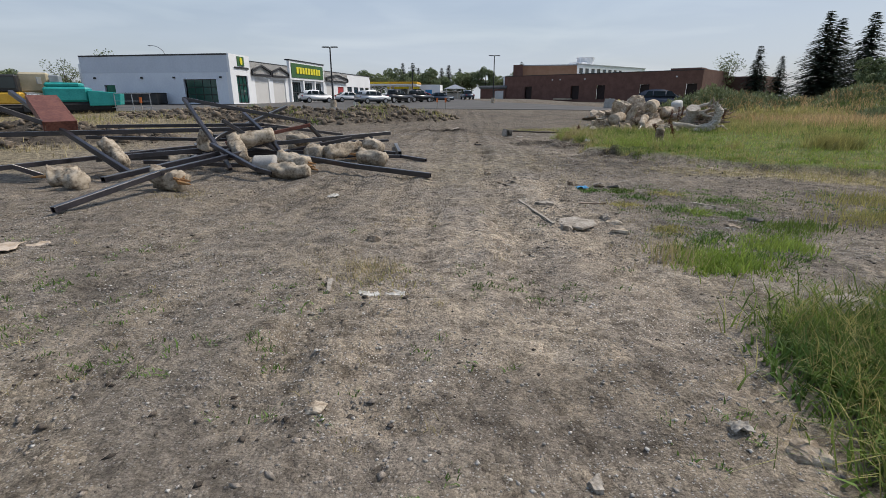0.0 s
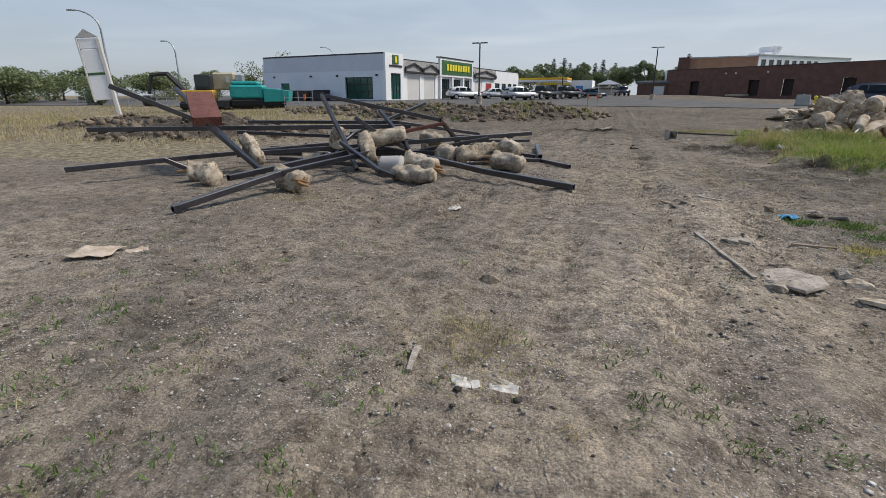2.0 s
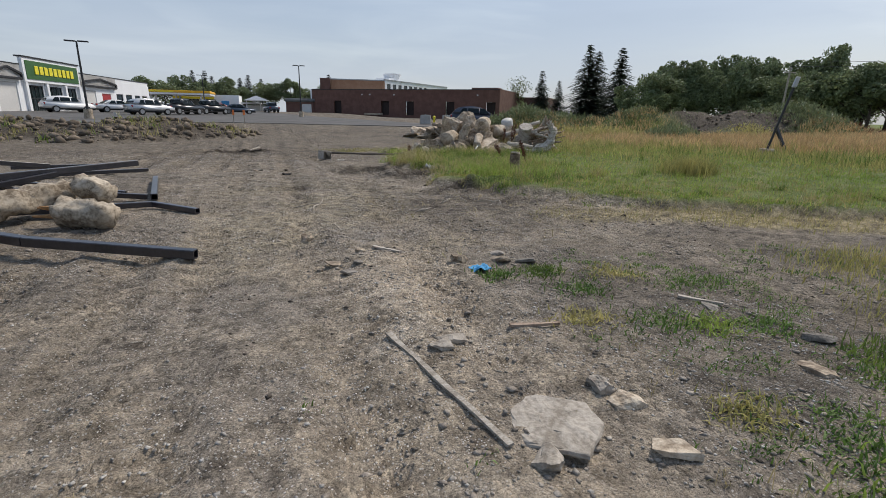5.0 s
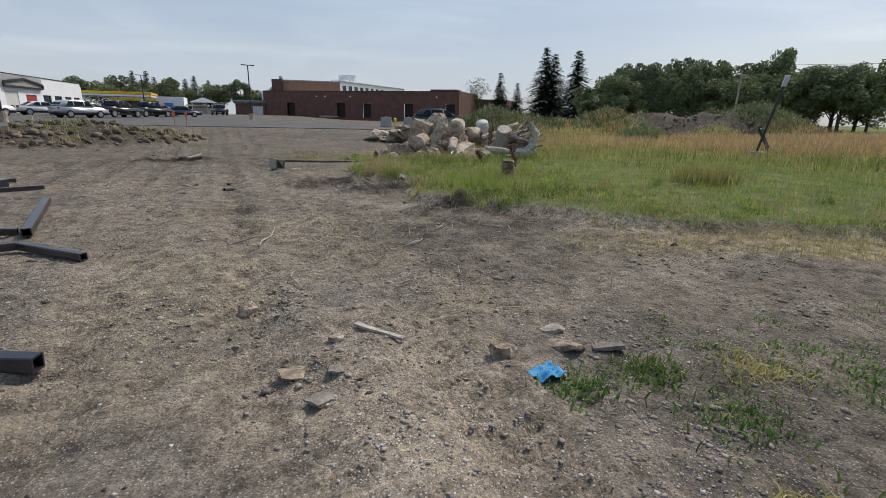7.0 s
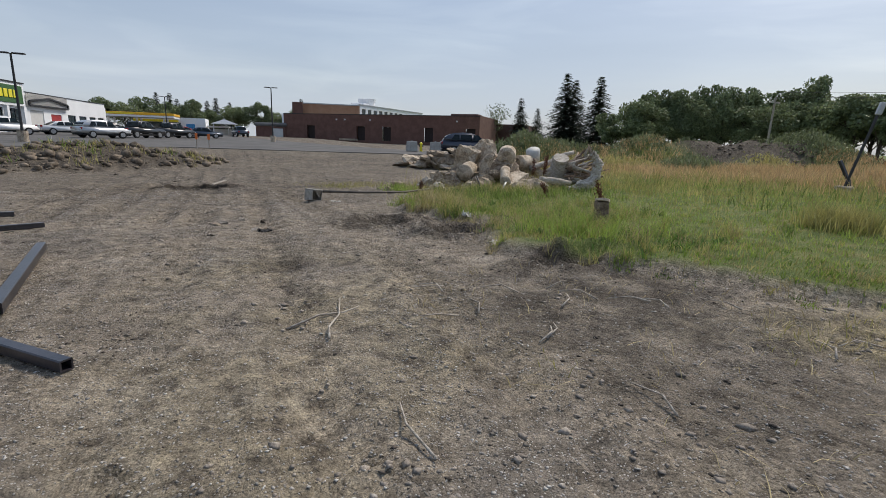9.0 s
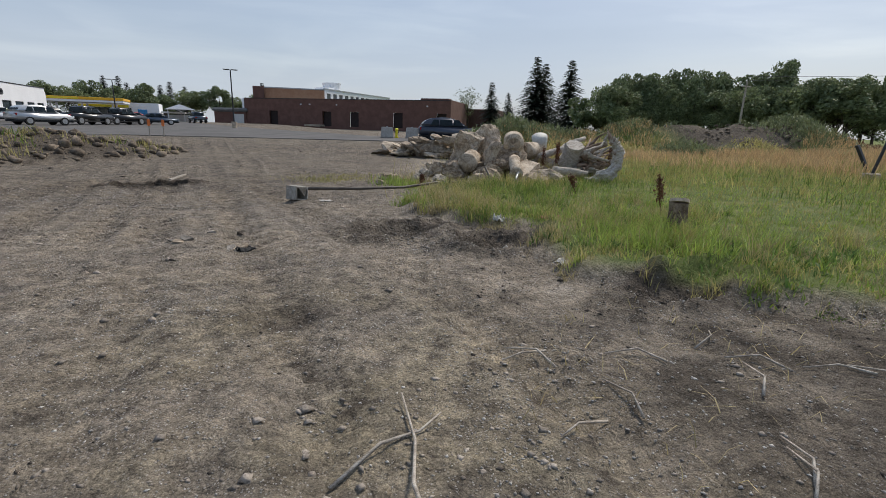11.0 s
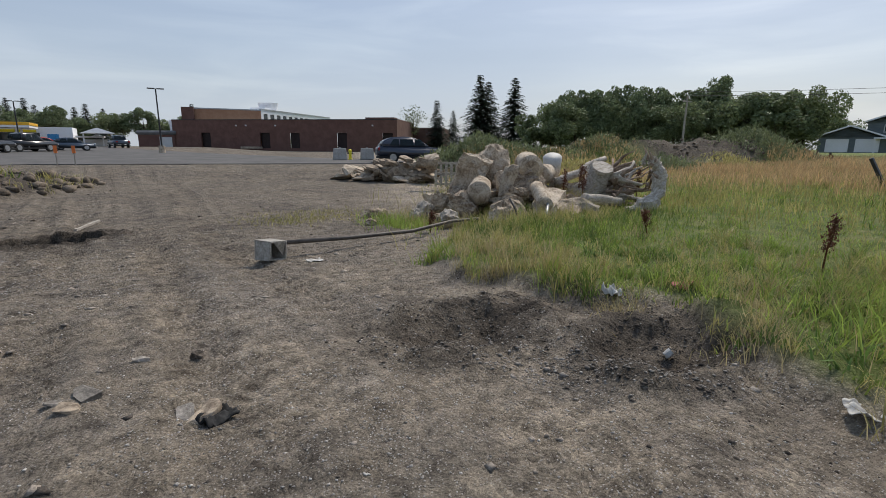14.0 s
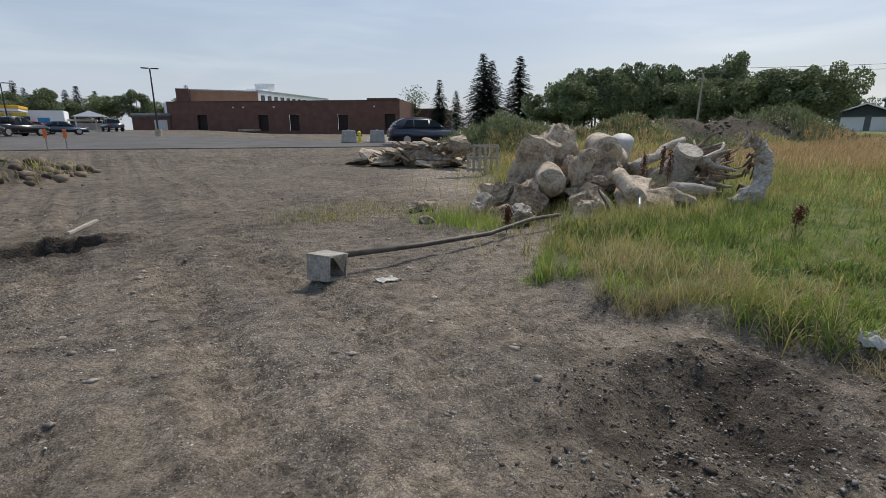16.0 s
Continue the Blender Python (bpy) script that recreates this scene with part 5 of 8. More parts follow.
steel_frame([((-7.84, 11.5, 0.86), (-3.7, 12.0, 0.88)), ((-3.7, 12.0, 0.88), (-2.0, 14.0, 0.48))], 0.10)
steel_frame([((-6.26, 10.2, 0.34), (-1.6, 11.3, 0.22))], 0.10)
steel_frame([((-5.6, 9.6, 0.18), (-2.9, 9.4, 0.12))], 0.10)
steel_frame([((-6.9, 10.6, 0.14), (-3.2, 10.9, 0.2)), ((-3.2, 10.9, 0.2), (-1.4, 12.4, 0.5))], 0.10)
steel_frame([((-5.9, 12.6, 0.3), (-4.3, 9.9, 0.24))], 0.10)
steel_frame([((-2.6, 13.6, 0.26), (-0.6, 12.9, 0.08))], 0.10)


def rust_channel():
    ob = thing("rusty_channel", "rust-red folded steel channel resting on the scrap heap", "steel channel", at=(-6.35, 8.35, 1.1))
    d = Vector((-1.25, 1.25, 0.5))
    m = d.to_track_quat("Y", "Z").to_matrix().to_4x4()
    L = d.length
    part("web", new_box((-0.26, 0, 0), (0.26, L, 0.03), 0.005, m), M_RUST, ob, "rust-red flat web")
    for s in (-1, 1):
        part("flange", new_box((s * 0.26 - 0.015, 0, -0.16), (s * 0.26 + 0.015, L, 0.034), 0.004, m), M_RUST, ob)
    part("end_plate", new_box((-0.24, -0.012, -0.15), (0.24, -0.002, 0.03), 0, m), M_RUST, ob)


rust_channel()


def footing(a, b, r, seed, wood=None, mat=None, label="lumpy concrete fence footing caked with soil", taper=0.85, lump=0.4):
    """A pulled-out concrete footing between a and b."""
    ob = thing("concrete_footing", label, "concrete footing", "pulled concrete footings", at=a)
    base, d = Vector(a), Vector(b) - Vector(a)
    n, seg = 16, 22
    q = d.to_track_quat("Z", "Y")
    bm = bmesh.new()
    rings = []
    for i in range(n + 1):
        f = i / n
        rr = r * (1 - (1 - taper) * f) * (1 if 0 < i < n else 0.72)
        ring = []
        for k in range(seg):
            an = 2 * math.pi * k / seg
            p = Vector((math.cos(an), math.sin(an), f * d.length * 2.0 / max(r * 4, 0.2)))
            lumps = lump * noise.fractal(p * 1.5 + Vector((seed * 5.1, seed, 0)), 0.8, 2.1, 5)
            ring.append(bm.verts.new(q @ Vector((math.cos(an) * rr * (1 + lumps), math.sin(an) * rr * (1 + lumps), f * d.length))))
        rings.append(ring)
    for p, s in zip(rings, rings[1:]):
        for k in range(seg):
            bm.faces.new((p[k], p[(k + 1) % seg], s[(k + 1) % seg], s[k]))
    bm.faces.new(rings[0][::-1])
    bm.faces.new(rings[-1])
    part("concrete", bm, mat or M_FOOT, ob, smooth=True)
    if wood:
        bm = bmesh.new()
        rnd = random.Random(seed)
        e = d * (1 if wood > 0 else 0)
        way = d.normalized() * wood
        for k in range(5):
            off = Vector([rnd.uniform(-0.35, 0.35) * r for _ in range(3)])
            cyl(bm, e + off - way * 0.1, e + off * 1.4 + way * rnd.uniform(0.1, 0.26), r * 0.22, r * 0.06, 6)
        part("post_stub", bm, M_WOODRAW, ob, "splintered orange-brown post stub")
    return ob


footing((-3.95, 7.25, 0.20), (-3.40, 7.0, 0.17), 0.215, 1, 1)
footing((-5.95, 7.3, 0.18), (-5.5, 7.45, 0.22), 0.20, 2, -1)
footing((-5.45, 7.15, 0.16), (-5.15, 7.0, 0.17), 0.19, 3)
footing((-6.0, 9.0, 0.66), (-5.35, 8.55, 0.26), 0.16, 4)
footing((-4.4, 10.0, 0.42), (-4.25, 9.95, 0.86), 0.17, 5)
footing((-3.75, 10.35, 0.58), (-2.95, 10.65, 0.72), 0.19, 6, label="long concrete footing lying across the steel tubes", lump=0.2)
footing((-3.8, 10.2, 0.64), (-3.2, 9.3, 0.26), 0.17, 7)
footing((-2.95, 9.2, 0.18), (-2.45, 9.2, 0.20), 0.19, 8, mat=M_CLEAN, label="clean pale cylinder of concrete footing", lump=0.03, taper=1.0)
footing((-2.5, 9.5, 0.26), (-1.75, 9.2, 0.17), 0.20, 9, 1)
footing((-2.42, 8.6, 0.14), (-1.55, 8.45, 0.12), 0.16, 10)
footing((-2.3, 11.2, 0.22), (-1.85, 10.9, 0.20), 0.22, 11)
footing((-1.75, 10.8, 0.24), (-1.0, 11.6, 0.34), 0.19, 12)
footing((-0.9, 10.6, 0.20), (-0.2, 10.3, 0.19), 0.19, 13, -1)
footing((-0.85, 11.5, 0.42), (-0.4, 11.1, 0.36), 0.17, 14)
footing((-4.9, 11.4, 0.16), (-4.4, 11.7, 0.16), 0.2, 15)
footing((-3.2, 12.6, 0.17), (-2.6, 12.4, 0.17), 0.2, 16)
footing((-3.1, 12.2, 0.5), (-2.5, 12.0, 0.45), 0.16, 17)
footing((-5.1, 9.7, 0.15), (-4.7, 9.9, 0.15), 0.19, 18)


# ---------------------------------------------------------------- rubble heap in the grass
def rock_bm(size, seed, rough=0.16, sharp=True, cuts=4):
    """A broken block: a box cut by random planes and roughened."""
    rnd = random.Random(seed)
    bm = bmesh.new()
    bmesh.ops.create_cube(bm, size=1)
    for _ in range(7):
        n = Vector((rnd.uniform(-1, 1), rnd.uniform(-1, 1), rnd.uniform(-0.6, 1))).normalized()
        geom = list(bm.verts) + list(bm.edges) + list(bm.faces)
        bmesh.ops.bisect_plane(bm, geom=geom, plane_co=n * rnd.uniform(0.36, 0.52), plane_no=n, clear_outer=True)
        bmesh.ops.holes_fill(bm, edges=[e for e in bm.edges if e.is_boundary])
    bmesh.ops.triangulate(bm, faces=bm.faces)
    bmesh.ops.subdivide_edges(bm, edges=bm.edges, cuts=cuts, use_grid_fill=True)
    bmesh.ops.triangulate(bm, faces=bm.faces)
    bm.transform(Matrix.Diagonal((*size, 1)))
    rough_up(bm, rough * 1.3 * min(size), max(size) * 0.4, seed)
    rough_up(bm, rough * min(size) * 0.5, max(size) * 0.12, seed + 3)
    return bm


def rock(at, size, rot, seed, label, mat=None, name="concrete_chunk", group="concrete rubble heap", rough=0.16, cuts=4):
    return solid(name, rock_bm(size, seed, rough, cuts=cuts), mat or M_CONC, label, "rubble", group, at, rot, smooth=False)


rock((9.3, 22.15, 0.9), (0.7, 0.4, 1.1), (18, 24, -40), 101, "upright broken slab of weathered concrete", M_CONC)
rock((10.05, 22.2, 1.25), (0.75, 0.6, 0.9), (0, 15, -20), 102, "grey concrete chunk wedged in the heap")
rock((10.2, 21.2, 0.68), (1.2, 0.75, 0.7), (8, 12, -30), 103, "rounded dark boulder in the concrete heap", M_CONC_D, "boulder", rough=0.2)
rock((9.55, 21.1, 0.85), (0.32, 0.3, 0.8), (0, 14, -30), 104, "narrow concrete shard standing on the heap")
rock((9.9, 20.2, 0.36), (1.5, 0.6, 0.24), (0, -24, 30), 105, "tilted flat concrete slab")
rock((10.6, 20.0, 0.28), (1.3, 0.85, 0.42), (5, 4, 10), 106, "flat pale concrete slab in the grass edge")
rock((8.5, 20.15, 0.2), (0.5, 0.35, 0.45), (0, 20, 40), 107, "small angular concrete chunk")
rock((7.8, 20.9, 0.16), (0.5, 0.34, 0.3), (0, 0, 20), 108, "small angular concrete chunk", M_SLAB)
rock((7.75, 21.9, 0.2), (0.3, 0.3, 0.42), (0, 30, 10), 109, "small angular concrete chunk", M_SLAB)
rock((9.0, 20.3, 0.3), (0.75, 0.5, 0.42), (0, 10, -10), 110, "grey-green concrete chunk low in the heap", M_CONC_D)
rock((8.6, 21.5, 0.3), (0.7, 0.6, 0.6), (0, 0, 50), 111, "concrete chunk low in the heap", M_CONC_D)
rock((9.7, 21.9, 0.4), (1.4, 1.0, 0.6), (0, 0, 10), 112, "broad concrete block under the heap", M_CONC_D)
rock((11.2, 21.9, 0.45), (0.9, 0.75, 0.7), (0, 8, 60), 113, "concrete block in the heap")
rock((10.9, 22.9, 0.7), (0.8, 0.6, 0.85), (0, 0, 30), 114, "concrete block at the back of the heap")
rock((10.7, 19.6, 0.34), (0.5, 0.36, 0.14), (4, 10, 30), 115, "pale flat stone lying in the grass", M_SLAB)
rock((12.0, 21.3, 0.5), (0.9, 0.7, 0.5), (10, 10, 20), 116, "pale concrete chunk by the roots")
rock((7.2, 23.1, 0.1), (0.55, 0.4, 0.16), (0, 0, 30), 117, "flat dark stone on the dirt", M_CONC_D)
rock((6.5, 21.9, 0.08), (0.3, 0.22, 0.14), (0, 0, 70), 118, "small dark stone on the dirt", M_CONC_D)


rnd = random.Random(41)
for k in range(26):
    x, y = rnd.uniform(8.3, 11.9), rnd.uniform(20.2, 22.7)
    lift = 1.0 - max(abs(x - 10.0) / 2.2, abs(y - 21.7) / 1.7)
    s = rnd.uniform(0.28, 0.62)
    rock((x, y, 0.18 + max(0, lift) * rnd.uniform(0.35, 1.0)), (s * rnd.uniform(0.9, 1.5), s, s * rnd.uniform(0.45, 0.95)), (rnd.uniform(-30, 30), rnd.uniform(-30, 30), rnd.uniform(0, 180)),
         140 + k, "broken concrete chunk in the heap", M_CONC if k % 3 else M_CONC_D, rough=0.18, cuts=3)


def drum(a, b, r, label, mat, seed, ring=True):
    ob = thing("concrete_cylinder", label, "concrete cylinder", "concrete rubble heap", at=a)
    d = Vector(b) - Vector(a)
    bm = bmesh.new()
    cyl(bm, (0, 0, 0), d, r, r * 0.97, 28)
    bmesh.ops.bevel(bm, geom=[e for e in bm.edges if e.calc_length() < 2 * r * 0.3], offset=0.03, segments=2, affect="EDGES")
    bmesh.ops.subdivide_edges(bm, edges=[e for e in bm.edges if e.calc_length() > d.length * 0.6], cuts=5)
    rough_up(bm, 0.03, 0.25, seed)
    part("shaft", bm, mat, ob, smooth=True)
    if ring:
        bm = bmesh.new()
        cyl(bm, -d.normalized() * 0.015, d.normalized() * 0.05, r * 0.62, r * 0.6, 20)
        part("end_core", rough_up(bm, 0.02, 0.12, seed), M_CONC_D, ob, "rough round core end")


drum((10.25, 21.0, 1.15), (10.65, 21.6, 1.25), 0.29, "short round concrete cylinder on top of the heap", M_CONC, 121)
drum((8.75, 21.1, 0.62), (9.3, 21.7, 0.72), 0.26, "round concrete cylinder low in the heap", M_CONC, 122, False)
drum((9.55, 19.85, 0.42), (9.95, 20.55, 0.78), 0.15, "slim concrete post leaning on the heap", M_CONC, 123, False)
drum((10.9, 21.4, 0.95), (11.9, 21.9, 0.95), 0.26, "concrete cylinder lying across the heap", M_CONC, 124)


def pipe(pts, r, label, mat, name="steel_pipe"):
    bm = bmesh.new()
    bent_tube(bm, [Vector(p) - Vector(pts[0]) for p in pts], [r] * len(pts), 10)
    return solid(name, bm, mat, label, "pipe", at=pts[0], smooth=True)


pipe([(9.2, 19.55, 0.12), (9.6, 19.85, 0.5)], 0.035, "thin grey steel rod sticking out of the heap", M_GALV, "steel_rod")
pipe([(8.55, 19.6, 0.12), (8.62, 19.8, 0.42), (8.6, 19.95, 0.62)], 0.025, "bent dark cable end by the heap", M_PIPE, "cable_end")


def sign_pole():
    """The fallen pole: a square grey head, and a long thin pipe lying into the grass."""
    ob = thing("fallen_pole", "fallen dirty pole with a grey square sleeve at its end", "pole", at=(3.86, 19.9, 0.0))
    bm = bmesh.new()
    o = Vector((3.86, 19.9, 0))
    bent_tube(bm, [Vector(p) - o for p in ((4.0, 19.98, 0.22), (5.2, 20.05, 0.17), (6.4, 20.12, 0.15), (7.4, 20.3, 0.22), (8.2, 20.4, 0.2))], [0.033, 0.033, 0.032, 0.03, 0.03], 10)
    part("pipe", bm, M_PIPE, ob, "long dark dirty pipe", smooth=True)
    bm = bmesh.new()
    m = Matrix.Rotation(radians(28), 4, "Z") @ Matrix.Rotation(radians(6), 4, "Y")
    for lo, hi in (((-0.2, -0.2, 0.30), (0.2, 0.2, 0.325)), ((-0.2, -0.16, 0.0), (0.2, 0.2, 0.025)), ((-0.2, -0.19, 0.025), (-0.175, 0.2, 0.30)),
                   ((0.175, -0.19, 0.025), (0.2, 0.2, 0.30)), ((-0.175, 0.17, 0.025), (0.175, 0.195, 0.30))):
        box(bm, lo, hi, m)
    for v in bm.verts:
        v.co += Vector((0.02 * noise.noise(v.co * 9), 0.03 * noise.noise(v.co * 7 + Vector((3, 1, 0))), 0.012 * noise.noise(v.co * 8)))
        v.co.z = max(v.co.z, -0.01)
    bm.transform(Matrix.Diagonal((0.78, 0.78, 0.88, 1)))
    part("sleeve", bm, M_TUBEGREY, ob, "grey square sleeve with an open end")
    bm = bmesh.new()
    vs = [bm.verts.new(m @ Vector(p)) for p in ((-0.14, -0.21, 0.31), (0.15, -0.21, 0.31), (0.06, -0.23, 0.10))]
    f = bm.faces.new(vs)
    bmesh.ops.solidify(bm, geom=[f], thickness=0.01)
    bm.transform(Matrix.Diagonal((0.78, 0.78, 0.88, 1)))
    part("torn_flap", bm, M_TUBEGREY, ob, "pale torn flap")


sign_pole()


def root_stump():
    ob = thing("uprooted_stump", "uprooted grey tree stump with a tangle of weathered roots", "tree stump", at=(12.2, 20.4, 0.2))
    o = Vector((12.2, 20.4, 0.2))
    bm = bmesh.new()
    bent_tube(bm, [(-0.5, 0.3, 0.1), (-0.25, 0.1, 0.5), (-0.35, -0.15, 0.95)], [0.46, 0.3, 0.27], 14)
    part("trunk", rough_up(bm, 0.05, 0.2, 7), M_WOODGREY, ob, "grey sawn trunk", smooth=True)
    bm = bmesh.new()
    cyl(bm, (-0.37, -0.18, 0.92), (-0.385, -0.21, 0.975), 0.26, 0.25, 18)
    part("cut_face", bm, M_WOODGREY, ob, "pale sawn face")
    rnd = random.Random(5)
    for k in range(60):
        a = rnd.uniform(-0.6, 2.6)
        p = Vector((rnd.uniform(-0.3, 0.5), rnd.uniform(-0.4, 0.3), rnd.uniform(0.1, 0.8)))
        pts, rad, r = [], [], rnd.uniform(0.035, 0.12)
        d = Vector((math.cos(a * 0.8 - 0.5) * 0.9, rnd.uniform(-0.6, 0.5), rnd.uniform(-0.35, 0.6)))
        for i in range(6):
            pts.append(p.copy())
            rad.append(r * (1 - i * 0.14))
            p += d * 0.19 + Vector((rnd.uniform(-0.08, 0.08), rnd.uniform(-0.08, 0.08), rnd.uniform(-0.07, 0.05)))
            p.z = max(p.z, 0.04)
        bm = bmesh.new()
        bent_tube(bm, pts, rad, 6)
        part("root", rough_up(bm, 0.02, 0.1, k), M_ROOT if k % 3 else M_WOODGREY, ob, smooth=True)
    bm = bmesh.new()
    bend = [Vector(p) for p in ((-0.95, -1.3, 0.06), (-0.6, -1.4, 0.12), (-0.25, -1.48, 0.28), (0.0, -1.45, 0.52), (0.1, -1.38, 0.8), (0.06, -1.3, 1.05), (-0.08, -1.22, 1.16))]
    thick = [0.1, 0.15, 0.17, 0.16, 0.15, 0.17, 0.13]
    pts, rad = [], []
    for i in range(25):
        f = i * 6 / 24
        j = min(int(f), 5)
        g = f - j
        pts.append(bend[j].lerp(bend[j + 1], g * g * (3 - 2 * g) * 0.5 + g * 0.5))
        rad.append(thick[j] + (thick[j + 1] - thick[j]) * g)
    bent_tube(bm, pts, rad, 16)
    rough_up(bm, 0.10, 0.35, 9)
    part("big_root", rough_up(bm, 0.05, 0.09, 19), M_WOODGREY, ob, "thick pale grey curved root")
    for k in range(16):
        a = bend[rnd.choice((4, 5, 6))] + Vector((rnd.uniform(-0.14, 0.1), rnd.uniform(-0.1, 0.1), rnd.uniform(-0.1, 0.05)))
        out = Vector((rnd.uniform(-0.25, 0.2), rnd.uniform(-0.15, 0.15), rnd.uniform(0.0, 0.28)))
        bm = bmesh.new()
        bent_tube(bm, [a, a + out * 0.5, a + out], [0.05, 0.035, 0.008], 5)
        part("splinter", bm, M_ROOT if k % 2 else M_WOODGREY, ob)
    for k in range(9):
        bm = bmesh.new()
        a = Vector((0.1 + rnd.uniform(-0.1, 0.1), -1.35 + rnd.uniform(-0.1, 0.3), rnd.uniform(0.2, 0.9)))
        pts = [a, a + Vector((0.12, 0.1, rnd.uniform(-0.1, 0.1))), a + Vector((0.2, 0.2, rnd.uniform(-0.3, 0.0)))]
        bent_tube(bm, pts, [0.04, 0.03, 0.015], 5)
        part("rootlet", bm, M_ROOT, ob, smooth=True)


root_stump()


def log(a, b, r1, r2, label, seed, mat=None, name="log"):
    o = Vector(a)
    bm = bmesh.new()
    d = Vector(b) - o
    pts = [d * (i / 7) + Vector((0.03 * math.sin(i * 1.3 + seed), 0.03 * math.cos(i * 1.7 + seed), 0)) * d.length for i in range(8)]
    bent_tube(bm, pts, [r1 + (r2 - r1) * i / 7 for i in range(8)], 10)
    rough_up(bm, r1 * 0.15, 0.2, seed)
    return solid(name, bm, mat or M_WOODGREY, label, name.replace("_", " "), at=a, smooth=True)


log((10.9, 20.0, 0.5), (11.9, 19.7, 0.38), 0.13, 0.10, "grey weathered log lying before the stump roots", 3)
log((11.4, 21.2, 0.75), (12.9, 21.0, 1.35), 0.12, 0.07, "grey weathered branch rising from the heap", 4)
log((12.2, 20.9, 0.9), (13.0, 20.1, 1.2), 0.09, 0.05, "brown weathered branch on the stump heap", 6, M_ROOT)


def bucket(at, rot):
    bm = bmesh.new()
    cyl(bm, (0, 0, 0), (0, 0, 0.42), 0.22, 0.25, 20)
    bmesh.ops.bevel(bm, geom=[e for e in bm.edges if e.calc_length() < 0.15], offset=0.02, segments=2, affect="EDGES")
    solid("plastic_drum", bm, M_WHITEPL, "dirty white plastic drum lying on the rubble", "drum", at=at, rot=rot, smooth=True)


bucket((11.95, 21.9, 1.02), (20, -25, 0))


def sawn_stump(at):
    ob = thing("tree_stump", "short sawn tree stump standing in the tall grass", "tree stump", at=at)
    bm = bmesh.new()
    cyl(bm, (0, 0, -0.25), (0.0, 0, 0.36), 0.14, 0.12, 18)
    bmesh.ops.subdivide_edges(bm, edges=[e for e in bm.edges if e.calc_length() > 0.3], cuts=4)
    part("bark", rough_up(bm, 0.03, 0.12, 3), M_ROOT, ob, "weathered brown bark", smooth=False)
    bm = bmesh.new()
    cyl(bm, (0, 0, 0.355), (0.01, 0.01, 0.40), 0.128, 0.122, 18)
    part("cut_face", bm, M_STUMPTOP, ob, "pale sawn face")


sawn_stump((7.78, 13.8, 0.27))

# pale broken paving heap further back
rnd = random.Random(77)
for k in range(96):
    f = rnd.random()
    px, py = 12.2 + 2.6 * f + rnd.uniform(-0.6, 0.6), 34.6 - 3.4 * f + rnd.uniform(-0.7, 0.7)
    rock((px, py, ground_z(px, py) + 0.1 + 1.25 * rnd.random() ** 1.4 * (0.35 + 0.65 * f)), (rnd.uniform(0.45, 1.2), rnd.uniform(0.35, 0.7), rnd.uniform(0.10, 0.2)),
         (rnd.uniform(-25, 25), rnd.uniform(-25, 25), rnd.uniform(0, 180)), 300 + k, "broken grey paving slab in a heap", M_CONC if k % 2 else M_CONC_D,
         "paving_slab", "broken paving heap", 0.12, 2)
rock((13.8, 32.8, 0.5), (2.6, 1.5, 0.8), (0, 0, -50), 340, "mass of broken paving under the heap", M_CONC_D, "paving_slab", "broken paving heap", 0.25)


def pallet(at, turn):
    ob = thing("wooden_pallet", "grey wooden pallet standing on edge by the rubble", "pallet", at=at, turn=turn)
    for k in range(6):
        part("slat", new_box((k * 0.2, 0, 0), (k * 0.2 + 0.1, 0.02, 0.95), 0.004), M_WOODGREY, ob)
    for z in (0.05, 0.45, 0.85):
        part("bearer", new_box((0, 0.022, z), (1.1, 0.1, z + 0.09), 0.004), M_WOODGREY, ob)


pallet((12.6, 28.4, ground_z(12.6, 28.4) + 0.15), -40)
rock((12.4, 28.6, ground_z(12.4, 28.6) + 1.0), (0.7, 0.4, 0.36), (0, 10, -30), 350, "rough stone on the pallet", M_CONC_D, "boulder", "")
for bx, by in ((16.75, 46.6), (18.75, 46.2)):
    ob = thing("concrete_block", "pale grey cast concrete block standing on the drive", "concrete block", "concrete blocks", at=(bx, by, ground_z(bx, by) + 0.035), turn=-22)
    bm = new_box((-0.52, -0.3, 0.0), (0.52, 0.3, 0.84), 0.03)
    for v in bm.verts:
        if v.co.z > 0.4:
            v.co.x *= 0.85
            v.co.y *= 0.8
    part("block", bm, M_CLEAN, ob)
    part("lifting_loop", new_box((-0.06, -0.01, 0.83), (0.06, 0.01, 0.9), 0.004), M_GALV, ob)


def hydrant(at):
    ob = thing("fire_hydrant", "small yellow fire hydrant standing between the concrete blocks", "hydrant", at=at)
    bm = bmesh.new()
    cyl(bm, (0, 0, 0), (0, 0, 0.06), 0.17, 0.17, 12)
    cyl(bm, (0, 0, 0.06), (0, 0, 0.62), 0.11, 0.11, 14)
    part("barrel", bm, M_YELLOW, ob)
    bm = bmesh.new()
    bmesh.ops.create_uvsphere(bm, u_segments=14, v_segments=8, radius=0.14, matrix=Matrix.Translation((0, 0, 0.64)) @ Matrix.Diagonal((1, 1, 0.9, 1)))
    part("bonnet", bm, M_YELLOW, ob, smooth=True)
    for side in (-1, 1):
        bm = bmesh.new()
        cyl(bm, (side * 0.1, 0, 0.46), (side * 0.2, 0, 0.46), 0.06, 0.06, 10)
        part("outlet", bm, M_BLACKTRIM, ob, "dark outlet cap")


hydrant((17.7, 46.9, ground_z(17.7, 46.9) + 0.035))


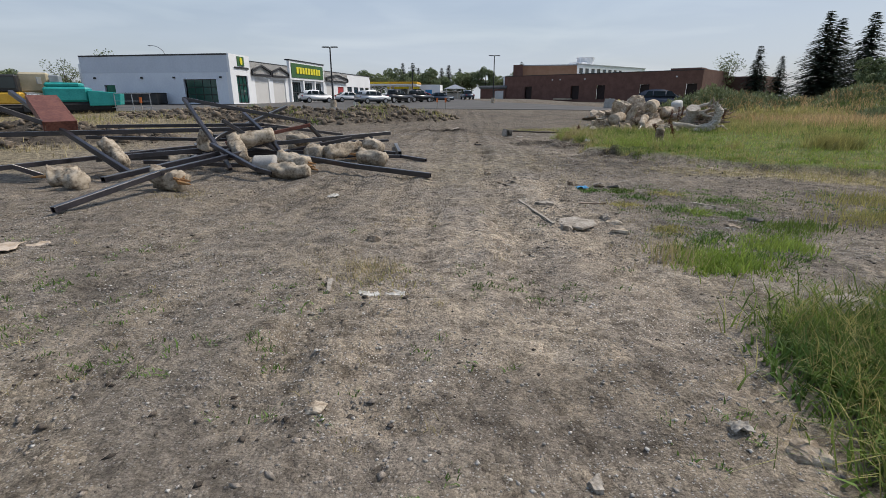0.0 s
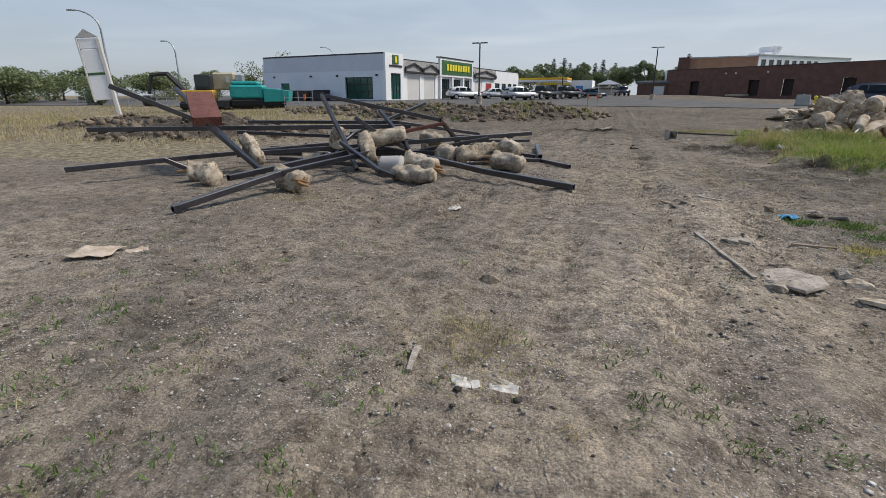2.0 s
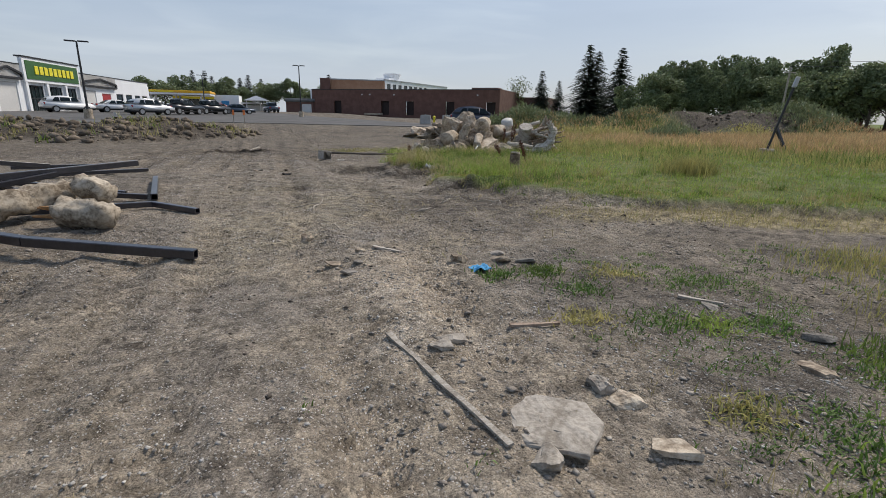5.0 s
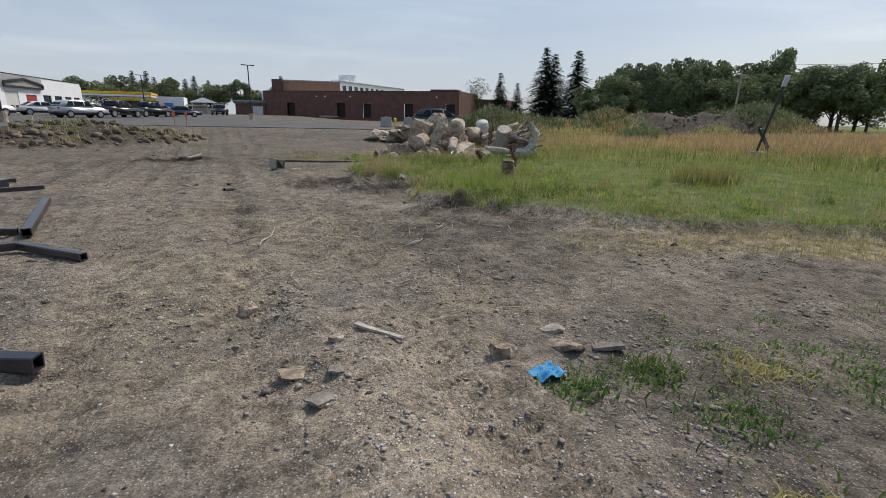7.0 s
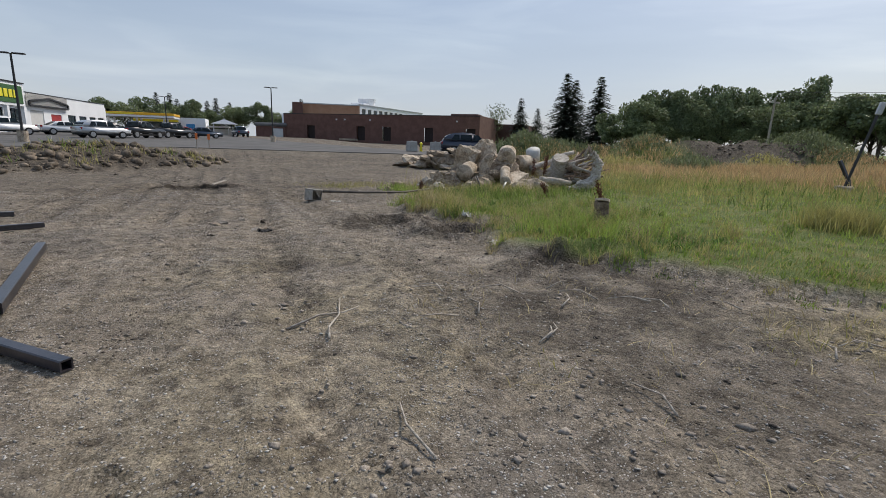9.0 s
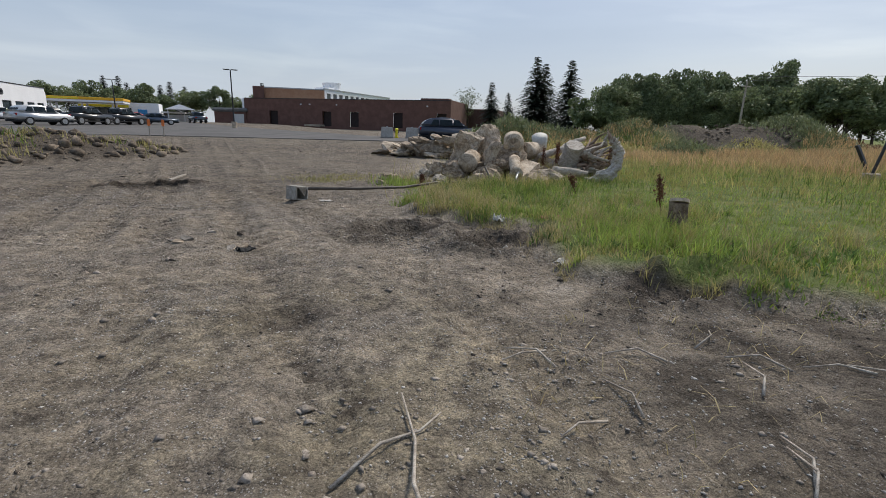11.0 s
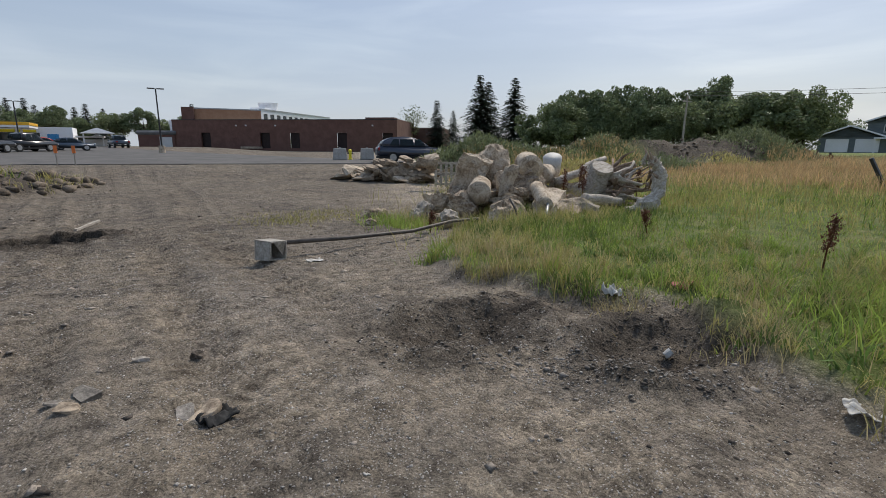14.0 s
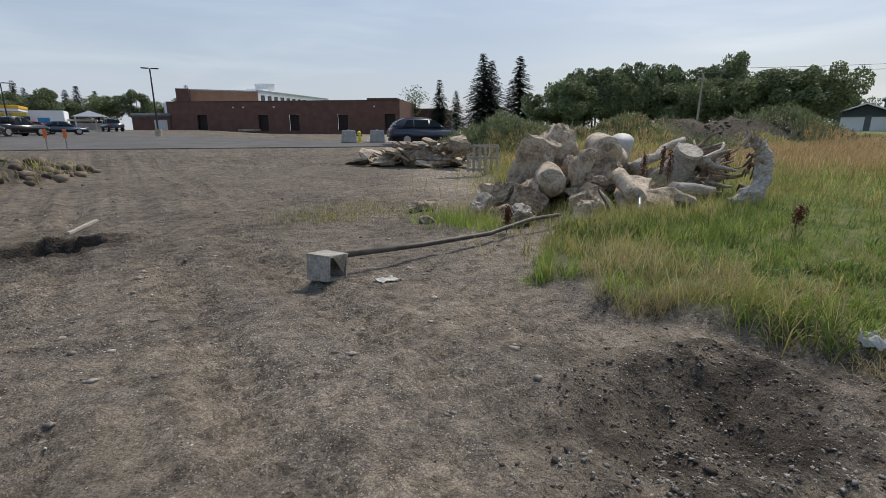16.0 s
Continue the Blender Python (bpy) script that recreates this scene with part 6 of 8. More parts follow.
def leaning_post(at, top, label, brace=True):
    ob = thing("leaning_post", label, "post", at=at)
    d = Vector(top) - Vector(at)
    bm = bmesh.new()
    cyl(bm, (0, 0, 0), d, 0.045, 0.045, 8)
    part("post", bm, M_LAMP, ob, "dark slim post")
    if brace:
        m = Matrix.Translation(d) @ d.to_track_quat("Z", "Y").to_matrix().to_4x4()
        part("head_box", new_box((-0.09, -0.07, -0.4), (0.09, 0.07, 0.0), 0.02, m), M_GALV, ob, "grey box at the post top")
    part("footing", new_box((-0.2, -0.2, -0.3), (0.2, 0.2, 0.12), 0.03), M_CONC, ob, "concrete footing")
    return ob


leaning_post((20.6, 16.45, ground_z(20.6, 16.45) + 0.05), (21.0, 16.05, ground_z(20.6, 16.45) + 2.85), "dark slim leaning post with a small box on top")

bm = new_box((-0.07, -0.05, -0.2), (0.07, 0.05, 1.05), 0.01)
solid("stub_post", bm, M_LAMP, "short dark stub post leaning in the field", "post", at=(23.2, 17.5, ground_z(23.2, 17.5)), rot=(-24, -12, 0))
for sx, sy, mat in ((1.2, 46.0, M_ORANGEPL), (0.4, 46.6, M_ORANGEPL), (-6.0, 38.5, M_WHITEPL), (-20.5, 34.5, M_ORANGEPL)):
    ob = thing("survey_stake", "slim survey stake with a bright top", "stake", "survey stakes", at=(sx, sy, ground_z(sx, sy) - 0.05))
    part("stake", new_box((-0.03, -0.015, 0), (0.03, 0.015, 1.05), 0.004), M_WOODGREY, ob)
    part("flag", new_box((-0.08, -0.03, 0.7), (0.08, 0.03, 1.1), 0.006), mat, ob, "bright ribbon")


# ---------------------------------------------------------------- small things on the dirt
def ground_rock(x, y, size, seed, label, mat=None, name="stone", rot=(0, 0, 0), sink=0.25):
    return rock((x, y, ground_z(x, y) + size[2] * (0.5 - sink)), size, rot, seed, label, mat or M_SLAB, name, "", 0.12, 3)


def flat_slab(x, y, r, th, seed, label, turn=0):
    """A thin stone with an uneven rounded outline, chipped at its rim."""
    rnd = random.Random(seed)
    bm = bmesh.new()
    corners = [(r * rnd.uniform(0.92, 1.1), 2 * math.pi * (k + rnd.uniform(-0.25, 0.25)) / 6) for k in range(6)]
    corners = [(math.cos(a) * q, math.sin(a) * q) for q, a in corners]
    out = []
    for k in range(33):
        f = k * 6 / 33
        (ax, ay), (bx, by) = corners[int(f) % 6], corners[(int(f) + 1) % 6]
        g = f % 1
        out.append((ax + (bx - ax) * g, ay + (by - ay) * g))
    rows = []
    for s, z in ((0.95, 0.0), (1.02, th * 0.4), (0.99, th * 0.8), (0.93, th), (0.7, th * 1.03), (0.4, th * 1.05)):
        rows.append([bm.verts.new((px * s + rnd.uniform(-0.006, 0.006), py * s + rnd.uniform(-0.006, 0.006), z + rnd.uniform(-0.005, 0.005))) for px, py in out])
    for p, q in zip(rows, rows[1:]):
        for k in range(33):
            bm.faces.new((p[k], p[(k + 1) % 33], q[(k + 1) % 33], q[k]))
    bm.faces.new(rows[-1])
    bm.faces.new(rows[0][::-1])
    solid("limestone_slab", bm, M_SLAB, label, "rubble", "", (x, y, ground_z(x, y) + 0.005), (2, -2, turn))


flat_slab(2.93, 4.64, 0.25, 0.035, 401, "flat broken pale limestone slab lying on the dirt", 25)
ground_rock(2.74, 4.43, (0.16, 0.12, 0.07), 402, "broken corner of the limestone slab", name="limestone_slab", rot=(0, 0, 40), sink=0.15)
ground_rock(3.36, 4.85, (0.10, 0.13, 0.08), 403, "small pale stone beside the slab")
ground_rock(3.36, 4.28, (0.23, 0.13, 0.05), 404, "flat grey stone shard", M_CONC, rot=(0, 0, -40))
ground_rock(3.42, 4.7, (0.2, 0.14, 0.06), 405, "flat grey stone shard", M_CONC)
ground_rock(2.7, 5.62, (0.26, 0.09, 0.05), 406, "thin pale stone lying on the dirt")
ground_rock(2.62, 5.52, (0.16, 0.1, 0.05), 407, "thin pale stone lying on the dirt")
ground_rock(2.12, 8.83, (0.14, 0.12, 0.11), 408, "brown angular stone on the dirt", M_CONC_D)
ground_rock(2.88, 0.40, (0.15, 0.12, 0.10), 409, "pale rough rock at the grass edge", M_CONC)
ground_rock(4.2, 1.85, (0.55, 0.36, 0.22), 410, "pale broken rock in the tall grass", M_SLAB)
ground_rock(0.55, 0.75, (0.11, 0.09, 0.05), 411, "grey stone on the gravel", M_CONC)
ground_rock(1.88, 0.26, (0.05, 0.09, 0.05), 412, "small pale stone on the gravel", M_SLAB)
ground_rock(2.42, 16.93, (0.10, 0.08, 0.07), 413, "dark hollow clod on the dirt", M_DARKCLOD, "clod")
ground_rock(2.04, 17.0, (0.11, 0.07, 0.04), 414, "small pale stone on the dirt", M_SLAB)
ground_rock(2.6, 8.0, (0.1, 0.07, 0.06), 415, "small pale stone on the dirt", M_CONC)
ground_rock(0.4, 4.0, (0.16, 0.1, 0.08), 416, "grey stone on the dirt", M_CONC_D)
ground_rock(3.55, 7.4, (0.16, 0.14, 0.12), 417, "brown clod on the dirt", M_CONC_D, "clod")
for k, (x, y, s) in enumerate(((2.3, 7.7, 0.3), (2.35, 7.35, 0.22), (2.5, 7.6, 0.18), (4.0, 7.35, 0.34), (4.25, 7.2, 0.3), (4.1, 7.6, 0.22), (2.3, 15.9, 0.3), (2.2, 16.0, 0.2),
                              (1.7, 16.5, 0.24), (1.62, 16.35, 0.18), (1.55, 16.5, 0.14), (5.1, 5.6, 0.25), (4.9, 4.6, 0.3), (5.4, 4.9, 0.28))):
    ground_rock(x, y, (s * 0.75, s * 0.5, s * 0.16), 430 + k, "broken crust of dried soil on the dirt", M_CLOD if k % 3 else M_CONC_D, "soil_crust", rot=(8, 10, 37 * k))


def board(a, b, w, th, label, mat=None, name="plank"):
    az, bz = ground_z(*a), ground_z(*b)
    d = Vector((b[0] - a[0], b[1] - a[1], bz - az))
    bm = bmesh.new()
    m = d.to_track_quat("Y", "Z").to_matrix().to_4x4()
    bmesh.ops.create_grid(bm, x_segments=2, y_segments=10, size=0.5, matrix=Matrix.Translation((0, 0.5, 0)))
    bm.transform(Matrix.Diagonal((w, d.length, 1, 1)))
    for v in bm.verts:
        v.co.x += 0.015 * noise.noise(Vector((v.co.y * 3, v.co.x * 30, 3)))
        v.co.z += 0.01 * noise.noise(Vector((v.co.y * 2, 0, 1)))
    bmesh.ops.solidify(bm, geom=list(bm.faces), thickness=-th)
    bm.transform(m)
    solid(name, bm, mat or M_WOODGREY, label, name, at=(*a, az + 0.012))


board((2.35, 5.85), (2.6, 4.55), 0.034, 0.016, "thin grey weathered lath lying on the dirt", name="lath")
board((2.8, 8.22), (3.0, 7.78), 0.035, 0.02, "short grey stick lying on the dirt", name="stick")
board((3.25, 5.75), (3.6, 5.62), 0.03, 0.02, "dark short stick on the dirt", M_ROOT, "stick")
board((0.2, 2.65), (0.23, 2.4), 0.03, 0.02, "grey stake end poking from the dirt", name="stick")
board((5.0, 5.85), (5.25, 5.6), 0.035, 0.02, "grey stick among the weeds", name="stick")
board((1.5, 24.6), (1.9, 25.2), 0.06, 0.04, "grey stick beside the hole", name="stick")


def twig(pts, r, label):
    z0 = ground_z(*pts[0])
    bm = bmesh.new()
    bent_tube(bm, [Vector((x - pts[0][0], y - pts[0][1], ground_z(x, y) - z0 + 0.02 + 0.03 * (i % 2))) for i, (x, y) in enumerate(pts)], np.linspace(r, r * 0.5, len(pts)), 6)
    solid("twig", bm, M_WOODGREY, label, "twig", "", (*pts[0], z0), smooth=True)


twig([(2.15, 11.35), (2.45, 11.5), (2.68, 11.52), (2.85, 11.6)], 0.011, "dry pale twig lying on the dirt")
twig([(2.42, 10.9), (2.47, 11.15), (2.62, 11.45), (2.72, 11.85)], 0.012, "dry pale forked twig on the dirt")
twig([(2.6, 9.2), (2.55, 9.5), (2.62, 9.8)], 0.009, "short dry twig on the dirt")
rnd = random.Random(12)
for k in range(16):
    x, y = rnd.uniform(3.6, 7.0), rnd.uniform(9.0, 12.0)
    if lawn_d(np.array([x]), np.array([y]))[0] < -0.1:
        a = rnd.uniform(0, 3.1)
        twig([(x, y), (x + 0.2 * math.cos(a), y + 0.2 * math.sin(a)), (x + 0.42 * math.cos(a + 0.3), y + 0.42 * math.sin(a + 0.3))], 0.009, "thin dry root lying on the dirt")


def sheet(at, w, h, turn, mat, name, label, seed, crumple=0.05, th=0.004, n=14):
    """A crumpled sheet of paper, card or cloth lying on the ground."""
    bm = bmesh.new()
    bmesh.ops.create_grid(bm, x_segments=n, y_segments=n, size=0.5)
    rnd = random.Random(seed)
    for v in bm.verts:
        edge = 1 + 0.18 * noise.noise(Vector((v.co.x * 2 + seed, v.co.y * 2, 0)))
        v.co = Vector((v.co.x * w * edge, v.co.y * h * edge, crumple * (0.25 + 0.6 * noise.fractal(Vector((v.co.x * 2.5, v.co.y * 2.5, seed)), 1, 2, 3))))
        v.co.z = max(v.co.z, 0.006)
    bmesh.ops.solidify(bm, geom=list(bm.faces), thickness=th)
    solid(name, bm, mat, label, name.replace("_", " "), at=(*at, ground_z(*at) + 0.008), rot=(0, 0, turn), smooth=True)


sheet((0.58, 2.4), 0.17, 0.13, 20, M_PAPER, "paper_scrap", "crumpled white paper scrap on the dirt", 1)
sheet((0.80, 2.42), 0.17, 0.12, -10, M_PAPER, "paper_scrap", "torn white paper scrap on the dirt", 2)
sheet((-3.6, 3.5), 0.42, 0.36, 15, M_CARD, "cardboard", "flattened damp cardboard on the dirt", 3, 0.05, 0.006)
sheet((-3.35, 3.75), 0.22, 0.15, 50, M_CARD, "cardboard", "torn piece of damp cardboard", 4, 0.04, 0.006)
sheet((-0.66, 6.62), 0.2, 0.13, 70, M_PAPER, "paper_scrap", "pale curled scrap on the dirt", 5, 0.08)
sheet((3.64, 7.08), 0.21, 0.14, 10, M_BLUE, "blue_cloth", "crumpled bright blue cloth on the dirt", 6, 0.09)
sheet((4.34, 19.45), 0.22, 0.15, 0, M_PAPER, "paper_scrap", "white paper scrap near the fallen pole", 7, 0.06)
sheet((6.9, 15.42), 0.26, 0.18, 0, M_PINK, "red_cloth", "faded red cloth at the grass edge", 8, 0.1)
sheet((6.15, 15.8), 0.12, 0.18, 0, M_WHITEPL, "plastic_wrap", "crumpled pale plastic at the grass edge", 9, 0.16)
sheet((2.66, 0.55), 0.10, 0.07, 0, M_TUBEGREY, "plastic_wrap", "crumpled clear plastic on the gravel", 10, 0.05)
sheet((5.5, 13.57), 0.18, 0.16, 30, M_PAPER, "paper_scrap", "torn paper at the grass edge", 11, 0.08)
ob = thing("plastic_cup", "crushed white plastic cup in the dark soil", "cup", at=(5.62, 14.88, ground_z(5.62, 14.88) + 0.03))
bm = bmesh.new()
cyl(bm, (0, 0, 0), (0.045, -0.03, 0.04), 0.026, 0.036, 12)
rough_up(bm, 0.012, 0.05, 4)
part("cup", bm, M_WHITEPL, ob)
sheet((2.35, 15.85), 0.2, 0.16, 20, M_TYRE, "rubber_flap", "torn piece of black rubber on the dirt", 14, 0.12, 0.012)


# ---------------------------------------------------------------- loose soil, gravel
ICO = bmesh.new()
bmesh.ops.create_icosphere(ICO, subdivisions=1, radius=1.0)
ICO_V = np.array([v.co[:] for v in ICO.verts])
ICO_F = np.array([[v.index for v in f.verts] for f in ICO.faces])
ICO.free()
OCT_V = np.array([(1, 0, 0), (-1, 0, 0), (0, 1, 0), (0, -1, 0), (0, 0, 1), (0, 0, -0.6)], float)
OCT_F = np.array([(0, 2, 4), (2, 1, 4), (1, 3, 4), (3, 0, 4), (2, 0, 5), (1, 2, 5), (3, 1, 5), (0, 3, 5)])
rng = np.random.default_rng(4)


def scatter_bits(name, pts, size, material, label, category, fine=False, flat=0.6, sink=0.25):
    """Many small irregular lumps joined into one mesh."""
    V, F = (ICO_V, ICO_F) if fine else (OCT_V, OCT_F)
    n, k = len(pts), len(V)
    a = rng.uniform(0, 2 * np.pi, n)
    sx, sy, sz = size * rng.uniform(0.7, 1.4, n), size * rng.uniform(0.7, 1.4, n), size * flat * rng.uniform(0.6, 1.3, n)
    v = V[None] * (1 + rng.uniform(-0.42, 0.42, (n, k, 1)))
    v = v * np.stack([sx, sy, sz], -1)[:, None]
    c, s = np.cos(a)[:, None], np.sin(a)[:, None]
    v = np.stack([v[..., 0] * c - v[..., 1] * s, v[..., 0] * s + v[..., 1] * c, v[..., 2]], -1)
    z = height(pts[:, 0], pts[:, 1]) + sz * (1 - 2 * sink) * 0.6
    v += np.stack([pts[:, 0], pts[:, 1], z], -1)[:, None]
    f = (F[None] + (np.arange(n) * k)[:, None, None]).ravel()
    return tagged(new(name, raw_mesh(name, v.reshape(-1, 3), f, 3, material)), label, category, kind="stuff")


def spread(n, x0, x1, y0, y1, keep):
    p = np.stack([rng.uniform(x0, x1, n), rng.uniform(y0, y1, n)], -1)
    return p[rng.random(n) < keep(p[:, 0], p[:, 1])]


bare = lambda x, y: (lawn_d(x, y) < 0.05).astype(float)
stony = lambda x, y: bare(x, y) * (0.12 + 0.88 * smooth(-0.06, 0.14, fbm(x, y, 0.9, 101)))
p = spread(105000, -5, 6, -0.6, 14, lambda x, y: stony(x, y) * (1 - 0.75 * smooth(3, 12, y)))
scatter_bits("gravel", p, 0.004 + 0.011 * rng.random(len(p)) ** 4, M_PEBBLE, "grey-brown gravel strewn over the dirt", "gravel")
p = spread(100000, -5, 7, 8, 23, lambda x, y: bare(x, y) * (0.2 + 0.85 * smooth(-0.1, 0.2, fbm(x, y, 1.2, 103))))
scatter_bits("gravel", p, 0.004 + 0.008 * rng.random(len(p)) ** 3, M_PEBBLE, "sparse gravel further along the dirt", "gravel")
p = spread(30000, -5, 7, -1, 12, lambda x, y: bare(x, y) * smooth(0.0, 0.16, fbm(x, y, 0.8, 105)))
scatter_bits("soil_clods", p, 0.006 + 0.022 * rng.random(len(p)) ** 5, M_DUSTCLOD, "brown crumbled soil clods", "soil", flat=0.5, sink=0.3)
p = spread(16000, -5, 7, -1, 14, lambda x, y: bare(x, y) * smooth(0.05, 0.2, fbm(x, y, 0.7, 106)))
scatter_bits("dark_soil_clods", p, 0.005 + 0.022 * rng.random(len(p)) ** 5, M_DARKCLOD, "dark damp crumbs of soil in the ruts", "soil", flat=0.5, sink=0.3)
p = spread(15000, -8, 8, 8, 30, lambda x, y: bare(x, y) * smooth(0.0, 0.2, fbm(x, y, 1.0, 107)))
scatter_bits("soil_clods", p, 0.008 + 0.036 * rng.random(len(p)) ** 5, M_DUSTCLOD, "brown crumbled soil clods", "soil", flat=0.5, sink=0.3)
p = spread(5000, -8, 12, 8, 38, lambda x, y: bare(x, y) * smooth(0.0, 0.2, fbm(x, y, 1.1, 108)))
scatter_bits("dark_soil_clods", p, 0.008 + 0.045 * rng.random(len(p)) ** 7, M_DARKCLOD, "dark soil lumps on the packed dirt", "soil", flat=0.5, sink=0.3)


def near_pits(x, y):
    m = np.zeros_like(x)
    for cx, cy, rx, ry, dep in PITS[:4]:
        r = np.sqrt(((x - cx) / rx) ** 2 + ((y - cy) / ry) ** 2)
        m = np.maximum(m, 1 - smooth(0.4, 1.8, r))
    g = lawn_d(x, y)
    return np.maximum(m, 0.14 * np.exp(-(((g + 0.4) / 0.5) ** 2)) * (y > 10.5) * (y < 18)) * (g < 0.05)


p = spread(90000, 2.5, 8.5, 8.5, 18, near_pits)
scatter_bits("dark_soil_clods", p, 0.004 + 0.016 * rng.random(len(p)) ** 7, M_DARKCLOD, "dark damp crumbled soil around the dug holes", "soil", flat=0.55, sink=0.45)
# pale grey crumbs thrown up between the two holes
thrown = lambda x, y: np.exp(-(((x - 4.35 - 0.55 * (15.6 - y)) / 0.42) ** 2)) * smooth(14.0, 14.5, y) * (1 - smooth(16.1, 16.6, y))
p = spread(16000, 3.2, 6.4, 13.8, 16.8, lambda x, y: thrown(x, y) * (0.3 + 0.7 * smooth(-0.05, 0.15, fbm(x, y, 0.5, 109))))
scatter_bits("grey_soil_clods", p, 0.005 + 0.014 * rng.random(len(p)) ** 4, M_CLOD, "pale grey crumbled soil in the dug hole", "soil", flat=0.6, sink=0.45)


p = spread(900, 3.2, 6.6, 13.8, 16.8, lambda x, y: thrown(x, y) * smooth(0.0, 0.12, fbm(x, y, 0.4, 110)))
scatter_bits("grey_soil_clods", p, 0.014 + 0.026 * rng.random(len(p)) ** 3, M_CLOD, "pale dry soil lumps thrown out of the hole", "soil", flat=0.55, sink=0.5)
p = spread(1500, 3.4, 7.4, 11.8, 17.2, lambda x, y: near_pits(x, y) * smooth(0.0, 0.12, fbm(x, y, 0.4, 112)))
scatter_bits("dark_soil_clods", p, 0.014 + 0.026 * rng.random(len(p)) ** 3, M_DARKCLOD, "dark damp soil lumps by the dug holes", "soil", flat=0.55, sink=0.5)


def on_heaps(x, y):
    m = np.zeros_like(x)
    for cx, cy, rx, ry, h, *t in HEAPS[:5]:
        m = np.maximum(m, (bank(x, y, cx, cy, rx, ry, h, *t) > 0.05) * 1.0)
    return m


p = spread(15000, -24, 5, 13, 41, on_heaps)
scatter_bits("soil_clods", p, 0.03 + 0.2 * rng.random(len(p)) ** 5, M_HEAPCLOD, "lumpy brown soil on the heap", "soil", True, flat=0.8)
p = spread(4000, 24, 48, 24, 40, lambda x, y: (bank(x, y, *HEAPS[5]) > 0.05) * 1.0)
scatter_bits("soil_clods", p, 0.03 + 0.14 * rng.random(len(p)) ** 7, M_HEAPCLOD, "lumpy brown soil on the mound", "soil", True)
p = spread(16000, 3.4, 8.0, 3.6, 8.8, lambda x, y: (lawn_d(x, y) < -0.5) * smooth(0.0, 0.18, fbm(x, y, 0.8, 111)))
scatter_bits("dark_soil_clods", p, 0.005 + 0.020 * rng.random(len(p)) ** 8, M_DUSTCLOD, "dug brown soil clods among the weeds", "soil")
# grey crumbs on the low ridge
p = spread(6000, 1.9, 4.6, 3.6, 9.2, lambda x, y: np.exp(-(((x - (2.75 - 0.04 * (y - 6))) / 0.6) ** 2)))
scatter_bits("grey_soil_clods", p, 0.005 + 0.018 * rng.random(len(p)) ** 6, M_CLOD, "grey crumbled dry soil on the low ridge", "soil", flat=0.45, sink=0.35)


# ---------------------------------------------------------------- grass
def blades(name, pts, h, w, lean, material, label, category="grass", z=None):
    """Tapered, bending blades, joined: two segments and a tip each."""
    n = len(pts)
    if not n:
        return None
    a, b = rng.uniform(0, 2 * np.pi, n), rng.uniform(0, 2 * np.pi, n)
    out = np.stack([np.cos(a), np.sin(a)], -1)
    side = np.stack([-np.sin(b), np.cos(b)], -1)
    ln = lean * rng.uniform(0.3, 1.5, n)
    z0 = (height(pts[:, 0], pts[:, 1]) if z is None else z) - 0.01
    v = np.zeros((n, 5, 3))
    for row, (f, ww, bend) in enumerate(((0.0, 1.0, 0.0), (0.55, 0.75, 0.30), (1.0, 0.0, 1.0))):
        c = pts + out * (h * ln * bend)[:, None]
        zz = z0 + h * f * np.cos(np.minimum(ln * (0.5 + 0.5 * f), 1.4)) + 0.006
        if row < 2:
            v[:, 2 * row, :2], v[:, 2 * row + 1, :2] = c - side * (w * ww / 2)[:, None], c + side * (w * ww / 2)[:, None]
            v[:, 2 * row, 2] = v[:, 2 * row + 1, 2] = zz
        else:
            v[:, 4, :2], v[:, 4, 2] = c, zz
    i = np.arange(n)[:, None] * 5
    f = np.concatenate([i + [0, 1, 3], i + [0, 3, 2], i + [2, 3, 4]], 1).ravel()
    me = raw_mesh(name, v.reshape(-1, 3), f, 3, material)
    return tagged(new(name, me), label, category, kind="stuff")


def field(n, x0, x1, y0, y1, keep, clump=0.0, per=1):
    p = spread(n, x0, x1, y0, y1, keep)
    if per > 1:
        p = np.repeat(p, per, 0) + rng.normal(0, clump, (len(p) * per, 2))
    return p


inside = lambda x, y: smooth(0.0, 0.15, lawn_d(x, y)) * (bank(x, y, *HEAPS[5]) < 0.12)
edge = lambda x, y: smooth(-0.22, -0.02, lawn_d(x, y)) * (1 - smooth(1.2, 3.0, lawn_d(x, y)))
green_zone = lambda x, y: inside(x, y) * (1 - smooth(12.0, 17.0, x + 5 * fbm(x, y, 4.0, 121))) * (y < 21)

# tall uneven grass along the cut edge: tussocks, each with its own height and kind
c = field(3600, 5, 13, 8, 22, lambda x, y: smooth(-0.2, 0.0, lawn_d(x, y)) * (1 - smooth(1.4, 4.2, lawn_d(x, y))) * (0.3 + 0.7 * smooth(-0.06, 0.1, fbm(x, y, 0.9, 131))))
tall = (0.065 + 0.125 * smooth(10.8, 12.6, c[:, 1])) * np.clip(1.0 + 3.4 * fbm(c[:, 0], c[:, 1], 0.9, 133) + rng.normal(0, 0.25, len(c)), 0.4, 2.3)
m = rng.random(len(c)) * 0.5 + 0.5 + 1.5 * fbm(c[:, 0], c[:, 1], 1.3, 137) - 0.12
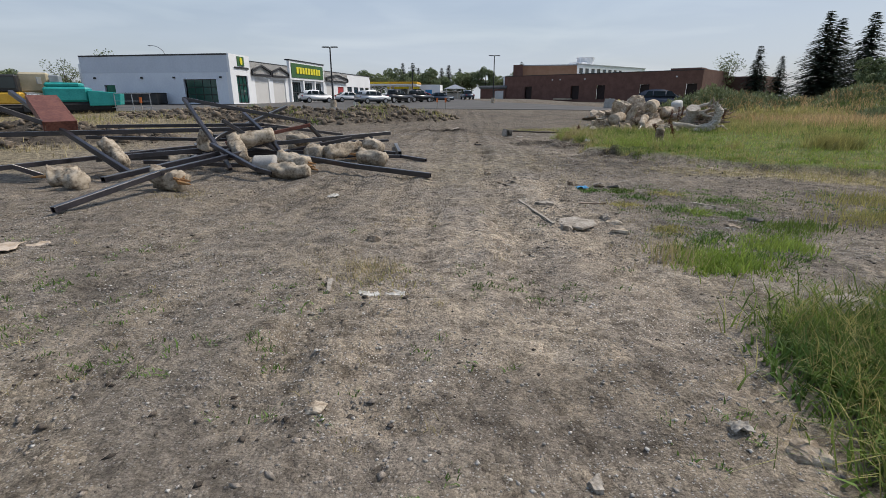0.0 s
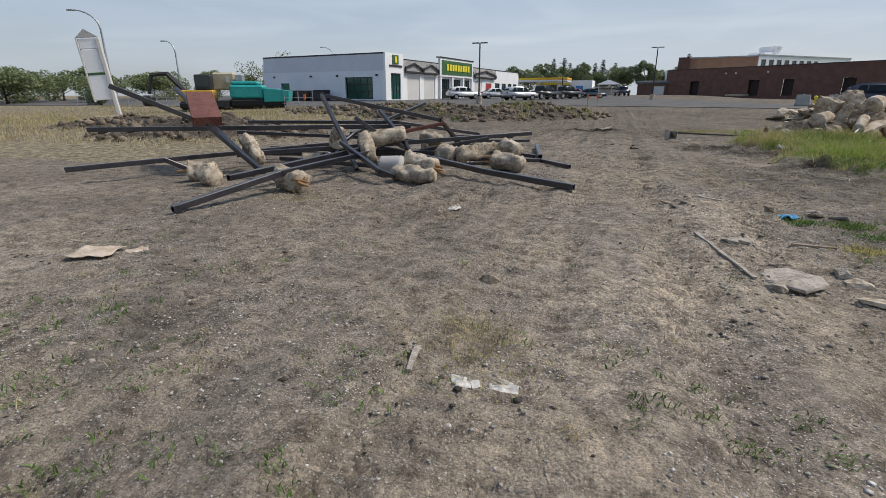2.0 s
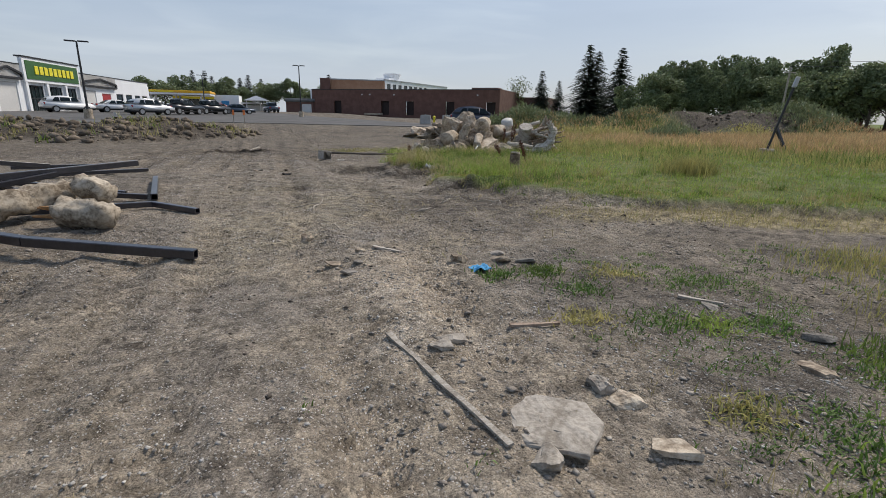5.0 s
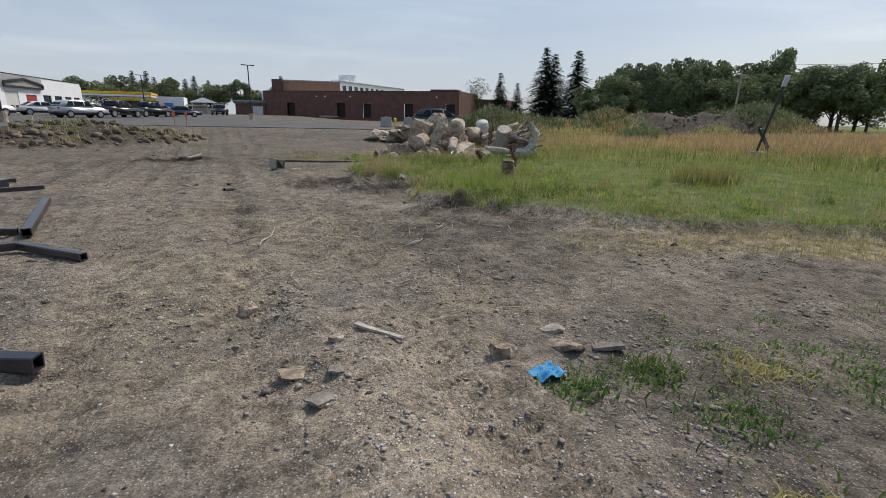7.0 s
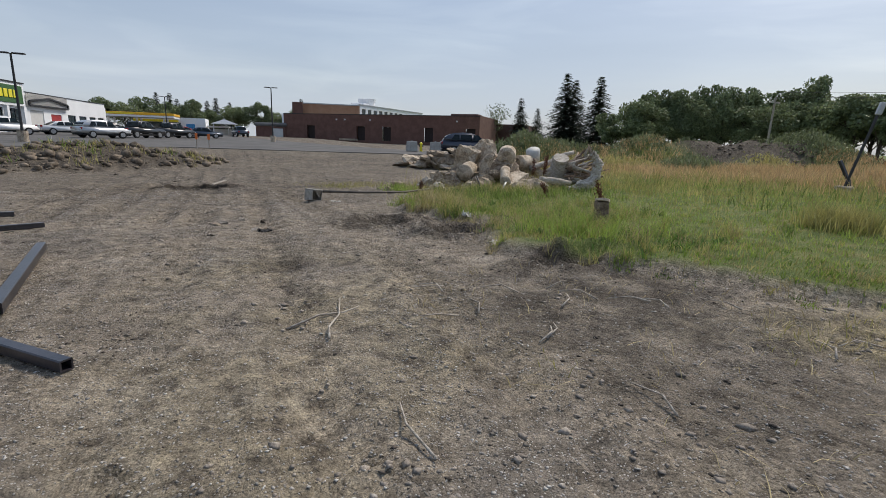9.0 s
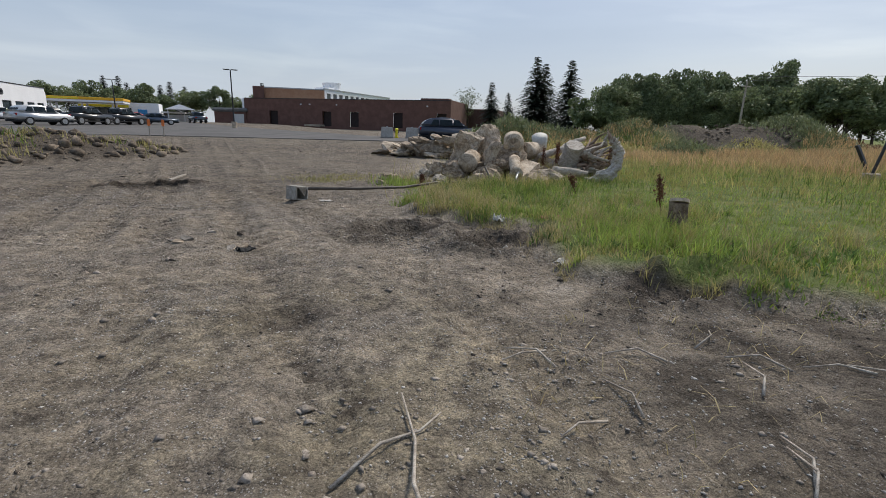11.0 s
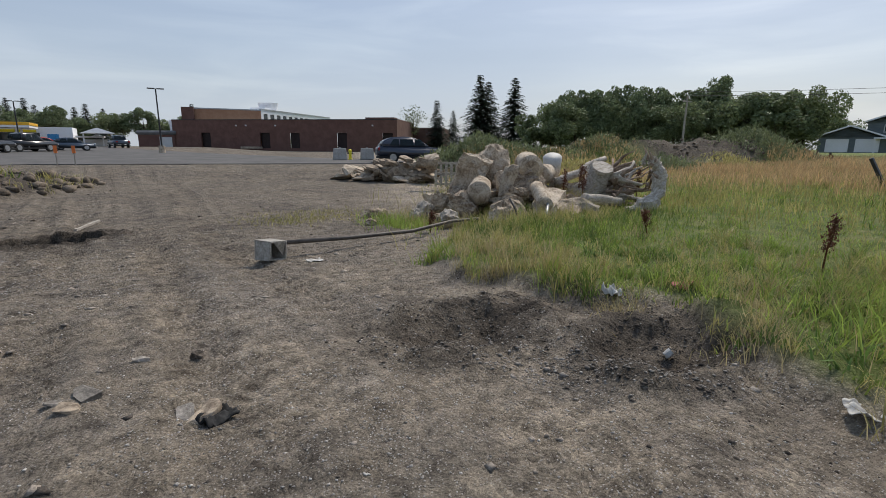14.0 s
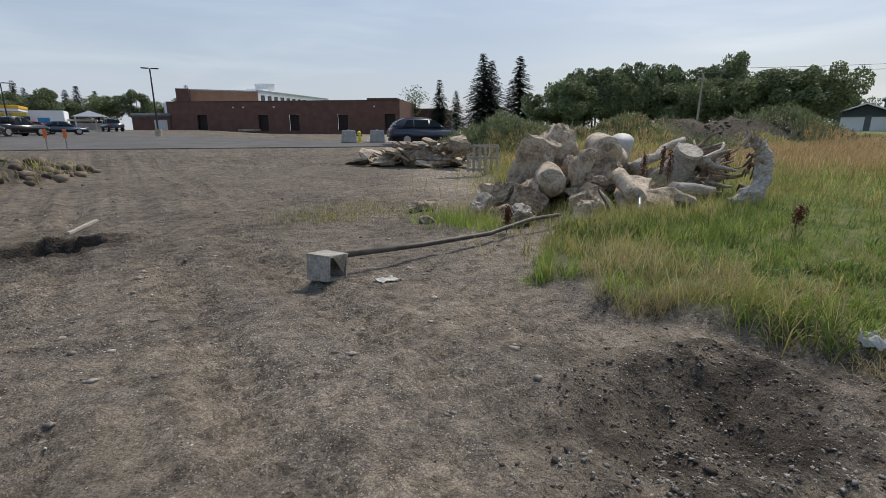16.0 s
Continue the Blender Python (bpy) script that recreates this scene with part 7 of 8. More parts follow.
for lo, hi, mat, lab, up, wide in ((-9, 0.48, M_GRASSD, "deep green tall grass at the dirt edge", 0.95, 0.012), (0.48, 0.64, M_GRASS, "bright green tall grass", 1.0, 0.011),
                                   (0.62, 0.86, M_OLIVE, "olive yellow seeding grass", 1.25, 0.008), (0.86, 9, M_DRY, "dry straw-coloured grass stems", 1.2, 0.007)):
    k = (m >= lo) & (m < hi)
    q = np.repeat(c[k], 24, 0) + rng.normal(0, 0.055, (k.sum() * 24, 2))
    hq = np.repeat(tall[k], 24) * rng.uniform(0.5, 1.35, len(q)) * up
    blades("tall_grass", q, hq, wide * rng.uniform(0.6, 1.3, len(q)), 0.75, mat, lab)
# seed heads nodding over the edge grass
q = c[rng.random(len(c)) < 0.55]
q = np.repeat(q, 3, 0) + rng.normal(0, 0.08, (len(q) * 3, 2))
blades("seed_stems", q, 0.16 + 0.22 * rng.random(len(q)), 0.003 + 0.004 * rng.random(len(q)), 0.5, M_DRY, "thin pale seed stems over the edge grass")
# bright patch in front of the sawn stump
p = field(420, 6.0, 9.0, 12.3, 15.5, lambda x, y: inside(x, y) * np.exp(-(((x - 7.3) / 1.0) ** 2 + ((y - 13.4) / 0.9) ** 2)), 0.09, 16)
blades("tall_grass", p, 0.2 + 0.22 * rng.random(len(p)), 0.008 + 0.006 * rng.random(len(p)), 0.85, M_GRASS, "bright green tall grass by the sawn stump")
p = field(800, 5.3, 9.5, 11.8, 20.5, lambda x, y: edge(x, y) * smooth(0.0, 0.15, fbm(x, y, 0.9, 135)), 0.07, 12)
blades("edge_weeds", p, 0.06 + 0.14 * rng.random(len(p)), 0.012 + 0.014 * rng.random(len(p)), 0.9, M_WEED, "broad-leaved green weeds at the dirt edge", "weeds")
# mown lawn
p = field(9000, 6, 24, 2, 22, lambda x, y: inside(x, y) * (1 - smooth(17, 24, x)), 0.10, 7)
m = rng.random(len(p)) + 0.9 * fbm(p[:, 0], p[:, 1], 2.4, 141)
k = m < 0.75
blades("lawn_grass", p[k], 0.05 + 0.06 * rng.random(k.sum()), 0.010 + 0.008 * rng.random(k.sum()), 0.6, M_GRASS, "short bright green lawn grass")
blades("lawn_grass", p[~k], 0.06 + 0.08 * rng.random((~k).sum()), 0.009 + 0.007 * rng.random((~k).sum()), 0.6, M_OLIVE, "short yellowing lawn grass")
# taller meadow and russet seed grass beyond
for n, mat, lab, x0, x1, y0, y1, fn, h0, h1 in (
        (7000, M_OLIVE, "olive meadow grass in the field", 9, 34, 4, 34, lambda x, y: inside(x, y) * smooth(13, 19, x + 0.55 * (y - 12) + 4 * fbm(x, y, 3.0, 151)) * 0.8, 0.14, 0.18),
        (9000, M_RUSSET, "russet seeding grass in the field", 12, 46, -2, 40, lambda x, y: inside(x, y) * smooth(19, 26, x + 0.4 * (y - 14) + 5 * fbm(x, y, 4.0, 153)), 0.3, 0.3),
        (3500, M_GRASSD, "green grass tufts in the field", 10, 40, 0, 36, lambda x, y: inside(x, y) * smooth(0.1, 0.22, fbm(x, y, 2.5, 155)), 0.2, 0.3),
        (7000, M_DRY, "pale dry grass of the far field", 30, 100, -30, 60, lambda x, y: inside(x, y) * 0.9, 0.35, 0.4)):
    p = field(n, x0, x1, y0, y1, fn, 0.16, 7)
    far = np.hypot(p[:, 0] - 2, p[:, 1] - 10)
    blades("meadow_grass", p, h0 + h1 * rng.random(len(p)), 0.006 + 0.0009 * far, 0.4, mat, lab)
# grass round the rubble heaps
p = field(1100, 6.0, 14.5, 18, 28, lambda x, y: smooth(-0.9, 0.3, lawn_d(x, y)) * smooth(-0.05, 0.12, fbm(x, y, 0.9, 161)), 0.10, 9)
m = rng.random(len(p))
blades("tall_grass", p[m < 0.6], 0.09 + 0.22 * rng.random((m < 0.6).sum()), 0.010 + 0 * p[m < 0.6, 0], 0.45, M_OLIVE, "olive seeding grass around the rubble")
blades("tall_grass", p[m >= 0.6], 0.1 + 0.2 * rng.random((m >= 0.6).sum()), 0.011 + 0 * p[m >= 0.6, 0], 0.5, M_GRASSD, "green grass around the rubble")
for cx, cy, rx, ry, n, h0, h1, mat, lab in ((8.2, 19.2, 0.9, 0.35, 900, 0.12, 0.42, M_OLIVE, "olive seeding grass before the rubble"), (7.6, 21.6, 0.35, 0.6, 500, 0.15, 0.5, M_DRY, "dry stems beside the rubble"),
                                            (11.2, 20.6, 0.35, 0.3, 420, 0.2, 0.7, M_OLIVE, "tall seeding weeds between the rubble and the stump"), (9.6, 18.2, 1.2, 0.5, 900, 0.12, 0.34, M_GRASSD, "deep green weeds before the rubble"),
                                            (12.8, 24.5, 1.6, 1.2, 1300, 0.3, 0.95, M_OLIVE, "tall yellow-green weeds behind the rubble")):
    q = np.stack([rng.normal(cx, rx, n), rng.normal(cy, ry, n)], -1)
    blades("tall_grass", q, h0 + (h1 - h0) * rng.random(n), 0.006 + 0.008 * rng.random(n), 0.55, mat, lab)
# straw lying flat before the lawn
p = field(5600, 3.5, 14, 4.5, 12.5, lambda x, y: np.maximum(masks(x, y)[:, 1], 0.10 * (x > 3.8) * (y > 8) * (lawn_d(x, y) < 0)), 0.12, 4)
blades("loose_straw", p, 0.08 + 0.12 * rng.random(len(p)), 0.005 + 0.004 * rng.random(len(p)), 1.35, M_DRY, "flat dry straw lying before the lawn", "straw")
p = field(900, 3.5, 14, 4.5, 10, lambda x, y: masks(x, y)[:, 1], 0.10, 8)
blades("lawn_grass", p, 0.06 + 0.1 * rng.random(len(p)), 0.006 + 0.004 * rng.random(len(p)), 0.7, M_OLIVE, "thin olive grass among the straw")


def tuft(cx, cy, rx, ry, n, h0, h1, mat, label, lean=0.55, w=0.008):
    q = np.stack([rng.normal(cx, rx, n), rng.normal(cy, ry, n)], -1)
    return blades("grass_clump", q, h0 + (h1 - h0) * rng.random(n), w * rng.uniform(0.7, 1.4, n), lean, mat, label)


# clumps at the start of the walk
tuft(4.0, 3.2, 0.24, 0.24, 1600, 0.04, 0.14, M_GRASS, "bright green grass clump on the dirt", w=0.012)
tuft(5.7, 4.5, 0.26, 0.14, 500, 0.04, 0.13, M_GRASSD, "deep green grass clump on the dirt", w=0.010)
tuft(4.9, 3.75, 0.22, 0.18, 700, 0.05, 0.15, M_GRASS, "bright green grass clump on the dirt", w=0.010)
for cx, cy, r in ((3.95, 1.45, 0.22), (4.5, 1.5, 0.3), (3.75, 0.85, 0.2), (4.3, 0.8, 0.3), (5.0, 1.3, 0.36), (3.55, 0.2, 0.22), (4.2, 0.1, 0.36)):
    tuft(cx, cy, r, r, 1900, 0.10, 0.36, M_GRASSD, "tall dark green grass clump by the walk", 0.9, 0.011)
    tuft(cx, cy, r * 1.1, r * 1.1, 650, 0.18, 0.44, M_OLIVE, "olive seeding grass clump by the walk", 0.95, 0.006)
for cx, cy, r in ((4.1, 0.6, 0.34), (3.7, 1.1, 0.22), (4.6, 1.2, 0.4), (3.5, 0.0, 0.2), (3.95, -0.1, 0.3)):
    tuft(cx, cy, r, r, 1600, 0.05, 0.24, M_WEED, "dark broad-leaved weeds under the tall grass", 0.8, 0.018)
for cx, cy, r, mat in ((4.83, 5.33, 0.13, M_GRASS), (4.5, 5.5, 0.16, M_WEED), (5.25, 5.2, 0.14, M_WEED), (4.35, 4.05, 0.16, M_WEED), (4.0, 4.4, 0.12, M_OLIVE), (3.85, 3.7, 0.15, M_GRASSD), (4.5, 3.3, 0.2, M_WEED),
                       (5.3, 4.2, 0.16, M_GRASSD), (3.9, 5.7, 0.14, M_OLIVE), (4.3, 6.3, 0.16, M_WEED), (4.9, 6.6, 0.16, M_OLIVE), (3.75, 6.9, 0.12, M_WEED), (4.25, 6.85, 0.12, M_GRASSD), (5.6, 6.2, 0.2, M_WEED)):
    tuft(cx, cy, r, r * 0.8, 330, 0.02, 0.09, mat, "low green weeds on the dug soil", 0.95, 0.012)
tuft(6.9, 4.9, 0.35, 0.25, 600, 0.06, 0.18, M_OLIVE, "olive dry grass clump", w=0.009)
tuft(7.9, 6.0, 0.45, 0.3, 700, 0.08, 0.2, M_OLIVE, "olive dry grass clump", w=0.009)
tuft(11.9, 12.1, 0.35, 0.3, 1500, 0.25, 0.55, M_OLIVE, "round olive grass tussock on the lawn", 0.5, 0.012)
tuft(0.5, 2.95, 0.2, 0.16, 320, 0.05, 0.16, M_DRY, "dry straw tuft on the dirt", 0.8, 0.005)
tuft(0.65, 2.6, 0.25, 0.2, 160, 0.03, 0.1, M_OLIVE, "thin weeds on the dirt", 0.8, 0.006)
tuft(-3.2, 6.55, 0.3, 0.16, 260, 0.06, 0.14, M_DRY, "dry straw spilt by the footing", 1.3, 0.005)
tuft(6.06, 15.66, 0.18, 0.14, 280, 0.08, 0.2, M_DRY, "dry straw tuft in the dark soil", 1.0, 0.006)
tuft(5.9, 14.25, 0.16, 0.16, 200, 0.1, 0.26, M_DRY, "pale feathery grass tuft at the edge", 0.6, 0.006)
tuft(3.55, 3.35, 0.18, 0.25, 260, 0.08, 0.3, M_DRY, "dry upright stems by the walk", 0.4, 0.005)
tuft(6.15, 23.9, 0.7, 0.6, 800, 0.05, 0.14, M_OLIVE, "thin grass patch on the dirt", 0.7, 0.01)
tuft(5.2, 23.5, 0.5, 0.4, 400, 0.04, 0.1, M_OLIVE, "thin grass patch on the dirt", 0.7, 0.01)
tuft(7.0, 21.5, 0.35, 0.5, 800, 0.1, 0.35, M_GRASS, "green weeds beside the rubble", 0.6, 0.012)

# small weeds: broad leaves in rosettes
p = field(1500, -4, 4.2, 0, 6, lambda x, y: smooth(0.03, 0.17, fbm(x, y, 0.6, 171)) * (1 - smooth(2.0, 6.0, y)) * 0.8, 0.035, 10)
blades("small_weeds", p, 0.02 + 0.045 * rng.random(len(p)), 0.005 + 0.008 * rng.random(len(p)), 0.9, M_WEED, "tiny green weeds sprouting from the gravel", "weeds")
p = field(260, -4, 4, 0, 6, lambda x, y: smooth(0.02, 0.2, fbm(x, y, 1.0, 173)) * 0.8, 0.03, 8)
blades("small_weeds", p, 0.03 + 0.07 * rng.random(len(p)), 0.004 + 0.004 * rng.random(len(p)), 0.9, M_DRY, "tiny dry tufts on the gravel", "weeds")
p = field(700, 3.2, 9, 2.5, 8, lambda x, y: masks(x, y)[:, 3] * (lawn_d(x, y) < 0), 0.07, 34)
blades("low_weeds", p, 0.015 + 0.04 * rng.random(len(p)), 0.006 + 0.009 * rng.random(len(p)), 1.0, M_WEED, "low green weeds on the dug soil", "weeds")
# left field, its heaps and the street verge
p = field(4200, -45, -7, 12, 37, lambda x, y: masks(x, y)[:, 1] * 0.8, 0.2, 7)
blades("meadow_grass", p, 0.1 + 0.25 * rng.random(len(p)), 0.018 + 0 * p[:, 0], 0.6, M_DRY, "dry yellow grass by the street")
p = field(1800, -45, -4, 20, 38, lambda x, y: (masks(x, y)[:, 1] > 0.2) * smooth(0.02, 0.15, fbm(x, y, 3.0, 181)), 0.2, 8)
blades("meadow_grass", p, 0.15 + 0.35 * rng.random(len(p)), 0.02 + 0 * p[:, 0], 0.5, M_OLIVE, "olive grass and weeds by the street")
p = field(420, -13, 3, 28, 40, lambda x, y: on_heaps(x, y) * smooth(0.0, 0.12, fbm(x, y, 1.6, 183)), 0.15, 10)
blades("heap_weeds", p, 0.1 + 0.35 * rng.random(len(p)), 0.018 + 0.014 * rng.random(len(p)), 0.6, M_OLIVE, "weeds on the lumpy soil heap", "weeds")
p = field(200, -13, 3, 28, 40, lambda x, y: on_heaps(x, y) * smooth(0.05, 0.15, fbm(x, y, 1.6, 185)), 0.15, 10)
blades("heap_weeds", p, 0.1 + 0.4 * rng.random(len(p)), 0.03 + 0.02 * rng.random(len(p)), 0.6, M_GRASSD, "green weeds on the lumpy soil heap", "weeds")
# sage brush on the mounds
for cx, cy, rx, ry, n, h0, h1, mat in ((19.8, 34.8, 2.2, 1.5, 5200, 0.3, 0.85, M_SAGE), (25.0, 36.6, 1.6, 1.2, 2600, 0.3, 0.9, M_SAGE), (29.6, 34.2, 2.0, 1.6, 4200, 0.2, 0.6, M_SAGE),
                                       (41.3, 28.6, 2.3, 1.8, 4200, 0.3, 1.1, M_SAGE), (27.0, 27.5, 1.2, 0.9, 1800, 0.4, 1.1, M_SAGE), (22.5, 30.0, 2.6, 1.6, 2400, 0.4, 0.9, M_OLIVE),
                                       (33.5, 27.0, 1.2, 0.8, 900, 0.3, 0.8, M_OLIVE), (45.5, 26.5, 1.6, 0.9, 700, 0.3, 0.8, M_DOCK)):
    q = np.stack([rng.normal(cx, rx, n), rng.normal(cy, ry, n)], -1)
    d2 = ((q[:, 0] - cx) / rx) ** 2 + ((q[:, 1] - cy) / ry) ** 2
    hh = (h0 + (h1 - h0) * rng.random(n)) * np.exp(-0.25 * d2)
    zz = height(q[:, 0], q[:, 1])
    ob = blades("brush", q, 0.12 + 0.25 * hh, 0.04 + 0.05 * rng.random(n), 1.0, mat, "grey-green brush growing on the soil mound", "brush", z=zz + rng.random(n) ** 0.7 * hh * 0.9)
    blades("brush", q[: n // 5], hh[: n // 5] * 1.1, 0.03 + 0 * hh[: n // 5], 0.5, mat, "grey-green brush stems on the soil mound", "brush")


def dock(at, H, lean, label="dried rust-brown dock plant with seed heads"):
    ob = thing("dock_plant", label, "weed", "dried dock plants", at=(*at, ground_z(*at) - 0.02))
    top = Vector((lean, lean * 0.4, H))
    bm = bmesh.new()
    bent_tube(bm, [(0, 0, 0), top * 0.5 + Vector((-0.04, 0, 0)), top], [0.012, 0.009, 0.004], 5)
    part("stem", bm, M_DOCK, ob)
    n = 420
    t = rng.uniform(0.45, 1.0, n)
    verts = np.zeros((n, 3, 3))
    c = np.array(top)[None] * t[:, None] + rng.normal(0, 0.03, (n, 3))
    for k in range(3):
        verts[:, k] = c + rng.normal(0, 0.014, (n, 3))
    me = raw_mesh("seed_head", verts.reshape(-1, 3), np.arange(3 * n), 3, M_DOCK)
    s = tagged(new("seed_head", me), kind="stuff")
    s.parent = ob


for x, y, H, ln in ((9.35, 17.4, 0.45, -0.35), (11.3, 20.3, 1.0, -0.05), (11.5, 20.6, 1.05, 0.1), (11.2, 20.8, 0.9, 0.0), (8.8, 14.8, 0.72, -0.42), (7.0, 20.4, 0.4, 0.05), (13.0, 20.0, 0.9, 0.1)):
    dock((x, y), H, ln)


# ---------------------------------------------------------------- trees
def leaf_cloud(name, centres, radii, n, size, material):
    """Small leaf faces filling uneven clumps."""
    k = rng.integers(0, len(centres), n)
    d = rng.normal(size=(n, 3))
    d /= np.linalg.norm(d, axis=1)[:, None]
    c = np.asarray(centres)[k] + d * (np.asarray(radii)[k] * rng.uniform(0.45, 1.05, n) ** 0.6)[:, None]
    u, w = rng.normal(size=(n, 3)), rng.normal(size=(n, 3))
    u /= np.linalg.norm(u, axis=1)[:, None]
    w -= (w * u).sum(1)[:, None] * u
    w /= np.linalg.norm(w, axis=1)[:, None]
    s = size * rng.uniform(0.6, 1.3, n)[:, None]
    v = np.stack([c - u * s, c + w * s * 0.6, c + u * s, c - w * s * 0.6], 1)
    return raw_mesh(name, v.reshape(-1, 3), np.arange(4 * n), 4, material)


def broadleaf(seed, H, spread_r, n, leaf, material, label, name="tree", bare_top=0.0):
    rnd = random.Random(seed)
    ob = thing(name, label, "tree", "trees round the site", at=(0, 0, -500))
    bm = bmesh.new()
    bent_tube(bm, [(0, 0, -0.3), (0.1, 0.05, H * 0.25), (0.0, 0.1, H * 0.5), (0.15, 0, H * 0.75)], [0.26, 0.2, 0.14, 0.06], 8)
    part("trunk", bm, M_BARK, ob)
    cs, rs = [], []
    for k in range(11):
        a = rnd.uniform(0, 2 * math.pi)
        z0 = H * rnd.uniform(0.18, 0.55)
        rr = spread_r * rnd.uniform(0.45, 0.95)
        end = Vector((math.cos(a) * rr, math.sin(a) * rr, z0 + H * rnd.uniform(0.1, 0.38)))
        bm = bmesh.new()
        bent_tube(bm, [(0, 0, z0), end * 0.5 + Vector((0, 0, z0 * 0.45)), end], [0.09, 0.06, 0.025], 5)
        part("limb", bm, M_BARK, ob)
        cs.append(end)
        rs.append(spread_r * rnd.uniform(0.28, 0.45))
        if k % 2 == 0:
            cs.append(end * 0.6 + Vector((rnd.uniform(-1, 1), rnd.uniform(-1, 1), H * rnd.uniform(0.15, 0.4))))
            rs.append(spread_r * rnd.uniform(0.26, 0.42))
    for k in range(5):
        cs.append(Vector((rnd.uniform(-0.35, 0.35) * spread_r, rnd.uniform(-0.35, 0.35) * spread_r, H * rnd.uniform(0.7, 0.95))))
        rs.append(spread_r * rnd.uniform(0.2, 0.36))
    crown = new("crown", leaf_cloud("crown", [tuple(c) for c in cs], rs, n, leaf, material))
    crown.parent = ob
    return ob


def spruce(seed, H, R, label="tall dark spruce tree with drooping tiers", n_tier=46):
    rnd = random.Random(seed)
    ob = thing("spruce_tree", label, "tree", "spruce trees", at=(0, 0, -500))
    bm = bmesh.new()
    cyl(bm, (0, 0, -0.3), (0, 0, H), 0.22, 0.02, 8)
    part("trunk", bm, M_BARK, ob)
    verts = []
    for t in range(n_tier):
        f = t / n_tier
        z = H * (0.06 + 0.94 * f)
        rr = R * (1 - f) ** 0.85 * rnd.uniform(0.75, 1.1) + 0.12
        for k in range(max(5, int(13 * (1 - f)) + 6)):
            a = rnd.uniform(0, 2 * math.pi)
            r = rr * rnd.uniform(0.7, 1.1)
            steps = max(3, int(r / 0.26))
            for s in range(steps):
                g = (s + rnd.random()) / steps
                x, y = math.cos(a) * r * g, math.sin(a) * r * g
                zz = z - 0.28 * r * g * g + 0.1 * g
                w, l = 0.34 + 0.2 * (1 - g), 0.55
                for _ in range(2):
                    b = a + rnd.uniform(-1.0, 1.0)
                    dx, dy = math.cos(b) * l, math.sin(b) * l
                    px, py = -math.sin(b) * w, math.cos(b) * w
                    dz = rnd.uniform(-0.22, 0.02)
                    verts += [(x - px * 0.5, y - py * 0.5, zz), (x + px * 0.5, y + py * 0.5, zz), (x + dx, y + dy, zz + dz)]
    me = raw_mesh("crown", np.array(verts), np.arange(len(verts)), 3, M_NEEDLE)
    c = new("crown", me)
    c.parent = ob
    return ob


def stand(ob, x, y, s=1.0, turn=0.0, sz=None, z=None):
    copy_thing(ob, Matrix.Translation((x, y, (ground_z(x, y) if z is None else z) - 0.05)) @ Matrix.Rotation(turn, 4, "Z") @ Matrix.Diagonal((s, s, sz or s, 1)))


def drop_master(ob):
    for o in (*ob.children_recursive, ob):
        bpy.data.objects.remove(o, do_unlink=True)


T1 = broadleaf(1, 10.0, 3.6, 6500, 0.20, M_LEAF, "dark green broadleaf tree with an uneven crown")
T2 = broadleaf(2, 9.0, 4.2, 6500, 0.20, M_LEAF2, "mid green broadleaf tree with a loose crown")
T3 = broadleaf(3, 11.0, 3.2, 5600, 0.20, M_LEAF, "tall dark green broadleaf tree")
T4 = broadleaf(4, 9.0, 3.6, 1300, 0.16, M_SAGE, "thin half-bare tree with open twigs")
S1, S2 = spruce(11, 15.0, 4.9, n_tier=58), spruce(12, 11.0, 3.6, "slim dark spruce tree")
tr = random.Random(9)
# the pair of tall spruces and their neighbours
stand(S1, 75.2, 101.0, 1.3, 0.3, 1.12)
stand(S1, 78.0, 101.5, 1.2, 2.0, 1.04)
stand(S1, 72.4, 86.8, 1.15, 1.1, 0.97)
stand(S2, 60.5, 97.0, 0.9, 0.5, 0.93)
stand(S2, 66.5, 99.5, 0.75, 1.9, 0.78)
stand(T4, 57.0, 100.5, 0.92, 0.4, 0.98)
stand(S2, 40.0, 165.0, 1.0, 0.2, 1.0)
# wood at the far side of the field
for k in range(30):
    f = k / 29
    a = radians(46 + 27 * f)
    r = 86 - 8 * f + tr.uniform(-3, 3)
    x, y = 1.9 + r * math.sin(a), 15 + r * math.cos(a)
    stand((T1, T3, T2, T1, T2)[k % 5] if k % 9 else T3, x, y, tr.uniform(0.75, 1.05) * (0.72 if k < 3 else 1), tr.uniform(0, 6), tr.uniform(0.62, 1.02) * (0.62 if k < 4 else 1))
for k in range(14):
    a = radians(50 + 22 * k / 13)
    r = 79 + tr.uniform(-2, 2)
    stand((T3, T2, T1)[k % 3], 1.9 + r * math.sin(a), 15 + r * math.cos(a), tr.uniform(0.8, 1.0), tr.uniform(0, 6), tr.uniform(0.5, 0.85))
for x, y, s in ((122, 48, 0.9), (126, 36, 0.9), (128, 22, 1.0), (120, 10, 1.0), (112, 4, 0.9), (112, -12, 1.0), (90, 52, 0.8), (97, 56, 0.9)):
    stand(T2, x, y, s, x, s)
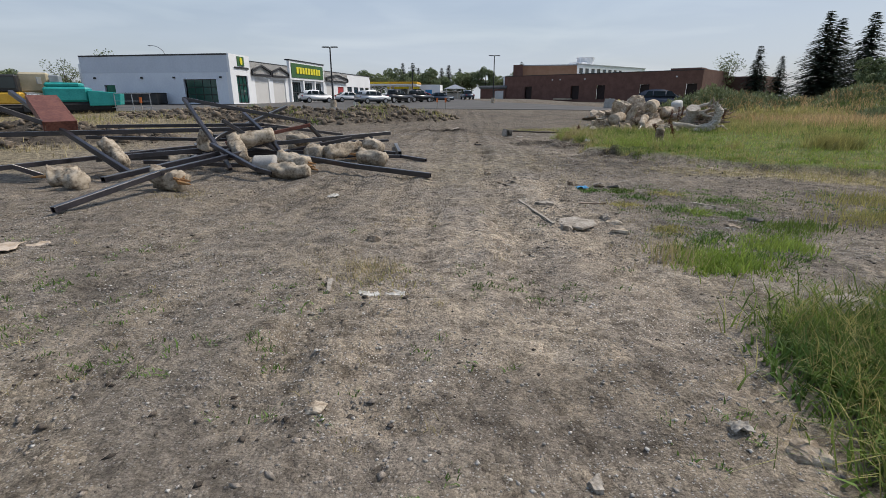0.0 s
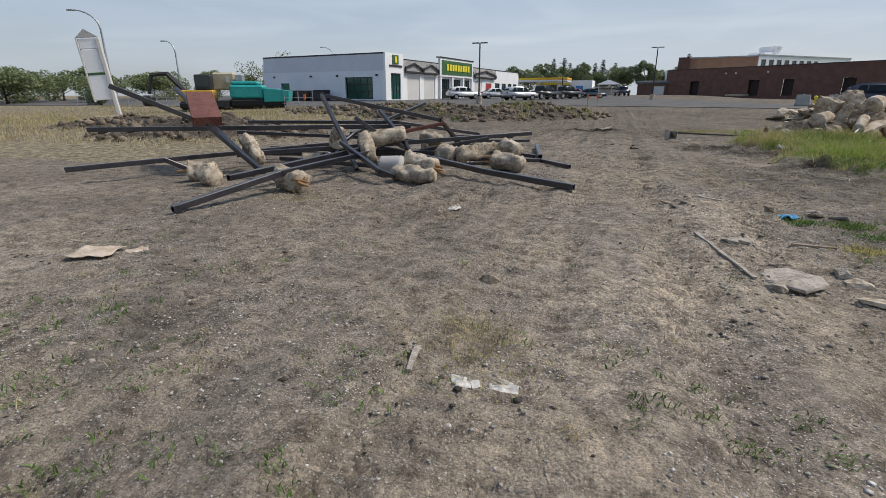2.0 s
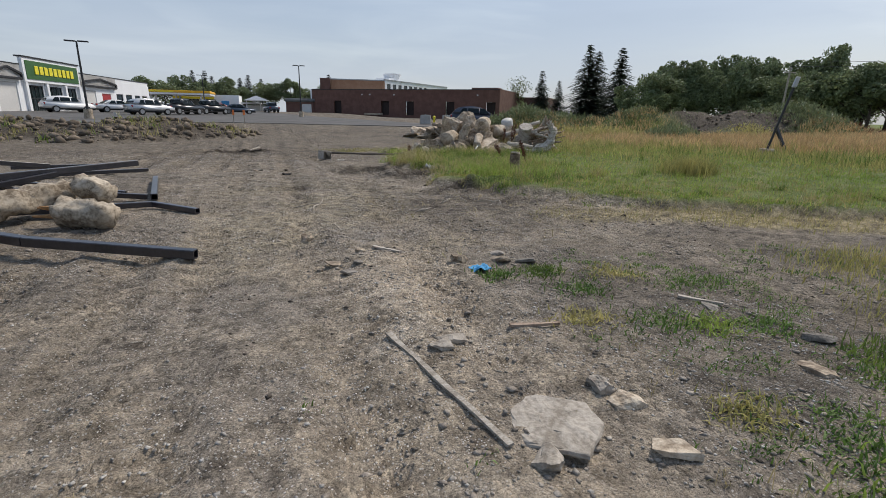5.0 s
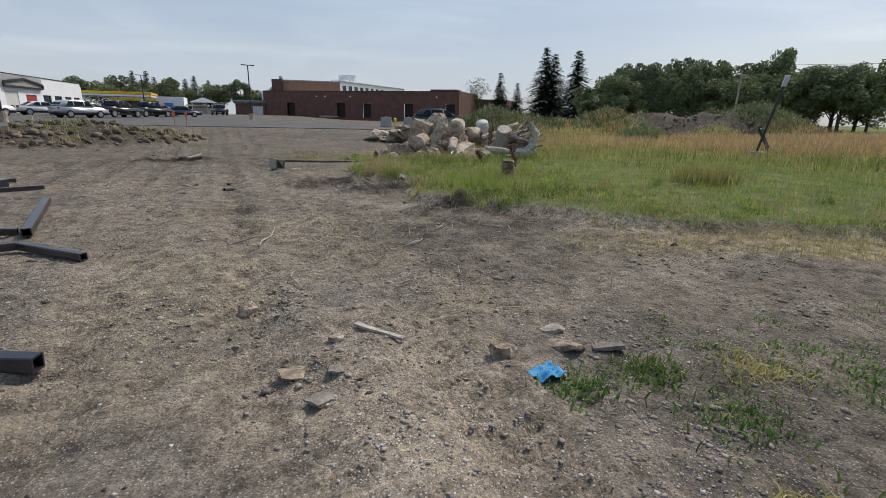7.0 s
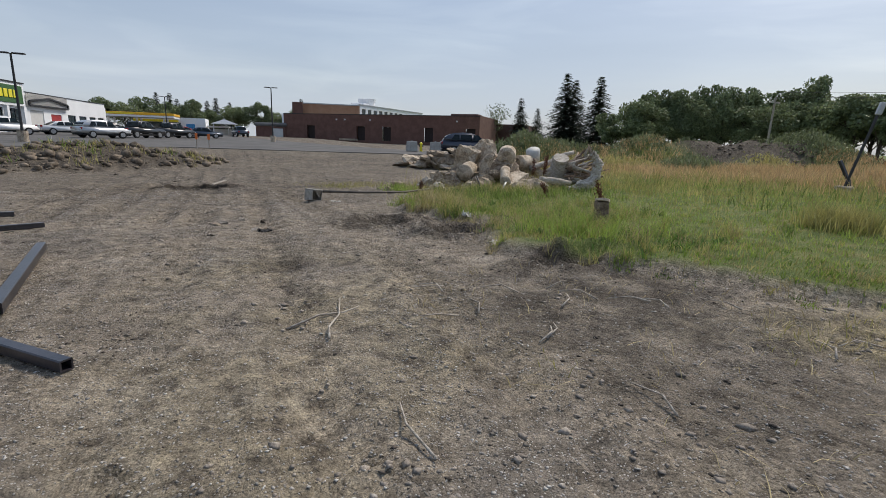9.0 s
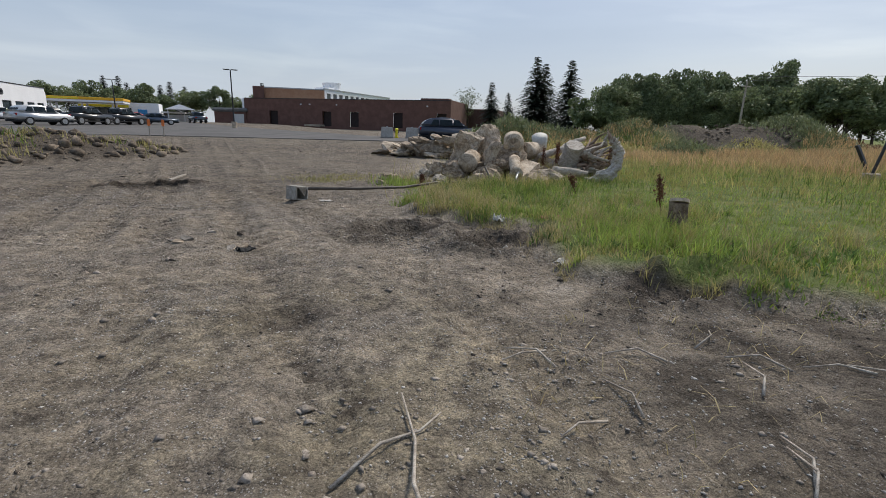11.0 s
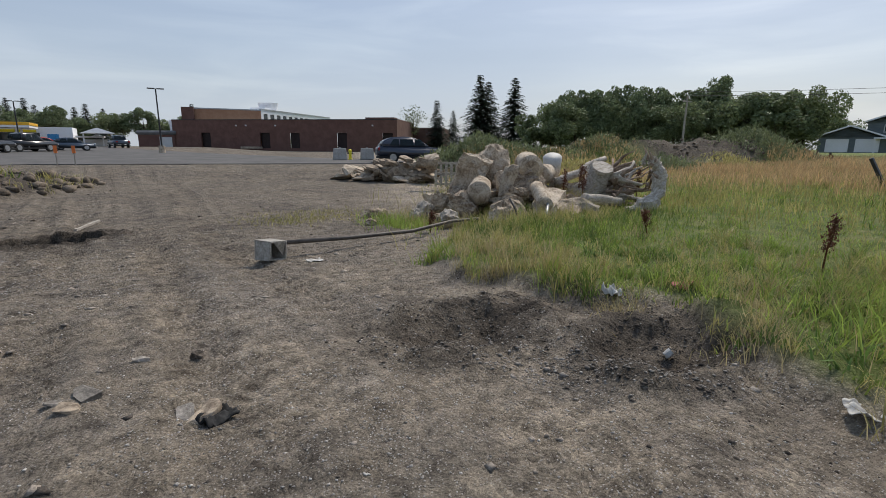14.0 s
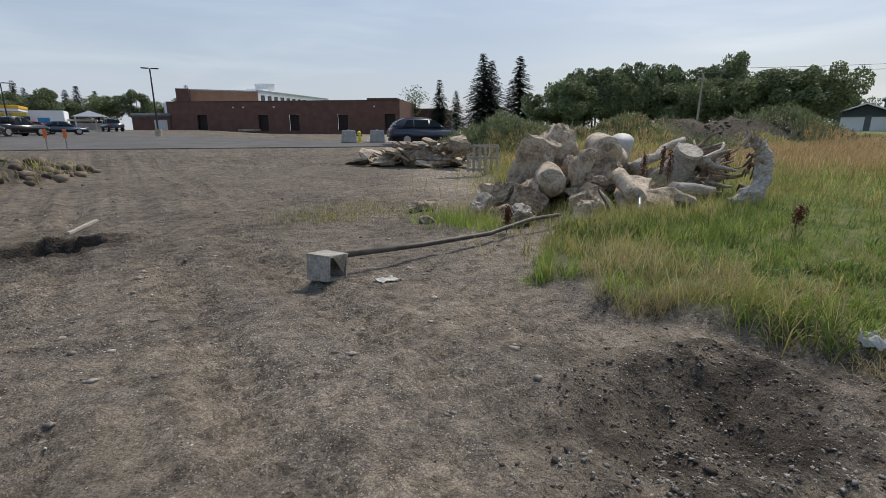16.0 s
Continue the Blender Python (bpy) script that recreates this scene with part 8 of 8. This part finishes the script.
# row behind the lot
for k in range(15):
    x = -22 + k * 3.9 + tr.uniform(-1, 1)
    stand((T1, T2, T3)[k % 3], x, 148 + tr.uniform(-3, 6), tr.uniform(0.8, 1.05), tr.uniform(0, 6), tr.uniform(0.62, 0.85))
for k in range(7):
    stand(S2, -14 + k * 3.3 + tr.uniform(-0.8, 0.8), 172 + tr.uniform(-2, 4), 1.0, k, tr.uniform(0.85, 1.08))
stand(S2, 22.0, 140.0, 0.8, 1.0, 0.9)
# trees left along the street
for x, y, s in ((-62, 40, 0.62), (-68, 46, 0.6), (-72, 54, 0.62), (-60, 50, 0.52), (-64, 62, 0.6), (-58, 66, 0.55), (-52, 68, 0.5), (-66, 34, 0.65), (-60, 28, 0.62), (-55, 23, 0.6), (-70, 70, 0.65),
                (-76, 62, 0.7), (-50, 74, 0.5), (-62, 74, 0.6), (-48, 40, 0.34)):
    stand(T2 if tr.random() < 0.6 else T1, x, y, s * 1.25, x, s * 0.9, ground_z(x, y) - 0.9)
stand(T4, -46.0, 70.0, 0.75, 0.8, 0.75)
stand(T4, -49.0, 66.0, 0.6, 2.8, 0.6)
for m_ in (T1, T2, T3, T4, S1, S2):
    drop_master(m_)


# ---------------------------------------------------------------- poles and wires across the field
def utility_pole(at, H):
    ob = thing("utility_pole", "weathered wooden utility pole with a crossarm", "utility pole", "utility poles", at=at)
    bm = bmesh.new()
    cyl(bm, (0, 0, -0.3), (0.25, 0, H), 0.16, 0.11, 10)
    part("pole", bm, M_WOODGREY, ob)
    part("crossarm", new_box((-0.75, -0.06, H - 0.7), (1.25, 0.06, H - 0.55), 0.01), M_WOODGREY, ob)


utility_pole((66.0, 48.0, ground_z(66, 48)), 8.0)
utility_pole((69.0, 66.0, ground_z(69, 66)), 7.6)
utility_pole((84.0, 90.0, ground_z(84, 90)), 9.4)
bm = bmesh.new()
for z in (7.4, 7.9):
    bent_tube(bm, [Vector((66.2, 48, z + 1)) * (1 - f) + Vector((80.0, -20.0, z + 1)) * f + Vector((0, 0, -1.2 * 4 * f * (1 - f))) for f in np.linspace(0, 1, 12)], [0.02] * 12, 4)
solid("overhead_wire", bm, M_LAMP, "dark overhead wires strung along the field", "wire")
